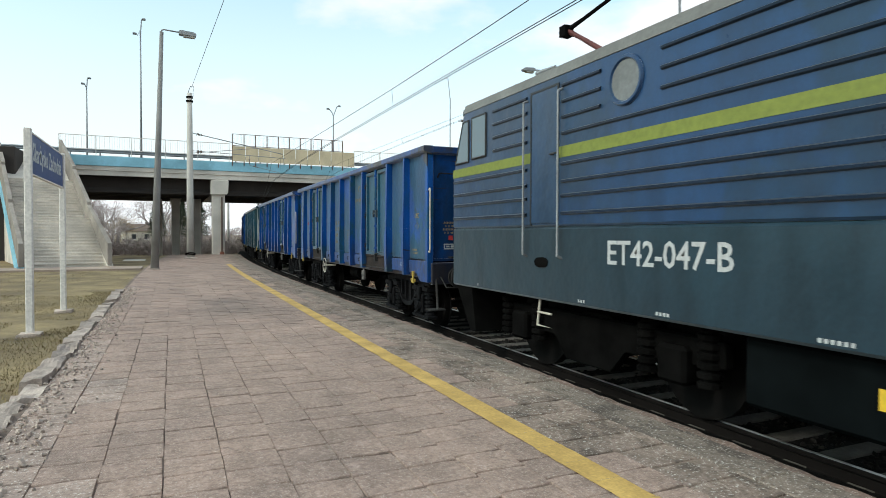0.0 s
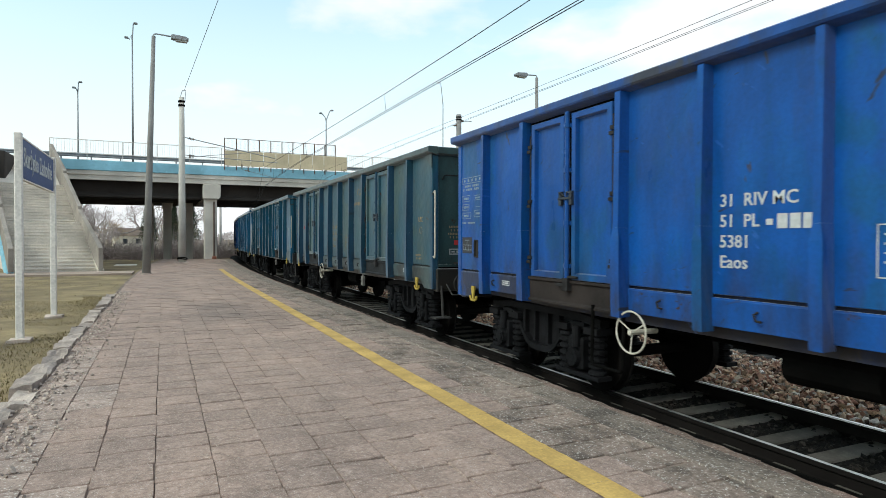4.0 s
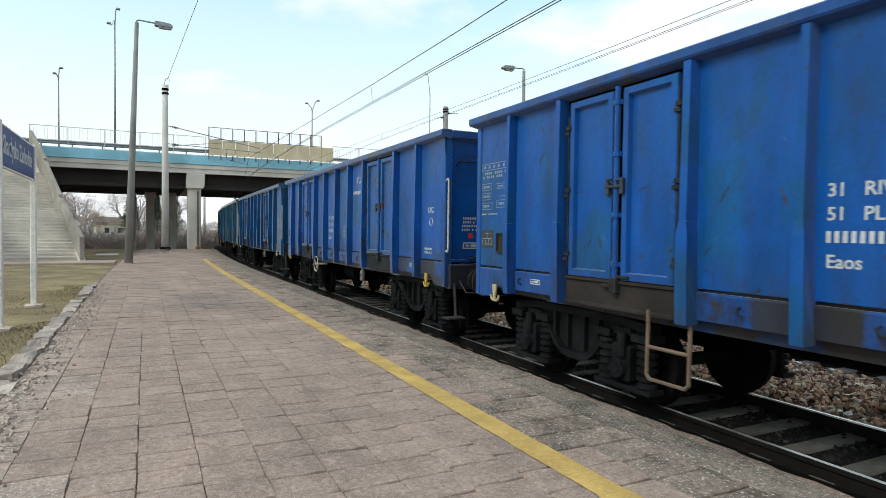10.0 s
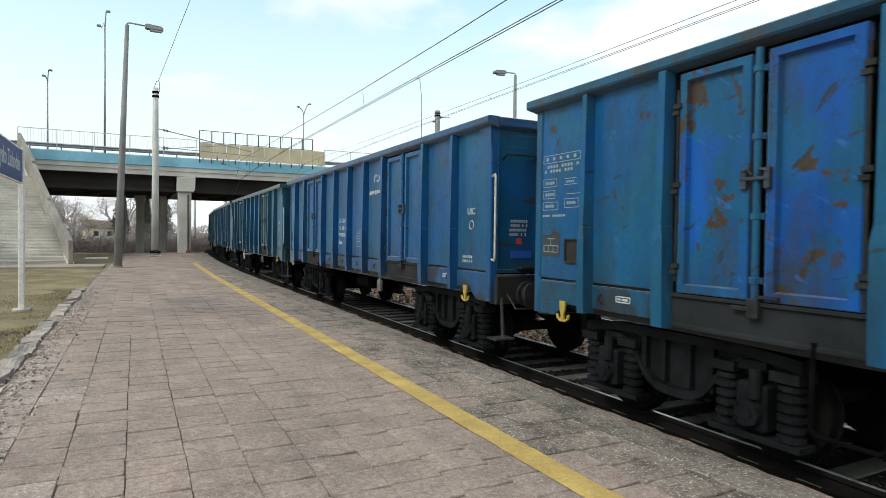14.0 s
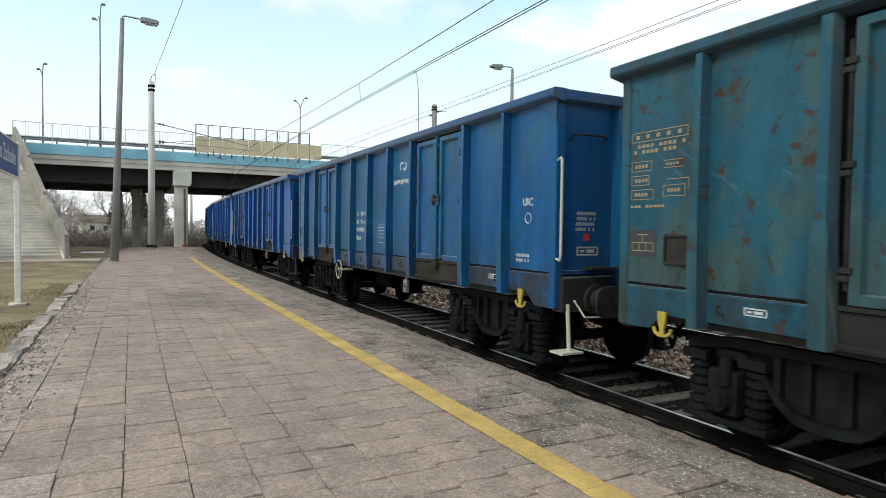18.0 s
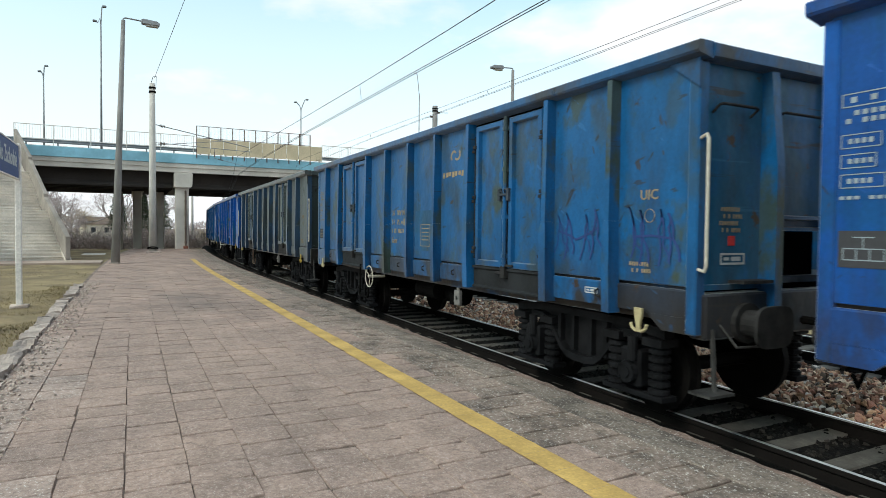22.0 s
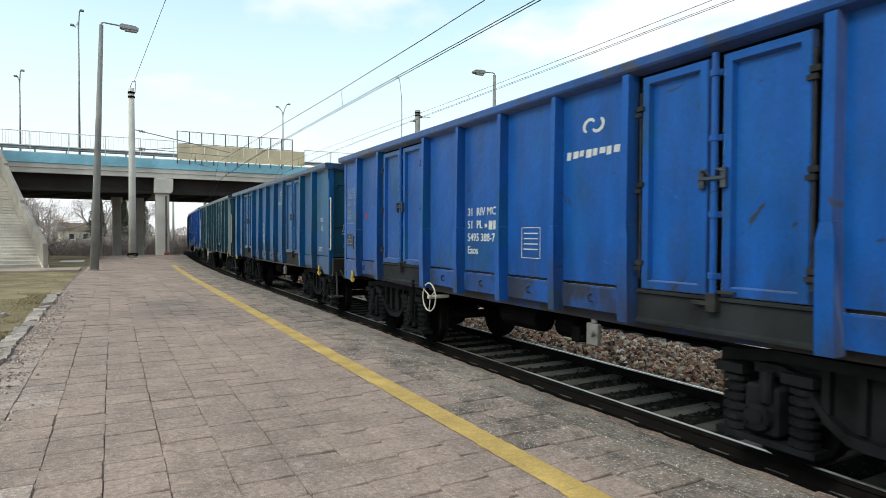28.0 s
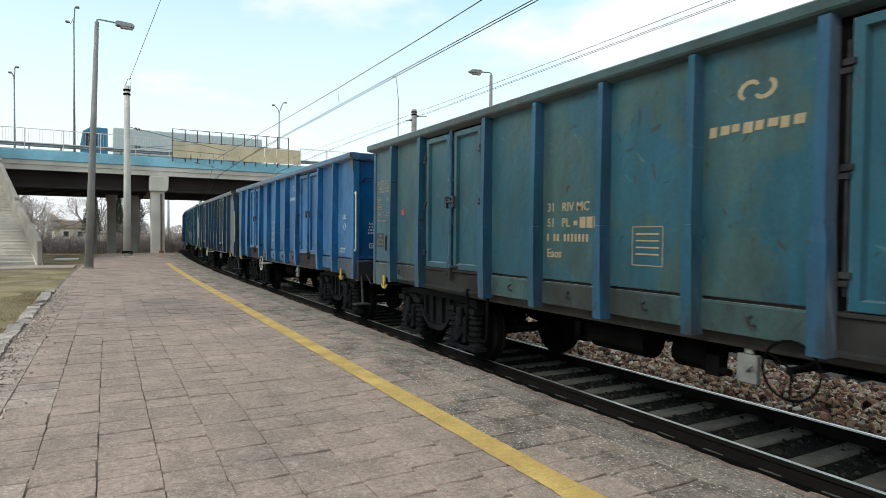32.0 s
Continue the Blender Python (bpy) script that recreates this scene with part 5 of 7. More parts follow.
    kit("foot_step", bm, "foot", ms=BOTH)
    bm = bmesh.new()
    pipe(bm, [(HALF + 0.1, -1.2, 1.12), (HALF + 0.24, -1.15, 0.93), (HALF + 0.27, -0.75, 0.92), (HALF + 0.24, -0.45, 0.92)], 0.013, 6)
    kit("shunter_handle", bm, "foot", ms=near)
    # tow hooks: a tapered tongue and an anchor-shaped foot
    for x in (-5.62, 5.62):
        bm = bmesh.new()
        prism(bm, [(x - 0.052, 1.21), (x + 0.052, 1.21), (x + 0.045, 1.12), (x + 0.022, 1.04), (x + 0.03, 0.99), (x - 0.03, 0.99), (x - 0.022, 1.04), (x - 0.045, 1.12)], -WALL - 0.075, -WALL - 0.05, "y")
        pipe(bm, [(x - 0.105, -WALL - 0.06, 1.055), (x - 0.09, -WALL - 0.06, 1.01), (x - 0.045, -WALL - 0.06, 0.982), (x + 0.045, -WALL - 0.06, 0.982), (x + 0.09, -WALL - 0.06, 1.01), (x + 0.105, -WALL - 0.06, 1.055)], 0.017, 6)
        kit("tow_hook", bm, "hook", ms=near)
    # floor, sills, brake gear
    bm = bmesh.new()
    box(bm, -HALF + 0.055, HALF - 0.055, -WALL + 0.055, WALL - 0.055, 1.46, 1.53)
    kit("floor", bm, "sole")
    bm = bmesh.new()
    for y in (-0.2, 0.2):
        box(bm, -HALF + 0.1, HALF - 0.1, y - 0.06, y + 0.06, 1.05, 1.455)
    for x in (-5.2, -2.1, 0, 2.1, 5.2):
        box(bm, x - 0.06, x + 0.06, -WALL + 0.06, WALL - 0.06, 1.15, 1.455)
    kit("centre_sill", bm, "dark")
    bm = bmesh.new()
    tube(bm, (-0.62, -0.95, 0.86), (0.18, -0.95, 0.86), 0.17, n=14)
    tube(bm, (-0.5, -0.95, 0.98), (-0.5, -0.95, 1.2), 0.04, n=6)
    kit("air_tank", bm, "dark")
    bm = bmesh.new()
    tube(bm, (0.45, -0.85, 0.83), (0.80, -0.85, 0.83), 0.16, n=14)
    tube(bm, (0.80, -0.85, 0.83), (0.86, -0.85, 0.83), 0.18, n=14)
    pipe(bm, [(0.3, -0.3, 0.8), (0.62, -0.80, 0.83)], 0.03, 6)
    box(bm, 0.55, 0.7, -0.9, -0.8, 0.95, 1.2)
    kit("brake_cylinder", bm, "dark")
    bm = bmesh.new()
    pipe(bm, [(-3.0, -0.25, 0.82), (0.3, -0.25, 0.80), (3.0, -0.3, 0.78)], 0.03, 6)
    kit("brake_rod", bm, "dark")
    bm = bmesh.new()
    pipe(bm, [(0.86, -0.9, 0.80), (1.0, -1.1, 0.76), (1.25, -1.2, 0.78)], 0.035, 6)
    box(bm, 1.0, 1.14, -1.2, -1.08, 0.72, 0.9)
    kit("brake_valve", bm, "dark")
    bm = bmesh.new()
    box(bm, 1.42, 1.60, -WALL + 0.1, -WALL + 0.16, 0.76, 1.0)
    box(bm, 1.47, 1.55, -WALL + 0.12, -WALL + 0.15, 1.0, 1.18)
    pipe(bm, [(1.51, -WALL + 0.1, 0.86), (1.60, -WALL + 0.04, 0.93)], 0.014, 5)
    bevel(bm, 0.008)
    kit("brake_changeover", bm, "plate")
    # side ladders
    for x in (-2.42,):
        bm = bmesh.new()
        pipe(bm, [(x - 0.26, -WALL - 0.05, Z_SOLE + 0.02), (x - 0.26, -WALL - 0.06, 0.56), (x - 0.22, -WALL - 0.06, 0.52), (x + 0.22, -WALL - 0.06, 0.52), (x + 0.26, -WALL - 0.06, 0.56), (x + 0.26, -WALL - 0.05, Z_SOLE + 0.02)], 0.021, 6)
        kit("step_frame", bm, "ladder", ms=near)
        for z in (0.84,):
            bm = bmesh.new()
            tube(bm, (x - 0.26, -WALL - 0.06, z), (x + 0.26, -WALL - 0.06, z), 0.02, n=6)
            kit("rung", bm, "rung", ms=near)
    # bogies
    bm = bmesh.new()
    box(bm, -0.16, 0.16, -1.0, 1.0, 0.55, 0.95)
    tube(bm, (0, 0, 0.9), (0, 0, 1.1), 0.25, n=12)
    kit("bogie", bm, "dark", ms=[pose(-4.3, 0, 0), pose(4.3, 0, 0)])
    for sgn in (-1, 1):
        y0, y1 = (-1.06, -0.99) if sgn < 0 else (0.99, 1.06)
        bm = bmesh.new()
        # top chord, sagging bottom chord and struts, before a set-back web
        o = [(-1.30, 0.82), (-1.30, 0.95), (-0.8, 0.99), (0.8, 0.99), (1.30, 0.95), (1.30, 0.82), (0.92, 0.80), (0.66, 0.72), (0.44, 0.50), (0.22, 0.42), (-0.22, 0.42), (-0.44, 0.50), (-0.66, 0.72), (-0.92, 0.80)]
        prism(bm, o, y0, y1, "y")
        yo, yi = (y0 - 0.09, y0) if sgn < 0 else (y1, y1 + 0.09)
        prism(bm, [(-1.32, 0.86), (-1.32, 0.97), (-0.8, 1.02), (0.8, 1.02), (1.32, 0.97), (1.32, 0.86), (0.8, 0.93), (-0.8, 0.93)], yo, yi, "y")
        arc = [(-1.0 + 0.125 * i, 0.86 - 0.44 * math.exp(-((-1.0 + 0.125 * i) / 0.52) ** 4)) for i in range(17)]
        for (xa, za), (xb, zb) in zip(arc, arc[1:]):
            prism(bm, [(xa, za - 0.045), (xb, zb - 0.045), (xb, zb + 0.04), (xa, za + 0.04)], yo, yi, "y")
        for x in (-0.42, -0.16, 0.16, 0.42):
            box(bm, x - 0.03, x + 0.03, yo + 0.02, yi, 0.50, 0.94)
        kit("side_frame", bm, "box", "bogie")
        for ax in (-0.9, 0.9):
            bm = bmesh.new()
            ya, yb = (-1.22, -0.95) if sgn < 0 else (0.95, 1.22)
            box(bm, ax - 0.15, ax + 0.15, ya, yb, 0.30, 0.72)
            yc = ya if sgn < 0 else yb
            bevel(bm, 0.03)
            tube(bm, (ax, yc, 0.46), (ax, yc + 0.05 * sgn, 0.46), 0.135, 0.115, n=14)
            tube(bm, (ax, yc + 0.05 * sgn, 0.46), (ax, yc + 0.062 * sgn, 0.46), 0.06, n=10)
            box(bm, ax - 0.44, ax + 0.44, ya + 0.03, yb - 0.03, 0.215, 0.27)
            for s in (-0.30, 0.30):
                box(bm, ax + s - 0.13, ax + s + 0.13, ya + 0.01, yb - 0.01, 0.775, 0.86)
            tube(bm, (ax + 0.07, yc + 0.02 * sgn, 0.60), (ax + 0.07, yc + 0.02 * sgn, 0.86), 0.055, n=10)
            for s in (-0.09, 0.09):
                for zz in (0.40, 0.53):
                    tube(bm, (ax + s, yc + 0.05 * sgn, zz), (ax + s, yc + 0.066 * sgn, zz), 0.018, n=6)
            ym = (ya + yb) / 2
            if sgn > 0:
                for s in (-0.30, 0.30):
                    coil(bm, ax + s, ym, 0.27, 0.78, 0.115, 6, 8)
            kit("axle_box", bm, "box", "bogie")
            for s in (-0.30, 0.30):
                if sgn < 0:
                    bm = bmesh.new()
                    coil(bm, ax + s, ym, 0.27, 0.78, 0.115, 6, 12)
                    kit("spring", bm, "box", "bogie")
    bm = bmesh.new()
    for y in (-0.75, 0.75):
        s = 1 if y > 0 else -1
        tube(bm, (0, y - 0.065 * s, 0), (0, y + 0.065 * s, 0), 0.46, n=28)
        tube(bm, (0, y - 0.075 * s, 0), (0, y - 0.05 * s, 0), 0.49, n=28)
        tube(bm, (0, y + 0.065 * s, 0), (0, y + 0.072 * s, 0), 0.37, n=24)
        tube(bm, (0, y + 0.065 * s, 0), (0, y + 0.12 * s, 0), 0.14, 0.11, n=14)
        for k in range(3):
            a = 2.094 * k
            tube(bm, (0.27 * math.cos(a), y + 0.07 * s, 0.27 * math.sin(a)), (0.27 * math.cos(a), y + 0.082 * s, 0.27 * math.sin(a)), 0.035, n=8)
    tube(bm, (0, -1.15, 0), (0, 1.15, 0), 0.08, n=10)
    kit("wheelset", bm, "wheel", "bogie", ms=[pose(-0.9, 0, 0.46), pose(0.9, 0, 0.46)])
    # hand brake wheel
    bm = bmesh.new()
    ring(bm, (0, 0, 0), 0.22, 0.011, "y", 24, 6)
    for k in range(3):
        a = 2.094 * k + 0.5
        tube(bm, (0, 0.02, 0), (0.215 * math.cos(a), 0, 0.215 * math.sin(a)), 0.009, n=5)
    tube(bm, (0, -0.02, 0), (0, 0.35, 0), 0.03, n=8)
    kit("brake_wheel", bm, "brakewheel", ms=[pose(-2.0, -WALL - 0.1, 0.98)])


build_kit()


# decals, one mesh each, on the -y side or the +x end
def bars(name, rows, mat, y=0.0, th=0.002):
    """Plain bars: rows of (x0, x1, z0, z1)."""
    bm = bmesh.new()
    for x0, x1, z0, z1 in rows:
        box(bm, x0, x1, -th, 0, z0, z1)
    return mesh_of(name, bm, mat)


def block_rows(n, w, h, pitch, rg, chars=10):
    rows = []
    for k in range(n):
        x = 0.0
        for c in range(int(chars * rg.uniform(0.6, 1))):
            cw = w / chars
            if rg.uniform() > 0.15:
                rows.append((x, x + cw * 0.55, -k * pitch - h, -k * pitch))
            x += cw
    return rows


def frame_rows(w, h, t=0.012):
    return [(0, w, 0, t), (0, w, h - t, h), (0, t, 0, h), (w - t, w, 0, h)]


rg = np.random.default_rng(17)
D_NUM = {k: bars("number_lettering", block_rows(1, 0.78, 0.085, 0.17, rg, 13), k) for k in (M_LETTER, M_OCHRE)}
D_GRID = {k: bars("data_table", frame_rows(0.38, 0.38, 0.009) + [(0.05, 0.33, 0.30 - 0.065 * i, 0.315 - 0.065 * i) for i in range(4)], k) for k in (M_LETTER, M_OCHRE)}
D_LOAD = {}
for k in (M_LETTER, M_OCHRE):
    # lettered head row, limit boxes, a drawn crate and a floor plan
    r = [(0, 0.70, 0.74, 0.748), (0, 0.70, 0.65, 0.658), (0, 0.008, 0.65, 0.748), (0.692, 0.70, 0.65, 0.748)]
    r += [(0.06 + 0.13 * i, 0.10 + 0.13 * i, 0.68, 0.72) for i in range(5)]
    for j in range(2):
        r += [(0.03 + 0.055 * i, 0.065 + 0.055 * i, 0.59 - 0.055 * j, 0.625 - 0.055 * j) for i in range(12 - 2 * j) if (i * 7 + j * 3) % 5]
    for z, w_ in ((0.36, 0.27), (0.22, 0.24), (0.08, 0.30)):
        r += [(a, b, z + c, z + d) for a, b, c, d in frame_rows(w_, 0.10, 0.007)] + [(0.05 + 0.045 * i, 0.08 + 0.045 * i, z + 0.032, z + 0.068) for i in range(4)]
    r += [(0.42, 0.68, 0.10, 0.107), (0.42, 0.427, 0.10, 0.21), (0.673, 0.68, 0.10, 0.21), (0.42, 0.68, 0.203, 0.21), (0.46, 0.72, 0.26, 0.267), (0.713, 0.72, 0.15, 0.267)] + [(0.47 + 0.04 * i, 0.497 + 0.04 * i, 0.14, 0.175) for i in range(4)]
    r += [(0.42, 0.64, 0.37, 0.377), (0.42, 0.64, 0.44, 0.447)] + [(0.45 + 0.04 * i, 0.475 + 0.04 * i, 0.395, 0.42) for i in range(4)] + [(0.0 + 0.05 * i, 0.035 + 0.05 * i, 0.0, 0.025) for i in range(9) if i != 3]
    r += [(0.03, 0.31, -0.43, -0.422), (0.03, 0.31, -0.35, -0.342), (0.03, 0.037, -0.43, -0.342), (0.12, 0.127, -0.43, -0.342), (0.21, 0.217, -0.43, -0.342), (0.303, 0.31, -0.43, -0.342), (0.165, 0.172, -0.342, -0.27), (0.10, 0.24, -0.27, -0.262)]
    D_LOAD[k] = bars("load_table", r, M_FAINT if k is M_LETTER else k)
D_SMALL = {k: bars("small_lettering", block_rows(2, 0.40, 0.04, 0.065, rg, 12), k) for k in (M_LETTER, M_OCHRE)}
D_PLATE = bars("sole_plate", [(0, 0.34, 0, 0.02), (0, 0.34, 0.09, 0.11), (0, 0.02, 0, 0.11), (0.32, 0.34, 0, 0.11), (0.05, 0.12, 0.04, 0.07), (0.15, 0.28, 0.035, 0.075)], M_LETTER)


def logo_mesh(mat):
    """Two hooked curls over a broken bar."""
    bm = bmesh.new()
    for sgn, (cx, cz) in ((1, (0.45, 0.42)), (-1, (0.61, 0.42))):
        pts = []
        for i in range(9):
            a = radians(35 + 27 * i) if sgn > 0 else radians(215 + 27 * i)
            pts.append((math.cos(a), math.sin(a)))
        for i, ((a0, b0), (a1, b1)) in enumerate(zip(pts, pts[1:])):
            f0, f1 = 0.14 - 0.0075 * abs(i - 4), 0.14 - 0.0075 * abs(i - 3)
            v = [bm.verts.new((cx + a * r + 0.25 * b * r, -0.001, cz + b * r * 0.85)) for a, b, r in ((a0, b0, 0.075), (a1, b1, 0.075), (a1, b1, f1), (a0, b0, f0))]
            bm.faces.new(v)
    for i in range(8):
        x = 0.13 * i
        box(bm, x, x + 0.085 + 0.02 * (i % 2), -0.002, 0, 0.015 * (i % 3), 0.11)
    for v in bm.verts:
        v.co.x += 0.12 * (v.co.z - 0.06) if v.co.z < 0.2 else 0
    return mesh_of("company_mark", bm, mat)


D_LOGO = {k: logo_mesh(k) for k in (M_LETTER, M_OCHRE)}
bm = bmesh.new()
box(bm, 0, 0.09, -0.004, 0, 0, 0.09)
D_RED = mesh_of("red_tag", bm, M_RED)
bm = bmesh.new()
box(bm, 0, 0.36, -0.004, 0, 0, 0.11)
D_BLUEP = mesh_of("blue_plate", bm, M_BLUE_PLATE)
bm = bmesh.new()
box(bm, 0, 0.26, -0.005, 0, 0, 0.30)
D_CARD = mesh_of("card", bm, M_PAPER)
bm = bmesh.new()
box(bm, 0, 0.30, -0.03, 0, 0, 0.02)
box(bm, 0, 0.30, -0.03, 0, 0.26, 0.28)
box(bm, 0, 0.02, -0.03, 0, 0.02, 0.26)
box(bm, 0.28, 0.30, -0.03, 0, 0.02, 0.26)
box(bm, 0.02, 0.28, -0.008, 0, 0.02, 0.26)
D_HOLDER = mesh_of("label_holder", bm, M_SOLE)
bm = bmesh.new()
box(bm, 0, 0.34, -0.0015, 0, 0, 0.26)
D_BLACK = mesh_of("dark_field", bm, M_BLACKISH)
bm = bmesh.new()
prism(bm, [(0, 0), (0.2, 0), (0.1, 0.18)], -0.004, 0, "y")
D_TRI = mesh_of("warning_triangle", bm, M_WARN)
bm = bmesh.new()
tube(bm, (0.1, 0, -0.13), (0.1, -0.004, -0.13), 0.11, n=20)
D_DISC = mesh_of("warning_disc", bm, M_ORANGE)
bm = bmesh.new()
ring(bm, (0, 0, 0), 0.065, 0.004, "y", 18, 4)
D_UICR = {M_OCHRE: mesh_of("ring_mark", bm, M_OCHRE)}
bm = bmesh.new()
ring(bm, (0, 0, 0), 0.065, 0.006, "y", 18, 4)
D_UICR[M_LETTER] = mesh_of("ring_mark", bm, M_LETTER)
D_UIC = {k: text_mesh("UIC", 0.14, k) for k in (M_LETTER, M_OCHRE)}


def ribbon(bm, pts, wide, depth):
    """A flat painted stroke through (x, z) points."""
    rows = []
    for k, (x, z) in enumerate(pts):
        a, b = pts[max(0, k - 1)], pts[min(len(pts) - 1, k + 1)]
        d = Vector((b[0] - a[0], 0, b[1] - a[1])).normalized()
        s = d.cross(Vector((0, 1, 0))) * wide
        p = Vector((x, -depth, z))
        rows.append((bm.verts.new(p + s), bm.verts.new(p - s)))
    for (a, b), (c, d) in zip(rows, rows[1:]):
        bm.faces.new((a, b, d, c))


def crown_tag(w, h, mat, wide):
    """A spiky sprayed tag with sweeping lower arcs."""
    strokes = (((0, .45), (.1, .75), (.22, .62), (.3, 1), (.38, .64), (.5, .88), (.56, .58), (.75, .95), (.78, .6), (.95, .72)), ((0, .4), (.2, .5), (.42, .44), (.65, .52), (.9, .48)),
               ((.16, 0), (.22, .22), (.36, .42), (.52, .48), (.7, .4), (.86, .2), (.97, .03)), ((.08, .28), (.2, .2), (.33, .32), (.36, .62)), ((.52, .26), (.6, .6), (.68, .7), (.76, .33)), ((0, .56), (.1, .3), (.2, .34), (.25, .58)))
    bm = bmesh.new()
    for q, st in enumerate(strokes):
        ribbon(bm, [(x * w, z * h) for x, z in st], wide, 0.002 + 0.0012 * q)
    return mesh_of("graffiti", bm, mat)


def scrawl(seed, w, h, n, mat, wide=0.022):
    """Spray-painted strokes: tall spikes crossed by loops."""
    rg = np.random.default_rng(seed)
    bm = bmesh.new()
    for k in range(n):
        x = w * (k + 0.2) / n
        if k % 3 == 2:
            pts = [(w * 0.1 * rg.uniform(0, 1), h * rg.uniform(0.35, 0.6)), (w * 0.5, h * rg.uniform(0.4, 0.55)), (w * rg.uniform(0.8, 1), h * rg.uniform(0.45, 0.75))]
        else:
            pts = [(x + w * rg.uniform(-0.12, 0.05), h * rg.uniform(0, 0.15)), (x + w * rg.uniform(0, 0.08), h * rg.uniform(0.5, 0.7)), (x + w * rg.uniform(-0.05, 0.1), h * rg.uniform(0.85, 1)),
                   (x + w * rg.uniform(0.08, 0.16), h * rg.uniform(0.35, 0.5)), (x + w * rg.uniform(0.15, 0.3), h * rg.uniform(0, 0.2))]
        fine = []
        for i in range(len(pts) - 1):
            for f in (0, 0.34, 0.67):
                a, b = pts[i], pts[i + 1]
                sw = 0.05 * w * math.sin(f * 3.14)
                fine.append((a[0] + (b[0] - a[0]) * f + sw, a[1] + (b[1] - a[1]) * f))
        fine.append(pts[-1])
        ribbon(bm, fine, wide * rg.uniform(0.85, 1.15), 0.002 + 0.0012 * k)
    return mesh_of("graffiti", bm, mat)


BLUE, MID, DEEP = (0.0022, 0.084, 0.34), (0.0032, 0.086, 0.24), (0.003, 0.044, 0.14)
TEAL, TEALB, GREEN = (0.015, 0.088, 0.130), (0.007, 0.100, 0.190), (0.050, 0.098, 0.096)
GREY, BROWN, SKY = (0.052, 0.064, 0.056), (0.066, 0.084, 0.079), (0.018, 0.135, 0.30)
OLIVE, AZURE = (0.055, 0.075, 0.05), (0.0045, 0.108, 0.28)
# base, patch, patch amount, rust, letter colour, end colour
LOOKS = [
    (BLUE, TEAL, 0.75, 0.15, M_OCHRE, DEEP), (BLUE, TEAL, 0.5, 0.2, M_LETTER, TEAL), (TEAL, GREEN, 0.45, 0.55, M_OCHRE, TEAL), (BLUE, MID, 0.3, 0.25, M_LETTER, BLUE),
    (GREEN, TEAL, 0.6, 0.4, M_OCHRE, GREEN), (TEAL, TEALB, 0.5, 0.3, M_LETTER, TEAL), (TEALB, TEAL, 0.35, 0.45, M_LETTER, TEAL), (DEEP, MID, 0.4, 0.15, M_LETTER, DEEP),
    (BLUE, MID, 0.25, 0.1, M_LETTER, MID), (BLUE, MID, 0.4, 0.2, M_LETTER, TEALB), (BLUE, MID, 0.35, 0.55, M_LETTER, BLUE), (MID, DEEP, 0.45, 0.45, M_LETTER, TEALB),
    (TEAL, MID, 0.7, 0.3, M_OCHRE, TEALB), (TEALB, MID, 0.6, 0.6, M_LETTER, TEAL), (MID, TEALB, 0.5, 0.45, M_LETTER, TEALB), (TEAL, MID, 0.5, 0.4, M_LETTER, TEAL),
    (GREEN, TEAL, 0.7, 0.35, M_OCHRE, GREEN), (TEAL, GREEN, 0.6, 0.85, M_OCHRE, GREEN), (MID, TEALB, 0.45, 0.1, M_LETTER, MID), (BLUE, TEALB, 0.35, 0.85, M_OCHRE, TEALB),
    (BLUE, MID, 0.35, 0.15, M_LETTER, MID), (BLUE, MID, 0.3, 0.2, M_LETTER, GREEN), (AZURE, OLIVE, 0.22, 0.5, M_OCHRE, TEALB), (BROWN, GREY, 0.55, 0.35, M_OCHRE, GREY),
    (BLUE, TEALB, 0.55, 0.3, M_OCHRE, MID), (MID, TEALB, 0.5, 0.25, M_LETTER, MID), (BLUE, MID, 0.4, 0.2, M_LETTER, MID), (TEAL, GREEN, 0.4, 0.35, M_OCHRE, TEAL),
    (BLUE, MID, 0.25, 0.1, M_LETTER, MID), (MID, TEALB, 0.35, 0.2, M_LETTER, TEAL), (TEAL, BROWN, 0.5, 0.45, M_OCHRE, GREY), (BLUE, MID, 0.3, 0.15, M_LETTER, MID),
    (GREEN, TEAL, 0.6, 0.35, M_OCHRE, BROWN), (SKY, MID, 0.5, 0.2, M_LETTER, MID), (GREY, BROWN, 0.5, 0.3, M_OCHRE, GREY), (TEAL, GREEN, 0.5, 0.3, M_OCHRE, TEAL),
    (MID, BLUE, 0.4, 0.2, M_LETTER, MID), (GREY, TEAL, 0.5, 0.3, M_OCHRE, GREY), (BLUE, MID, 0.4, 0.2, M_LETTER, MID), (TEAL, MID, 0.5, 0.3, M_LETTER, TEAL),
    (BROWN, GREY, 0.5, 0.3, M_OCHRE, GREY)]
WORDS = {BLUE: "bright blue", MID: "mid blue", DEEP: "deep blue", TEAL: "teal", TEALB: "teal blue", GREEN: "grey-green", GREY: "dark grey-green", BROWN: "brownish grey", SKY: "light blue", AZURE: "azure blue"}
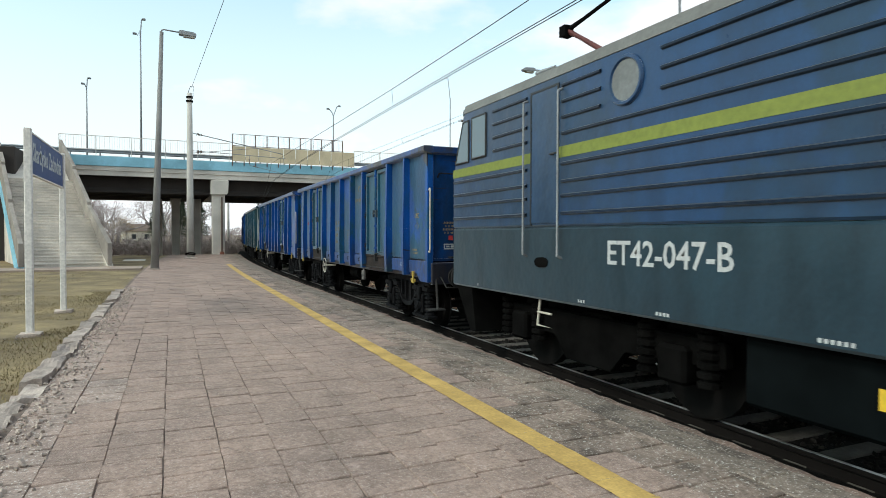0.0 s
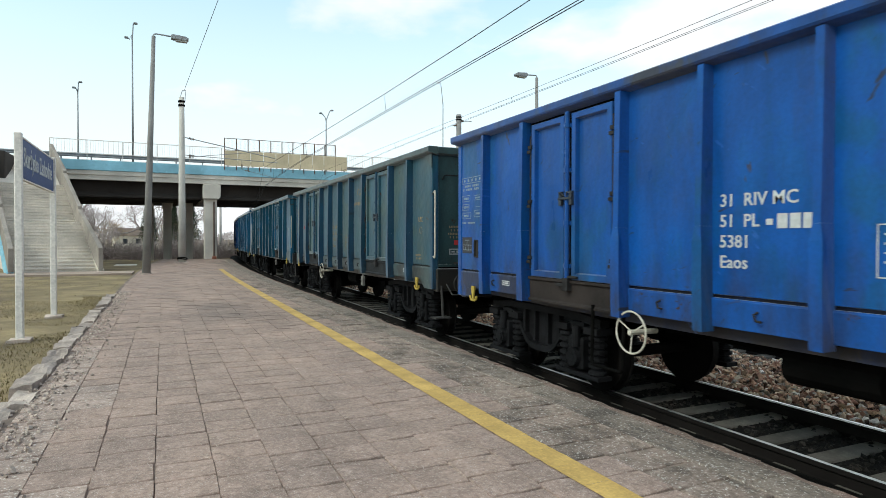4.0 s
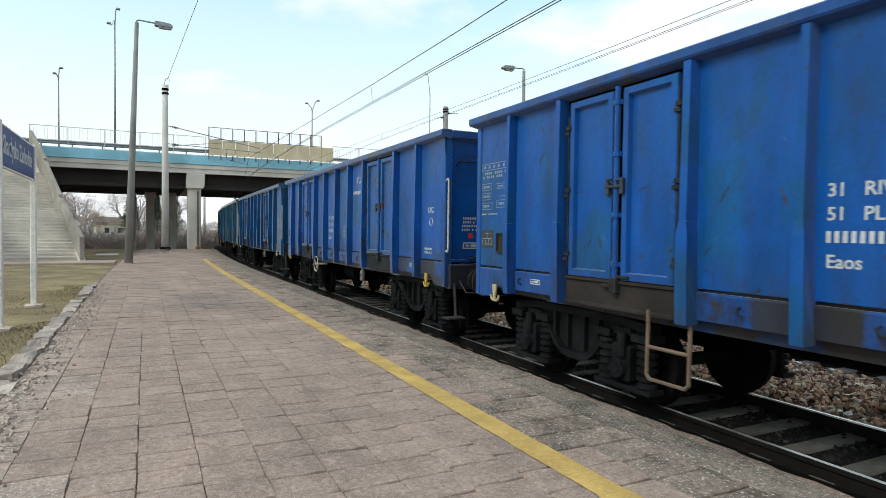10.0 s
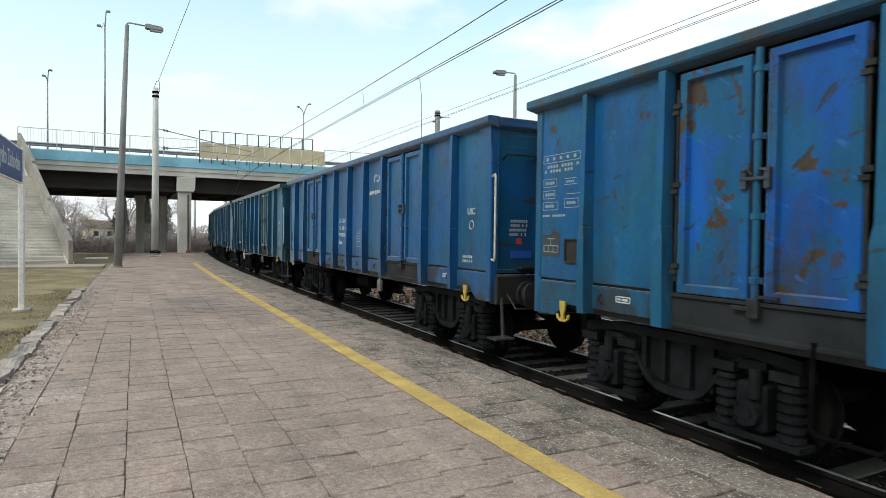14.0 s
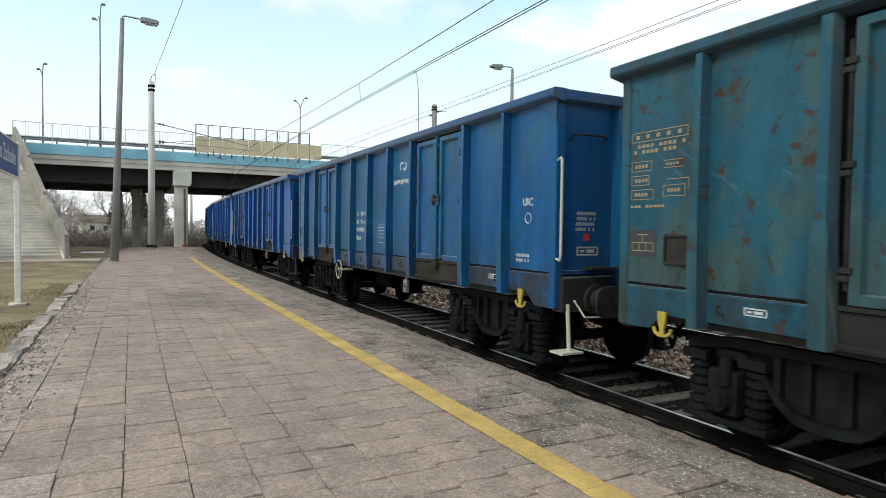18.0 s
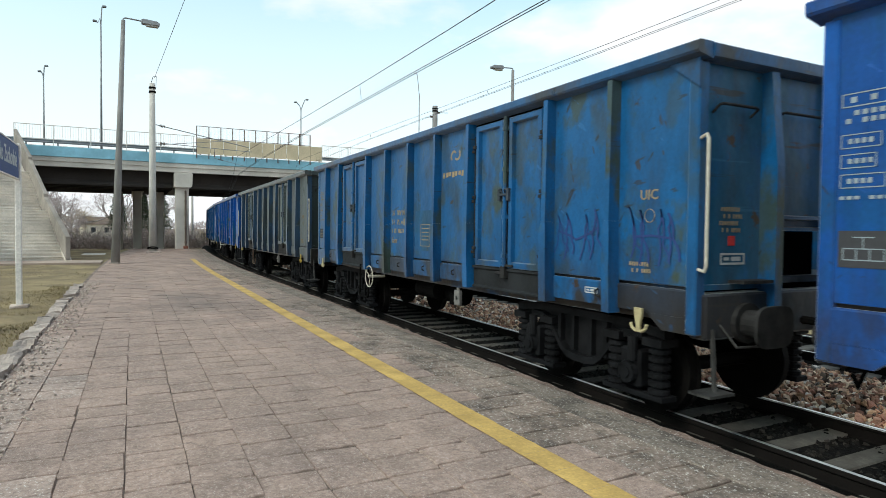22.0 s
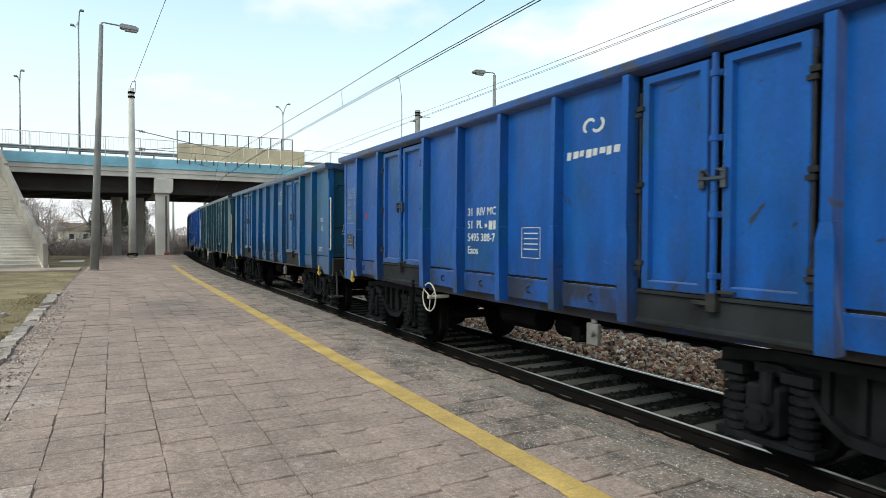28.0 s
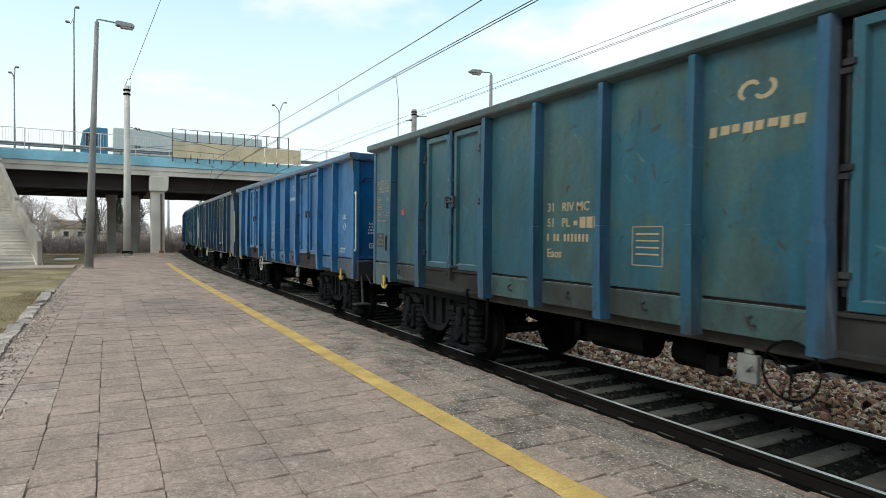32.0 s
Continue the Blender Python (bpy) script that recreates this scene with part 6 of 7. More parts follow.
NUMBERS = {1: ("31   RIV MC", "51   PL", "5495 777-4", "Eaos"), 2: ("31   RIV MC", "51   PL", "5490 822-6", "Eaos"), 3: ("31   RIV MC", "51   PL", "5350 403-4", "Eaos"), 6: ("31   RIV MC", "51   PL", "5499 18", "Eaos"), 7: ("31   RIV MC", "51   PL", "5346 472-4", "Eaos"), 29: ("31  RIV MC", "51  PL", "5495 388-7", "Eaos"),
           30: ("82   -", "51   PL", "5349 150", "Eaos"), 21: ("31   RIV MC", "51   PL", "5355 886-3", "Eaos"), 32: ("31  RIV MC", "51  PL", "5388 735-6", "Eaos"), 25: ("31  RIV MC", "51  PL", "5381 460-5", "Eaos"), 4: ("31  RIV MC", "51  PL", "5381", "Eaos"), 8: ("31  RIV", "51  PL", "5336", "Eaos")}
BAR2 = {k: bars("owner_bar", [(0, 0.06, 0.0, 0.05), (0.10, 0.19, -0.03, 0.09), (0.21, 0.30, -0.03, 0.09), (0.32, 0.41, -0.03, 0.09), (0.43, 0.52, -0.03, 0.09)], k) for k in (M_LETTER, M_OCHRE)}
RED_LAD = plain("rusty_ladder_steel", (0.15, 0.10, 0.07), 0.85, scale=3, fine=30)
# axle boxes and springs, also darkened in colour for the shade under wagons
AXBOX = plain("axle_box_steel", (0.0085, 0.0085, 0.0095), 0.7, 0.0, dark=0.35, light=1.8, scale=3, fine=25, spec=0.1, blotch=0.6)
LATCH_M = plain("worn_latch_steel", (0.045, 0.055, 0.07), 0.5, 0.3, dark=0.5, light=1.4, scale=6, fine=40)
GRIME_M = plain("grimy_hinge_steel", (0.018, 0.017, 0.017), 0.75, dark=0.4, light=1.9, scale=6, fine=40, spec=0.2)
FOOT_M = plain("worn_step_steel", (0.045, 0.043, 0.041), 0.6, 0.2, dark=0.4, light=1.5, scale=5, fine=40)
PLATE_M = plain("brake_plate", (0.20, 0.19, 0.18), 0.7, dark=0.4, scale=4, fine=30)
SILLS = [plain("rusty_sill_paint", c, 0.8, dark=0.45, light=1.5, scale=2.2, fine=24, bmp=0.4, blotch=0.6, spec=0.25) for c in ((0.017, 0.0155, 0.015), (0.024, 0.018, 0.016), (0.0135, 0.015, 0.017))]
RUNGS = (3, 6, 7, 10, 12, 17, 20)          # wagons with a side ladder and no brake wheel
WHEEL_AT = {8: -1.25, 26: 1.75, 32: 0.9, 33: 2.0}
# fresh paint on old, each inside one panel: x0, x1, z0, z1, colour
PATCHES = {1: [(-2.05, -1.12, 1.6, 2.9, TEALB)], 2: [(0.1, 0.95, 1.6, 2.2, BLUE)], 3: [(4.15, 5.1, 1.6, 2.1, GREEN)], 4: [(1.15, 2.0, 1.56, 2.0, DEEP)], 5: [(1.12, 2.05, 1.62, 2.5, TEAL)],
           6: [(-2.05, -1.12, 1.6, 2.45, MID), (4.2, 5.1, 1.7, 2.3, BLUE)], 11: [(5.28, 6.1, 1.58, 2.6, BLUE), (4.2, 5.1, 1.58, 2.5, MID)],
           12: [(-6.1, -5.3, 1.58, 2.1, TEAL)], 13: [(5.3, 6.1, 1.6, 2.4, BLUE)], 14: [(-2.05, -1.12, 1.6, 2.3, BLUE), (0.1, 0.98, 2.3, 3.1, BLUE)], 16: [(1.15, 2.0, 1.6, 2.4, BLUE)],
           18: [(4.2, 4.75, 1.6, 2.5, BLUE), (5.35, 6.0, 1.56, 1.85, BLUE)], 20: [(-5.1, -4.2, 1.6, 2.3, TEAL)], 23: [(0.1, 0.98, 1.6, 2.3, TEAL)], 24: [(1.12, 2.05, 1.6, 2.3, MID)],
           28: [(4.2, 5.1, 1.6, 2.4, TEALB)], 31: [(4.2, 5.1, 1.6, 2.3, TEAL)], 33: [(4.2, 5.1, 1.6, 2.4, GREEN)], 35: [(1.12, 2.05, 1.6, 2.5, MID)]}
# doors painted apart from their wagon: base, patch, patch amount, rust
DOORS = {1: (TEAL, TEALB, 0.5, 0.15), 2: (TEAL, TEALB, 0.4, 0.2), 11: (BLUE, MID, 0.4, 0.95), 13: (TEAL, GREEN, 0.5, 0.3), 14: (BLUE, TEALB, 0.5, 0.9), 16: (TEAL, GREEN, 0.5, 0.4), 27: (TEAL, GREEN, 0.4, 0.3)}
WAGONS, WHEELS = [], []


def open_wagon(k, look_):
    base, patch, amt, rust, ink, endc = look_
    t = thing("open_wagon", "%s open-top freight wagon with ribbed sides%s, soiled underframe" % (WORDS[base], ", rust-spotted" if rust > 0.4 else ""), "wagon", group="train wagons")
    seed = 3.1 * k + 1
    mats = {
        "paint": paint("wagon_paint", base, patch, amt, rust, seed, drip=0.85 if k == 3 else 0.0),
        "paint2": paint("wagon_end_paint", endc, base, 0.35, rust, seed + 5),
        "rib": paint("wagon_rib_paint", tuple(0.5 * c + 0.42 * d for c, d in zip(base, MID)) if base in (GREY, BROWN, GREEN) else base, patch, 0.35, rust * 0.6, seed + 2),
        "rail": paint("wagon_rail_paint", tuple(0.75 * c + 0.012 for c in base), (0.06, 0.056, 0.05), 0.3, rust * 0.7, seed + 4),
        "door": paint("wagon_door_paint", *DOORS[k], seed + 12) if k in DOORS else None,
        "skirt": paint("wagon_skirt_paint", tuple(0.9 * c + 0.003 for c in base), (0.030, 0.026, 0.023), 0.25 + 0.1 * (k % 4), 0.5, seed + 7, chips=0.6),
        "sole": paint("wagon_sole_paint", tuple(0.4 * c + 0.006 for c in base), (0.021, 0.0165, 0.0135), 0.8, 0.6, seed + 6),
        "sill": SILLS[k % 3], "latch": LATCH_M, "grime": GRIME_M, "foot": M_WHITE_RAIL if k in (19, 33) else FOOT_M, "buffer": GRIME_M,
        "endgrip": M_WHITE_RAIL if k in (3, 10, 32) else GRIME_M,
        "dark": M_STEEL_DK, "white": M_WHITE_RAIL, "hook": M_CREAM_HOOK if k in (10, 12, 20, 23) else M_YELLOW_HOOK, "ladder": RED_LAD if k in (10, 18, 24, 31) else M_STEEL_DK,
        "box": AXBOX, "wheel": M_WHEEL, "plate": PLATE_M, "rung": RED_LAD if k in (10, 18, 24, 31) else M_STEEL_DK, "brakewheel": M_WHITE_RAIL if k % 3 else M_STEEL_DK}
    mats["door"] = mats["door"] or mats["paint"]
    parents, bogies = {}, []
    for name, me, key, par, ms, tag in KIT:
        if (name == "brake_wheel" and (k in RUNGS or k in (13, 14))) or (name == "rung" and k not in RUNGS):
            continue
        if name == "brake_wheel" and k in WHEEL_AT:
            ms = [pose(WHEEL_AT[k], -WALL - 0.1, 0.98)]
        for m in ms:
            for ow in (bogies if par == "bogie" else [None]):
                ob = new(name, me)
                ob.material_slots[0].link = "OBJECT"
                ob.material_slots[0].material = mats[key]
                ob.parent = ow if par == "bogie" else (parents[par] if par else t)
                ob.matrix_basis = m
                if par and par != "bogie":
                    ob.matrix_basis = Matrix.Identity(4)
                if name == "bogie":
                    bogies.append(ob)
                if name == "wheelset":
                    WHEELS.append((k, ob, m.translation.x))
                if m == ms[0]:
                    parents[name] = ob
    y = -WALL - 0.003

    def stick(me, x, z, dy=0.0):
        ob = part(me.name, me, None, t, m=pose(x, y + dy, z))
        if ob.name.startswith(("load_table", "data_table", "small_lettering")):
            tagged(ob, kind="stuff")

    def stick_end(me, yy, z, dx=0.0):
        part(me.name, me, None, t, m=pose(HALF + 0.004 + dx, yy, z, 0, 0, 90))

    # letters along the side run from the rear towards the front
    if k in NUMBERS:
        for i, w in enumerate(NUMBERS[k]):
            part("number_lettering", text_mesh(w, 0.155, ink), None, t, m=pose(-0.98, y, 2.24 - 0.18 * i, 90))
        stick(BAR2[ink], -0.52, 2.07)
    else:
        for i, w in enumerate(("31   RIV MC", "51   PL", "", "Eaos")):
            if w:
                part("number_lettering", text_mesh(w, 0.14, ink), None, t, m=pose(-0.98, y, 2.24 - 0.175 * i, 90))
        stick(D_NUM[ink], -0.98, 1.985)
        stick(BAR2[ink], -0.52, 2.08)
    stick(D_GRID[ink], 0.34, 1.68)
    mark = part("company_mark", D_LOGO[ink], None, t, m=pose(1.20, y, 2.80 if k % 2 else 2.86) @ Matrix.Scale(0.8, 4))
    tagged(mark, kind="stuff")
    stick(D_LOAD[ink], -6.12, 2.2)
    stick(D_BLACK, -6.12, 1.72, 0.001)
    stick(D_HOLDER, -5.66, 1.66)
    part("union_mark", D_UIC[ink], None, t, m=pose(5.55, y, 2.28, 90))
    stick(D_UICR[ink], 5.68, 2.12)
    stick(D_SMALL[ink], 5.42, 1.66)
    part("sole_plate", D_PLATE, None, t, m=pose(4.75 if k % 2 else -4.8, y - 0.0115, Z_SOLE + 0.1) @ Matrix.Scale(0.62, 4))
    if k in (14, 26):
        stick(D_CARD, 4.55, 1.68)
    if k % 4 == 1 and k != 17:
        stick(D_RED, -5.0, 2.3)
    stick_end(D_SMALL[ink], -1.1, 2.2)
    stick_end(D_SMALL[ink], -1.12, 2.07)
    stick_end(D_RED, -1.0, 1.84)
    if k % 3 == 0:
        stick_end(D_BLUEP, -1.1, 1.64)
    else:
        stick_end(D_PLATE, -1.1, 1.66)
    if k in (3, 10, 12, 13, 18, 31):
        for z in (2.9, 2.66):
            stick_end(D_TRI, -0.86, z - 0.1)
        stick_end(D_DISC, -0.86, 2.56)
    for x0, x1, z0, z1, col in PATCHES.get(k, ()):
        bm = bmesh.new()
        box(bm, x0, x1, -WALL - 0.0025, -WALL - 0.0005, z0, z1)
        part("touched_up_patch", bm, paint("touch_up_paint", tuple(0.6 * c + 0.4 * d for c, d in zip(col, base)), base, 0.35, rust * 0.5, seed + 8), t)
    if k == 2:
        word = text_mesh("Shine", 0.46, M_LETTER)
        slant_m = Matrix.Diagonal((0.70, 1.25, 1, 1))
        slant_m[0][1] = 0.2
        word.transform(slant_m)
        part("graffiti", word, None, t, "white spray-painted word", m=pose(-2.08, y, 1.64, 90))
    if k == 17:
        stick(crown_tag(0.92, 0.85, M_PINK, 0.02), -5.12, 1.7)
        stick(scrawl(9, 0.9, 0.5, 5, M_PINK, 0.018), -2.05, 1.65)
    if k == 23:
        stick(scrawl(12, 0.75, 0.6, 5, M_SIGN, 0.011), 4.2, 1.62)
        stick(scrawl(13, 0.6, 0.6, 5, M_SIGN, 0.011), 5.4, 1.62)
    return t


for k, lk in enumerate(LOOKS[:40], 1):
    WAGONS.append((k, open_wagon(k, lk)))


# ---- locomotive ----
def locomotive():
    t = thing("locomotive", "dark blue electric freight locomotive with a yellow-green stripe", "locomotive")
    upper = paint("loco_upper_paint", (0.009, 0.047, 0.105), (0.009, 0.057, 0.155), 0.5, 0.0, 2.0, spec=0.5, chips=0.0)
    lower = paint("loco_lower_paint", (0.014, 0.040, 0.058), (0.015, 0.046, 0.066), 0.4, 0.0, 5.0, spec=0.45, chips=0.0)
    # ribs get a much darker blue than the body sides
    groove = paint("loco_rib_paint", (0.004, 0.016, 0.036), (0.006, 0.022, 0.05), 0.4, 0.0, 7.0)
    # case colour set near black to carry the shade below the body
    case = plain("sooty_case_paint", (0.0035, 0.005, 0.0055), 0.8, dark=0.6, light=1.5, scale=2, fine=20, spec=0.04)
    green = flat_mat("yellow_green_stripe", (0.19, 0.225, 0.035))
    grey = plain("loco_grey_roof", (0.19, 0.19, 0.18), 0.7, scale=1.2, fine=20)
    red = plain("red_pantograph_paint", (0.14, 0.045, 0.04), 0.7, scale=3, fine=20)
    glass = bpy.data.materials.new("cab_glass")
    glass.use_nodes = True
    gb = glass.node_tree.nodes["Principled BSDF"]
    gb.inputs["Base Color"].default_value = (0.10, 0.15, 0.18, 1)
    gb.inputs["Roughness"].default_value = 0.06
    gb.inputs["Metallic"].default_value = 0.0
    rub = flat_mat("black_rubber", (0.02, 0.02, 0.02), 0.5)
    w, h0, h1, L2 = 1.47, 1.08, 3.98, 7.5

    # seen end at -x; side walls in bands
    def slant(z):
        return 0.0 if z < 2.95 else (z - 2.95) * 0.42

    bm = bmesh.new()
    box(bm, -L2, L2, -w, w, h0, 2.05)
    bevel(bm, 0.03)
    part("lower_body", bm, lower, t)
    bm = bmesh.new()
    prism(bm, [(-L2, 2.055), (L2, 2.055), (L2, h1), (-L2 + slant(h1), h1), (-L2, 2.95)], -w, w, "y")
    bevel(bm, 0.025)
    part("upper_body", bm, upper, t)
    bm = bmesh.new()
    prism(bm, [(-w - 0.01, h1 - 0.02), (w + 0.01, h1 - 0.02), (w - 0.03, h1 + 0.12), (w - 0.45, h1 + 0.24), (-w + 0.45, h1 + 0.24), (-w + 0.03, h1 + 0.12)], -L2 + 0.42, L2 - 0.02, "x")
    part("roof", bm, grey, t)
    for s in (-1, 1):
        ya, yb = (-w - 0.004, -w + 0.0) if s < 0 else (w, w + 0.004)
        bm = bmesh.new()
        box(bm, -L2 + 0.01, L2 - 0.01, ya, yb, 2.92, 3.06)
        part("stripe", bm, green, t)
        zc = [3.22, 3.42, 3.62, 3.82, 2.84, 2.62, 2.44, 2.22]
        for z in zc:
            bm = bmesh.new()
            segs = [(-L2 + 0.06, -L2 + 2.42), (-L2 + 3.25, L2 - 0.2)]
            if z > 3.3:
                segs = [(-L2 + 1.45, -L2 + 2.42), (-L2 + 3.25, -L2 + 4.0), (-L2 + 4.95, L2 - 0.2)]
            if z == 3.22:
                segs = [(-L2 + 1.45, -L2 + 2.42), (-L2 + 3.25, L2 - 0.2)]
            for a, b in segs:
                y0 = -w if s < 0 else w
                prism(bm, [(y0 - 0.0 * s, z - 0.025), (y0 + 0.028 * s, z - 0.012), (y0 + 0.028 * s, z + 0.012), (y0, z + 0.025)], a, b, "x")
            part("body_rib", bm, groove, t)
        # door, windows, porthole
        x0, x1 = -L2 + 2.55, -L2 + 3.15
        yy = -w - 0.012 if s < 0 else w
        bm = bmesh.new()
        box(bm, x0, x1, yy, yy + 0.012, 2.10, 3.84)
        bevel(bm, 0.004)
        d = part("door", bm, upper, t)
        bm = bmesh.new()
        for a, b, c, e in ((x0 - 0.03, x0, 2.07, 3.87), (x1, x1 + 0.03, 2.07, 3.87), (x0, x1, 3.84, 3.87)):
            box(bm, a, b, yy - 0.004, yy + 0.016, c, e)
        part("door_seal", bm, rub, d, "black rubber door seal")
        bm = bmesh.new()
        pipe(bm, [(x1 - 0.08, yy, 2.98), (x1 - 0.08, yy + 0.05 * s, 2.98), (x1 + 0.06, yy + 0.05 * s, 2.98)], 0.015, 6)
        part("door_handle", bm, rub, d)
        for xx in (x0 - 0.12, x1 + 0.1):
            bm = bmesh.new()
            y0 = (-w if s < 0 else w) + 0.07 * s
            pipe(bm, [(xx, y0 - 0.07 * s, 3.78), (xx, y0, 3.75), (xx, y0, 1.68), (xx, y0 - 0.07 * s, 1.65)], 0.018, 6)
            part("handrail", bm, M_GREY_METAL, t)
        for o, nm in (([(-L2 + 0.13, 3.15), (-L2 + 0.62, 3.15), (-L2 + 0.62, 3.82), (-L2 + 0.42, 3.82)], "cab_window"), ([(-L2 + 0.74, 3.18), (-L2 + 1.22, 3.18), (-L2 + 1.22, 3.84), (-L2 + 0.74, 3.84)], "cab_window")):
            bm = bmesh.new()
            prism(bm, [(a, b) for a, b in o], yy - 0.002, yy + 0.012, "y")
            wn = part(nm, bm, glass, t)
            bm = bmesh.new()
            for (a, b), (c, e) in zip(o, o[1:] + o[:1]):
                y0 = (-w if s < 0 else w) + 0.008 * s
                tube(bm, (a, y0, b), (c, y0, e), 0.018, n=5)
            part("window_seal", bm, rub, wn, "black rubber seal")
        bm = bmesh.new()
        y0 = -w if s < 0 else w
        tube(bm, (-L2 + 4.42, y0, 3.62), (-L2 + 4.42, y0 + 0.012 * s, 3.62), 0.235, n=28)
        ph = part("porthole", bm, plain("porthole_plate", (0.20, 0.21, 0.21), 0.6, scale=2, fine=20), t, "pale grey blanked porthole")
        bm = bmesh.new()
        ring(bm, (-L2 + 4.42, y0 + 0.012 * s, 3.62), 0.25, 0.028, "y", 28, 6)
        part("porthole_rim", bm, upper, ph)
        # skirt details
        # flat black oval on the skirt, standing for the shaded step hole
        bm = bmesh.new()
        prism(bm, [(-L2 + 2.79 + 0.13 * math.cos(0.5236 * i) + (0.03 if i % 12 < 4 or i > 9 else -0.03), 1.58 + 0.07 * math.sin(0.5236 * i)) for i in range(12)], yy, yy + 0.012, "y")
        part("step_recess", bm, M_STEEL_DK, t)
        bm = bmesh.new()
        pipe(bm, [(-L2 + 2.62, y0 - 0.1 * s, 1.08), (-L2 + 2.62, y0 - 0.06 * s, 0.72), (-L2 + 2.95, y0 - 0.06 * s, 0.72), (-L2 + 2.95, y0 - 0.1 * s, 1.08)], 0.02, 6)
        pipe(bm, [(-L2 + 2.62, y0 - 0.06 * s, 0.9), (-L2 + 2.95, y0 - 0.06 * s, 0.9)], 0.016, 6)
        part("step_frame", bm, M_WHITE_RAIL, t)
    tx = text_mesh("ET42-047-B", 0.37, M_LETTER, "LEFT")
    part("lettering", tx, None, t, "white stencilled lettering", m=pose(-L2 + 4.12, -w - 0.003, 1.62, 90) @ Matrix.Diagonal((0.965, 1.02, 1, 1)))
    for x, n in ((-L2 + 0.95, 1), (-L2 + 3.6, 3), (-L2 + 4.9, 4), (-L2 + 6.6, 6)):
        part("small_lettering", bars("small_lettering", [(0.05 * i, 0.05 * i + 0.03, 0, 0.035) for i in range(n)], M_LETTER), None, t, m=pose(x, -w - 0.003, 1.13))
    # front with windscreens
    bm = bmesh.new()
    for a in (-1.2, 0.1):
        v = [bm.verts.new(p) for p in ((-L2 + 0.04, a, 3.1), (-L2 + 0.04, a + 1.1, 3.1), (-L2 + 0.37, a + 1.1, 3.85), (-L2 + 0.37, a, 3.85))]
        bm.faces.new(v)
    bmesh.ops.translate(bm, verts=bm.verts, vec=(-0.025, 0, 0))
    part("windscreen", bm, glass, t)
    bm = bmesh.new()
    prism(bm, [(-L2 + 0.02, 1.08), (-L2 + 0.6, 1.08), (-L2 + 0.75, 0.35), (-L2 + 0.55, 0.35)], -1.4, 1.4, "y")
    part("snow_plough", bm, M_STEEL_DK, t)
    for y in (-0.87, 0.87):
        bm = bmesh.new()
        tube(bm, (-L2, y, 1.12), (-L2 - 0.3, y, 1.12), 0.13, n=12)
        tube(bm, (-L2 - 0.3, y, 1.12), (-L2 - 0.34, y, 1.12), 0.23, n=16)
        part("buffer", bm, M_STEEL_DK, t)
    # roof gear: pantograph folded back, whistle, vents
    bm = bmesh.new()
    x0 = -L2 + 2.75
    for y in (-0.55, 0.55):
        pipe(bm, [(x0 + 0.1, y, h1 + 0.42), (x0 + 2.9, y, h1 + 0.42)], 0.045, 6)
    for x in (x0 + 0.2, x0 + 1.5, x0 + 2.8):
        box(bm, x - 0.05, x + 0.05, -0.6, 0.6, h1 + 0.38, h1 + 0.46)
    panto = part("pantograph_frame", bm, red, t, "red painted pantograph frame")
    bm = bmesh.new()
    tube(bm, (x0 + 0.1, -0.3, h1 + 0.42), (x0 - 0.85, -0.45, h1 + 1.08), 0.045, 0.03, 8)
    tube(bm, (x0 + 0.1, -0.1, h1 + 0.42), (x0 - 0.85, -0.45, h1 + 1.04), 0.02, 0.02, 6)
    part("lower_arm", bm, red, panto)
    bm = bmesh.new()
    box(bm, x0 - 0.95, x0 - 0.80, -0.53, -0.37, h1 + 0.98, h1 + 1.14)
    tube(bm, (x0 - 0.85, -0.45, h1 + 1.06), (x0 + 0.9, 0.0, h1 + 1.66), 0.03, 0.022, 6)
    tube(bm, (x0 - 0.85, -0.45, h1 + 1.10), (x0 + 0.9, 0.12, h1 + 1.66), 0.014, 0.012, 5)
    pipe(bm, [(x0 + 0.9, -0.95, h1 + 1.60), (x0 + 0.9, -0.7, h1 + 1.70), (x0 + 0.9, 0.7, h1 + 1.70), (x0 + 0.9, 0.95, h1 + 1.60)], 0.03, 6)
    part("upper_arm", bm, M_STEEL_DK, panto)
    bm = bmesh.new()
    for x in (3.5, 5.7):
        for y in (-0.6, 0.6):
            for z in range(4):
                tube(bm, (-L2 + x, y, h1 + 0.12 + 0.075 * z), (-L2 + x, y, h1 + 0.16 + 0.075 * z), 0.08, n=10)
    part("roof_insulator", bm, M_ROOF, t, "brown ribbed insulators")
    bm = bmesh.new()
    tube(bm, (-L2 + 2.2, -1.0, h1 + 0.1), (-L2 + 2.2, -1.0, h1 + 0.34), 0.02, n=6)
    tube(bm, (-L2 + 1.95, -1.0, h1 + 0.34), (-L2 + 2.4, -1.0, h1 + 0.34), 0.05, 0.02, n=8)
    part("roof_whistle", bm, M_GREY_METAL, t)
    bm = bmesh.new()
    tube(bm, (-L2 + 1.5, -1.05, h1 + 0.1), (-L2 + 1.5, -1.05, h1 + 0.28), 0.07, n=8)
    part("roof_vent", bm, M_GREY_METAL, t)
    bm = bmesh.new()
    tube(bm, (-L2 + 4.6, -0.9, h1 + 0.1), (-L2 + 4.6, -0.9, h1 + 1.3), 0.015, n=5)
    part("aerial", bm, M_GREY_METAL, t)
    # bogies
    for bx in (-4.1, 4.1):
        bm = bmesh.new()
        box(bm, -0.3, 0.3, -1.05, 1.05, 0.5, 0.95)
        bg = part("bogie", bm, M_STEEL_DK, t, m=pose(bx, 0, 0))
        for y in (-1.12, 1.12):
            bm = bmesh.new()
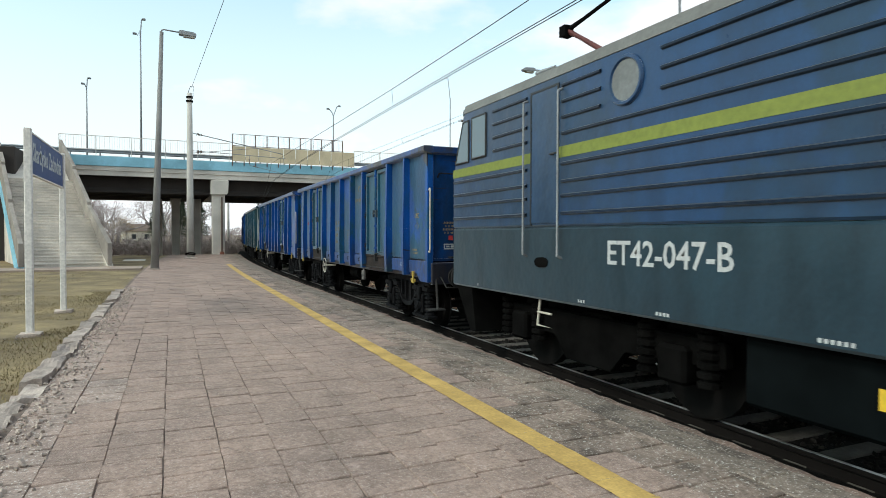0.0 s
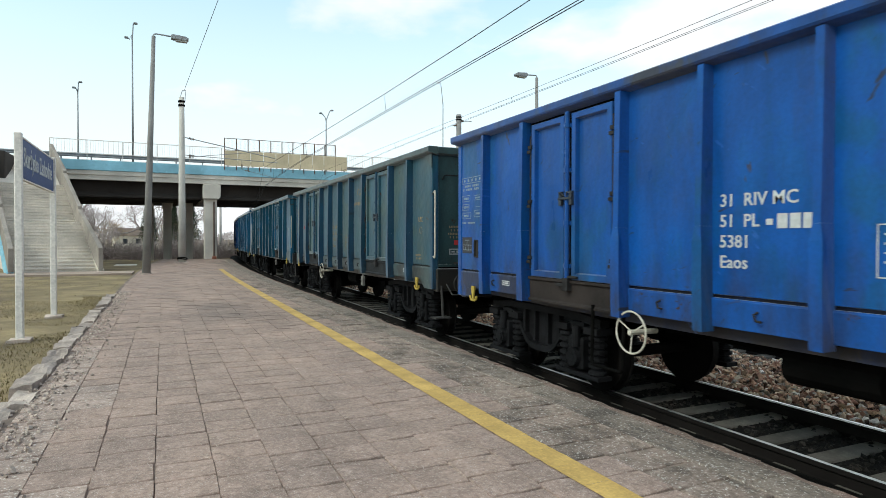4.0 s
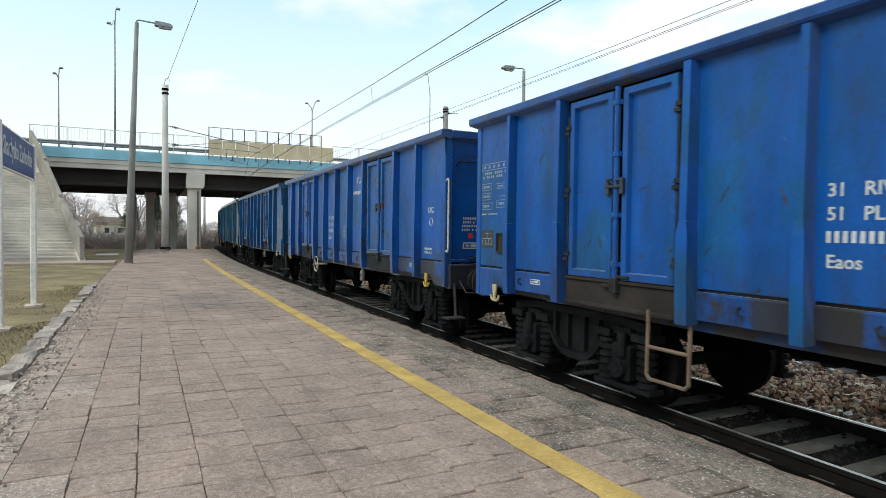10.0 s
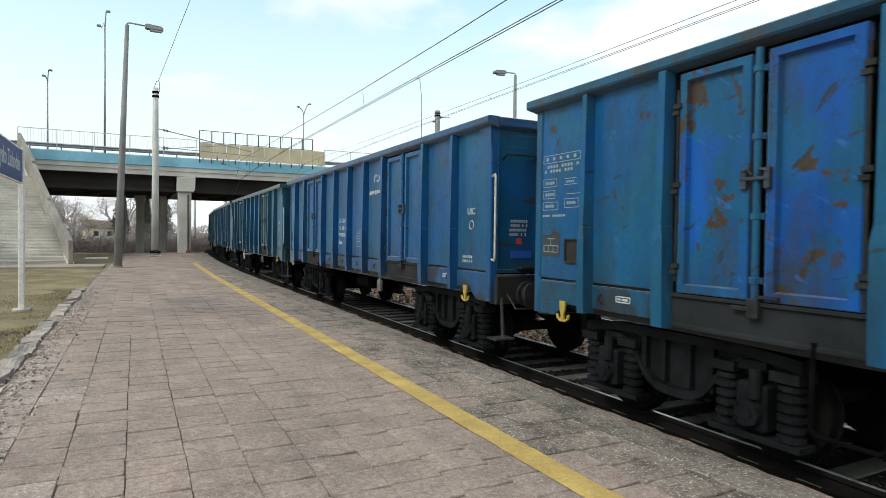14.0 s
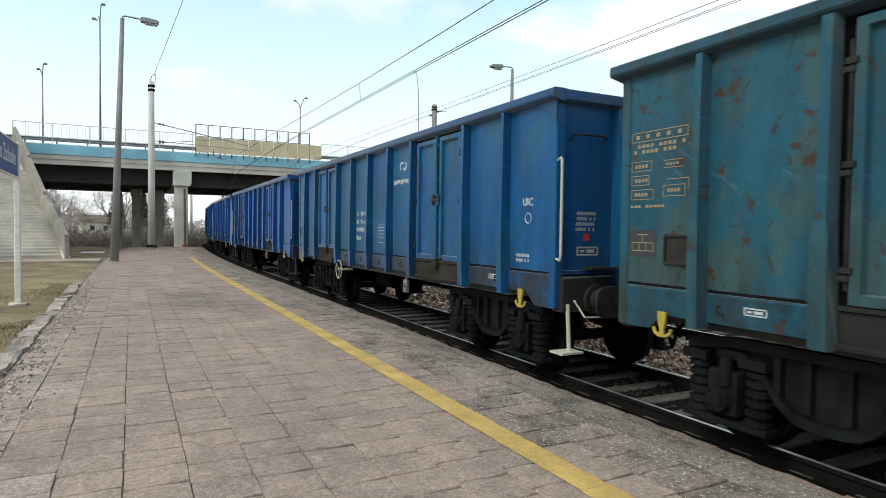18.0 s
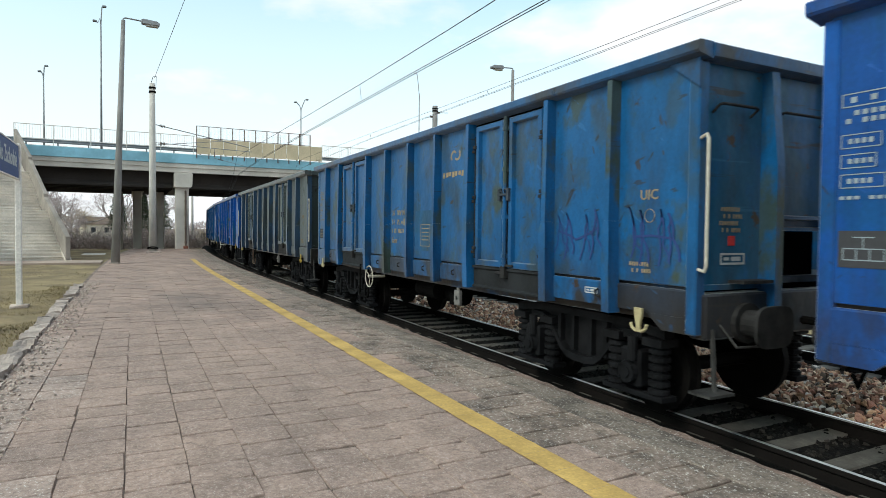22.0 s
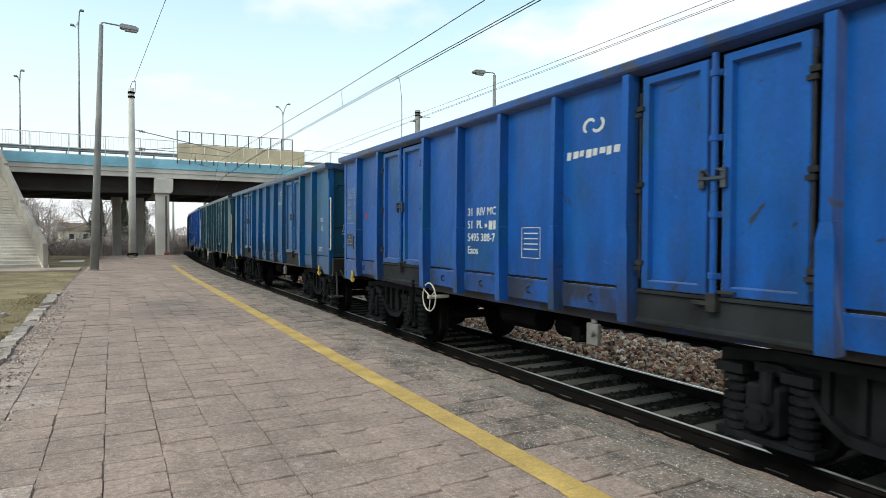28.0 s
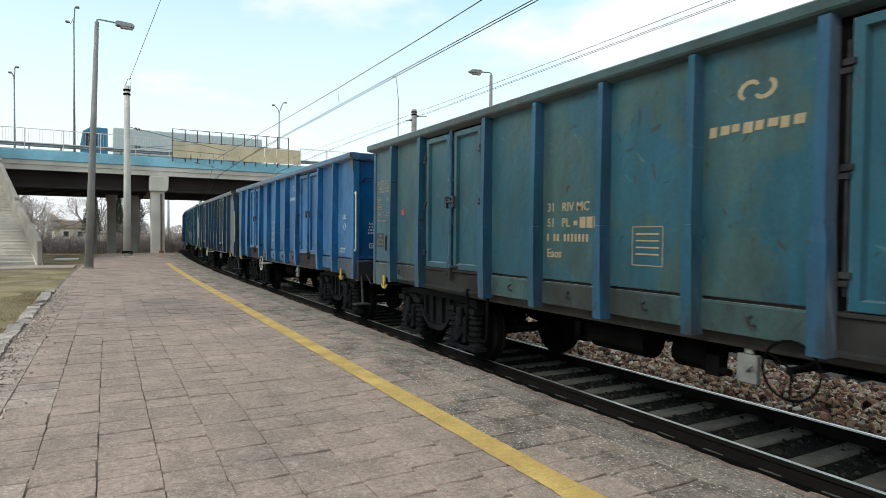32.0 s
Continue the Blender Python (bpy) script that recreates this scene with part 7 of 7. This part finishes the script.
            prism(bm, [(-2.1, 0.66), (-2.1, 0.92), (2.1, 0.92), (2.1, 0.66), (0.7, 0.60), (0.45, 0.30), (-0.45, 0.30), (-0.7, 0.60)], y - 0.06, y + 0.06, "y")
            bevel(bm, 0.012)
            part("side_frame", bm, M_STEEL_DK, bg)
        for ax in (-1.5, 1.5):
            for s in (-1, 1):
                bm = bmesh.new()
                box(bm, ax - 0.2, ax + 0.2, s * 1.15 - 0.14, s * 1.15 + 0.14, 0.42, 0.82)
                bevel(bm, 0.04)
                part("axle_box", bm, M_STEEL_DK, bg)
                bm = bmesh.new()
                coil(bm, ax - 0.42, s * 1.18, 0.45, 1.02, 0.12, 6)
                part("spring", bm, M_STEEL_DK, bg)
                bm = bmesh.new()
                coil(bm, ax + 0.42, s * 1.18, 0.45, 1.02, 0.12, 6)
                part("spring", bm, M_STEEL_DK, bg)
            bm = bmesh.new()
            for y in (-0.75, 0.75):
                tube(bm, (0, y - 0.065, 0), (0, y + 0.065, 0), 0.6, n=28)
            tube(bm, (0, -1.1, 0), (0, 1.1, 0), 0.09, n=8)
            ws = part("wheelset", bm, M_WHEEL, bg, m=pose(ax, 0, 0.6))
            WHEELS.append((0, ws, ax))
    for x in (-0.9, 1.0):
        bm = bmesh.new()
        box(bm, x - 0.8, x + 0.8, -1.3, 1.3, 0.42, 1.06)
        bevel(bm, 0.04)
        cs = part("battery_case", bm, case, t, "equipment case coloured near black for the shade under the floor")
        if x < 0:
            bm = bmesh.new()
            box(bm, -0.08, 0.08, -0.004, 0, -0.08, 0.08)
            part("warning_plate", bm, M_WARN, cs, m=pose(x + 0.43, -1.304, 0.76))
    return t


LOCO = locomotive()


# ---- vehicles on the bridge ----
def lorry(cab_mat, box_mat, label, rear, front, low):
    """Cab at the +x end; load box from rear to front."""
    t = thing("lorry", label, "lorry", group="lorries on the bridge")
    bm = bmesh.new()
    prism(bm, [(-0.9, 0.6), (1.15, 0.6), (1.2, 1.6), (1.0, low - 0.4), (0.4, low), (-0.9, low)], -1.2, 1.2, "y")
    bevel(bm, 0.06)
    cab = part("cab", bm, cab_mat, t)
    for y in (-1.215, 1.205):
        bm = bmesh.new()
        box(bm, -0.1, 0.85, y, y + 0.01, 1.5, low - 0.5)
        part("cab_window", bm, M_DARK, cab)
    bm = bmesh.new()
    box(bm, rear, front, -1.25, 1.25, 1.1, 3.45 if rear < -10 else 2.2)
    bevel(bm, 0.10, 2)
    part("load_box", bm, box_mat, t)
    bm = bmesh.new()
    box(bm, rear + 0.05, 0.9, -1.0, 1.0, 0.6, 1.05)
    part("chassis", bm, M_STEEL_DK, t)
    for x in ((0.4, -2.2, rear + 3.4, rear + 2.2, rear + 1.0) if rear < -10 else (0.4, rear + 1.0)):
        for y in (-1.05, 1.05):
            bm = bmesh.new()
            tube(bm, (x, y - 0.15, 0.5), (x, y + 0.15, 0.5), 0.5, n=16)
            part("wheel", bm, M_DARK, t)
    return t


CAB_BLUE = flat_mat("lorry_blue", (0.035, 0.20, 0.34), 0.4)
TRAILER = flat_mat("pale_tarpaulin", (0.55, 0.60, 0.60), 0.7)
SAND = flat_mat("sand_coloured_tarpaulin", (0.60, 0.54, 0.42), 0.7)
WHITE_CAB = flat_mat("white_cab_paint", (0.60, 0.62, 0.60), 0.5)
LORRY_A = lorry(CAB_BLUE, TRAILER, "blue articulated lorry with a pale trailer crossing the bridge", -14.2, -1.3, 3.35)
LORRY_B = lorry(WHITE_CAB, SAND, "white lorry with a sand-coloured box crossing the bridge", -4.0, -2.5, 2.2)

# ---- movement ----
GAP0 = 10.35          # place of the joint between locomotive and first wagon at the start
SHIFT = [(0, 0.35), (3, 0.1), (5.5, 0.12), (6, 0.16), (7, -0.154), (8, 0.028), (9, 0.019), (10, -0.447), (11, -0.27), (12, -0.631), (13, -0.248), (14, -0.108), (17, 0.287), (18, -0.20),
         (19, 0.045), (20, 0.14), (21, -0.22), (22, -0.07), (23, -0.05), (24, -0.45), (25, 0.02), (28, 0.217), (29, 0.3), (30, 0.12), (31, 0.0), (32, -0.373)]


def run(t):
    """Metres that the train has gone after t seconds."""
    e = np.interp(t, [a for a, _ in SHIFT], [b for _, b in SHIFT])
    return 0.007465 * t * t + 13.7769 * t - 0.350 + float(e)


def stand(u, half):
    a, _ = on_line(u - half)
    b, _ = on_line(u + half)
    d = a - b
    return Matrix.Translation(((a.x + b.x) / 2, (a.y + b.y) / 2, ZR)) @ Matrix.Rotation(math.atan2(d.y, d.x), 4, "Z")


def motions():
    times = [0.5 * i for i in range(65)]
    for k, w in WAGONS:
        walk(w, [(t, stand(GAP0 + (k - 0.5) * PITCH - run(t), 4.3)) for t in times])
    walk(LOCO, [(t, stand(GAP0 - 0.63 - 7.5 - run(t), 4.1)) for t in times])
    for k, ws, ax in WHEELS:
        r = 0.46 if k else 0.6
        base = ws.matrix_basis.copy()
        u0 = GAP0 + (k - 0.5) * PITCH if k else GAP0 - 8.13
        spin = [t / 30 for t in range(961) if -9 < u0 - run(t / 30) < 27]
        rows = []
        if not spin:
            continue
        if spin[0] > 0:
            rows.append((0.0, base))
        d0 = run(spin[0])
        rows += [(t, base @ pose(0, 0, 0, 0, math.degrees((run(t) - d0) / r), 0)) for t in spin]
        if spin[-1] < 32:
            rows.append((32.0, rows[-1][1]))
        walk(ws, rows)
    walk(LORRY_A, [(t, pose(-0.8 + 12.3 * (32.0 - t), 62.5, 7.42, 0, 0, 180)) for t in (0, 8, 16, 24, 28, 30, 31, 32)])
    walk(LORRY_B, [(t, pose(0.2 + 19.0 * (t - 5.5), 58.5, 7.42)) for t in (0, 2, 4, 5, 6, 8, 12, 22, 32)])

# ---- paving slabs, last ----
def slab_mesh(seed, mat):
    """A slab with worn, uneven edges."""
    rg = np.random.default_rng(seed)
    hx, hy, ring_ = PX / 2, PY / 2, []
    for a, b in (((-hx, -hy), (hx, -hy)), ((hx, -hy), (hx, hy)), ((hx, hy), (-hx, hy)), ((-hx, hy), (-hx, -hy))):
        for k in range(3):
            f = k / 3
            p = Vector((a[0] + (b[0] - a[0]) * f, a[1] + (b[1] - a[1]) * f, 0))
            d = abs(rg.normal(0.004, 0.0035)) + (0.004 if k == 0 else 0.0)
            ring_.append(Vector((p.x - math.copysign(d * 0.35, p.x), p.y - math.copysign(d * 1.9, p.y), 0)))
    bm = bmesh.new()
    low = [bm.verts.new((p.x, p.y, -0.05)) for p in ring_]
    mid = [bm.verts.new((p.x, p.y, -0.008)) for p in ring_]
    top = [bm.verts.new((p.x * 0.984, p.y * 0.968, rg.normal(0, 0.0006))) for p in ring_]
    for ra, rb in ((low, mid), (mid, top)):
        for k in range(12):
            bm.faces.new((ra[k], ra[(k + 1) % 12], rb[(k + 1) % 12], rb[k]))
    bm.faces.new(top)
    return mesh_of("slab", bm, mat)


SLABS = [slab_mesh(40 + k, M_SLAB) for k in range(6)]
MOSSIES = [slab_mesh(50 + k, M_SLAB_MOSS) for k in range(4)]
DUSTIES = [slab_mesh(60 + k, M_SLAB_DUST) for k in range(4)]
bm = bmesh.new()
box(bm, -0.192, 0.192, -0.487, 0.487, -0.13, 0.0)
bevel(bm, 0.012)
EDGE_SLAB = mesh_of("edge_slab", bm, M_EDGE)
rng = np.random.default_rng(5)
far_v, far_f = [], []
far_m, far_n = [], []
for i in range(1, 13):
    x = LEFT + 0.10 + PX * (i - 0.5)
    start = -12.0 + rng.uniform(0, PY)
    for j in range(188):
        y = start + PY * j
        dz = 0.003 * noise.noise((x * 1.3, y * 0.9, 2)) + rng.uniform(-0.006, 0.001)
        tilt = rng.normal(0, 0.4, 2)
        bx, by = bent(x + rng.normal(0, 0.003), y)
        ang = 0.0 if y < BEND else -math.degrees((y - BEND) / RAD)
        m = pose(bx, by, dz, tilt[0], tilt[1], ang + rng.normal(0, 0.5))
        if i == 12:      # the last row is broader, up to the edge stones
            m = m @ Matrix.Translation((0.05, 0, 0)) @ Matrix.Diagonal((1.25, 1, 1, 1))
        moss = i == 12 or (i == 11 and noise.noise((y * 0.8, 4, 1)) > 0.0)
        dusty = i == 1 or (i == 2 and noise.noise((y * 0.6, 2, 6)) > 0.15)
        if 2.0 <= y < 10.8:
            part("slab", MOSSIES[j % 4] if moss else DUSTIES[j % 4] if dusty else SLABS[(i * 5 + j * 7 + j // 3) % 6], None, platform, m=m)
        else:
            lv, lf = (far_m, far_n) if moss else (far_v, far_f)
            n = len(lv)
            for zz in (-0.05, 0.0):
                for yy in (-PY / 2 + 0.009, PY / 2 - 0.009):
                    for xx in (-PX / 2 + 0.0025, PX / 2 - 0.0025):
                        lv.append(m @ Vector((xx, yy, zz)))
            lf += [tuple(n + k for k in f) for f in ((4, 5, 7, 6), (0, 1, 5, 4), (2, 6, 7, 3), (0, 4, 6, 2), (1, 3, 7, 5))]
tagged(part("far_slabs", raw_mesh("far_slabs", far_v, far_f, M_SLAB_FAR), None, platform), kind="stuff")
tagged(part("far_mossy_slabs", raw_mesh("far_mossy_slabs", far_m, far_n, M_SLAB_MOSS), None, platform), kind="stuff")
for j in range(66):
    y = -11.3 + 0.98 * j
    bx, by = bent(EDGE - 0.195, y)
    ang = 0.0 if y < BEND else -math.degrees((y - BEND) / RAD)
    part("edge_slab", EDGE_SLAB, None, platform, m=pose(bx + rng.normal(0, 0.006), by, rng.uniform(-0.012, 0.004), rng.normal(0, 0.12), rng.normal(0, 0.5), ang + rng.normal(0, 0.12)))

# narrow worn lip stones over the track
LIPS = []
for q in range(4):
    bm = bmesh.new()
    box(bm, -0.068, 0.068, -0.487, 0.487, -0.5, 0.0)
    bmesh.ops.subdivide_edges(bm, edges=[e for e in bm.edges if abs(e.verts[0].co.y - e.verts[1].co.y) > 0.5], cuts=7)
    for v in bm.verts:
        if v.co.z > -0.1:
            v.co.x += 0.016 * noise.noise((v.co.y * 5, q * 3.0, 1)) * (1 if v.co.x > 0 else 0.2)
            v.co.z += 0.014 * noise.noise((v.co.y * 6, q * 3.0, v.co.x * 9))
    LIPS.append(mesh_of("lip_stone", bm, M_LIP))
for j in range(66):
    y = -11.0 + 0.98 * j
    bx, by = bent(EDGE + 0.075, y)
    ang = 0.0 if y < BEND else -math.degrees((y - BEND) / RAD)
    part("lip_stone", LIPS[j % 4], None, platform, m=pose(bx + rng.normal(0, 0.006), by, -0.028 + rng.uniform(-0.012, 0.006), 0, rng.normal(0, 1.0), ang + rng.normal(0, 0.3)))

motions()
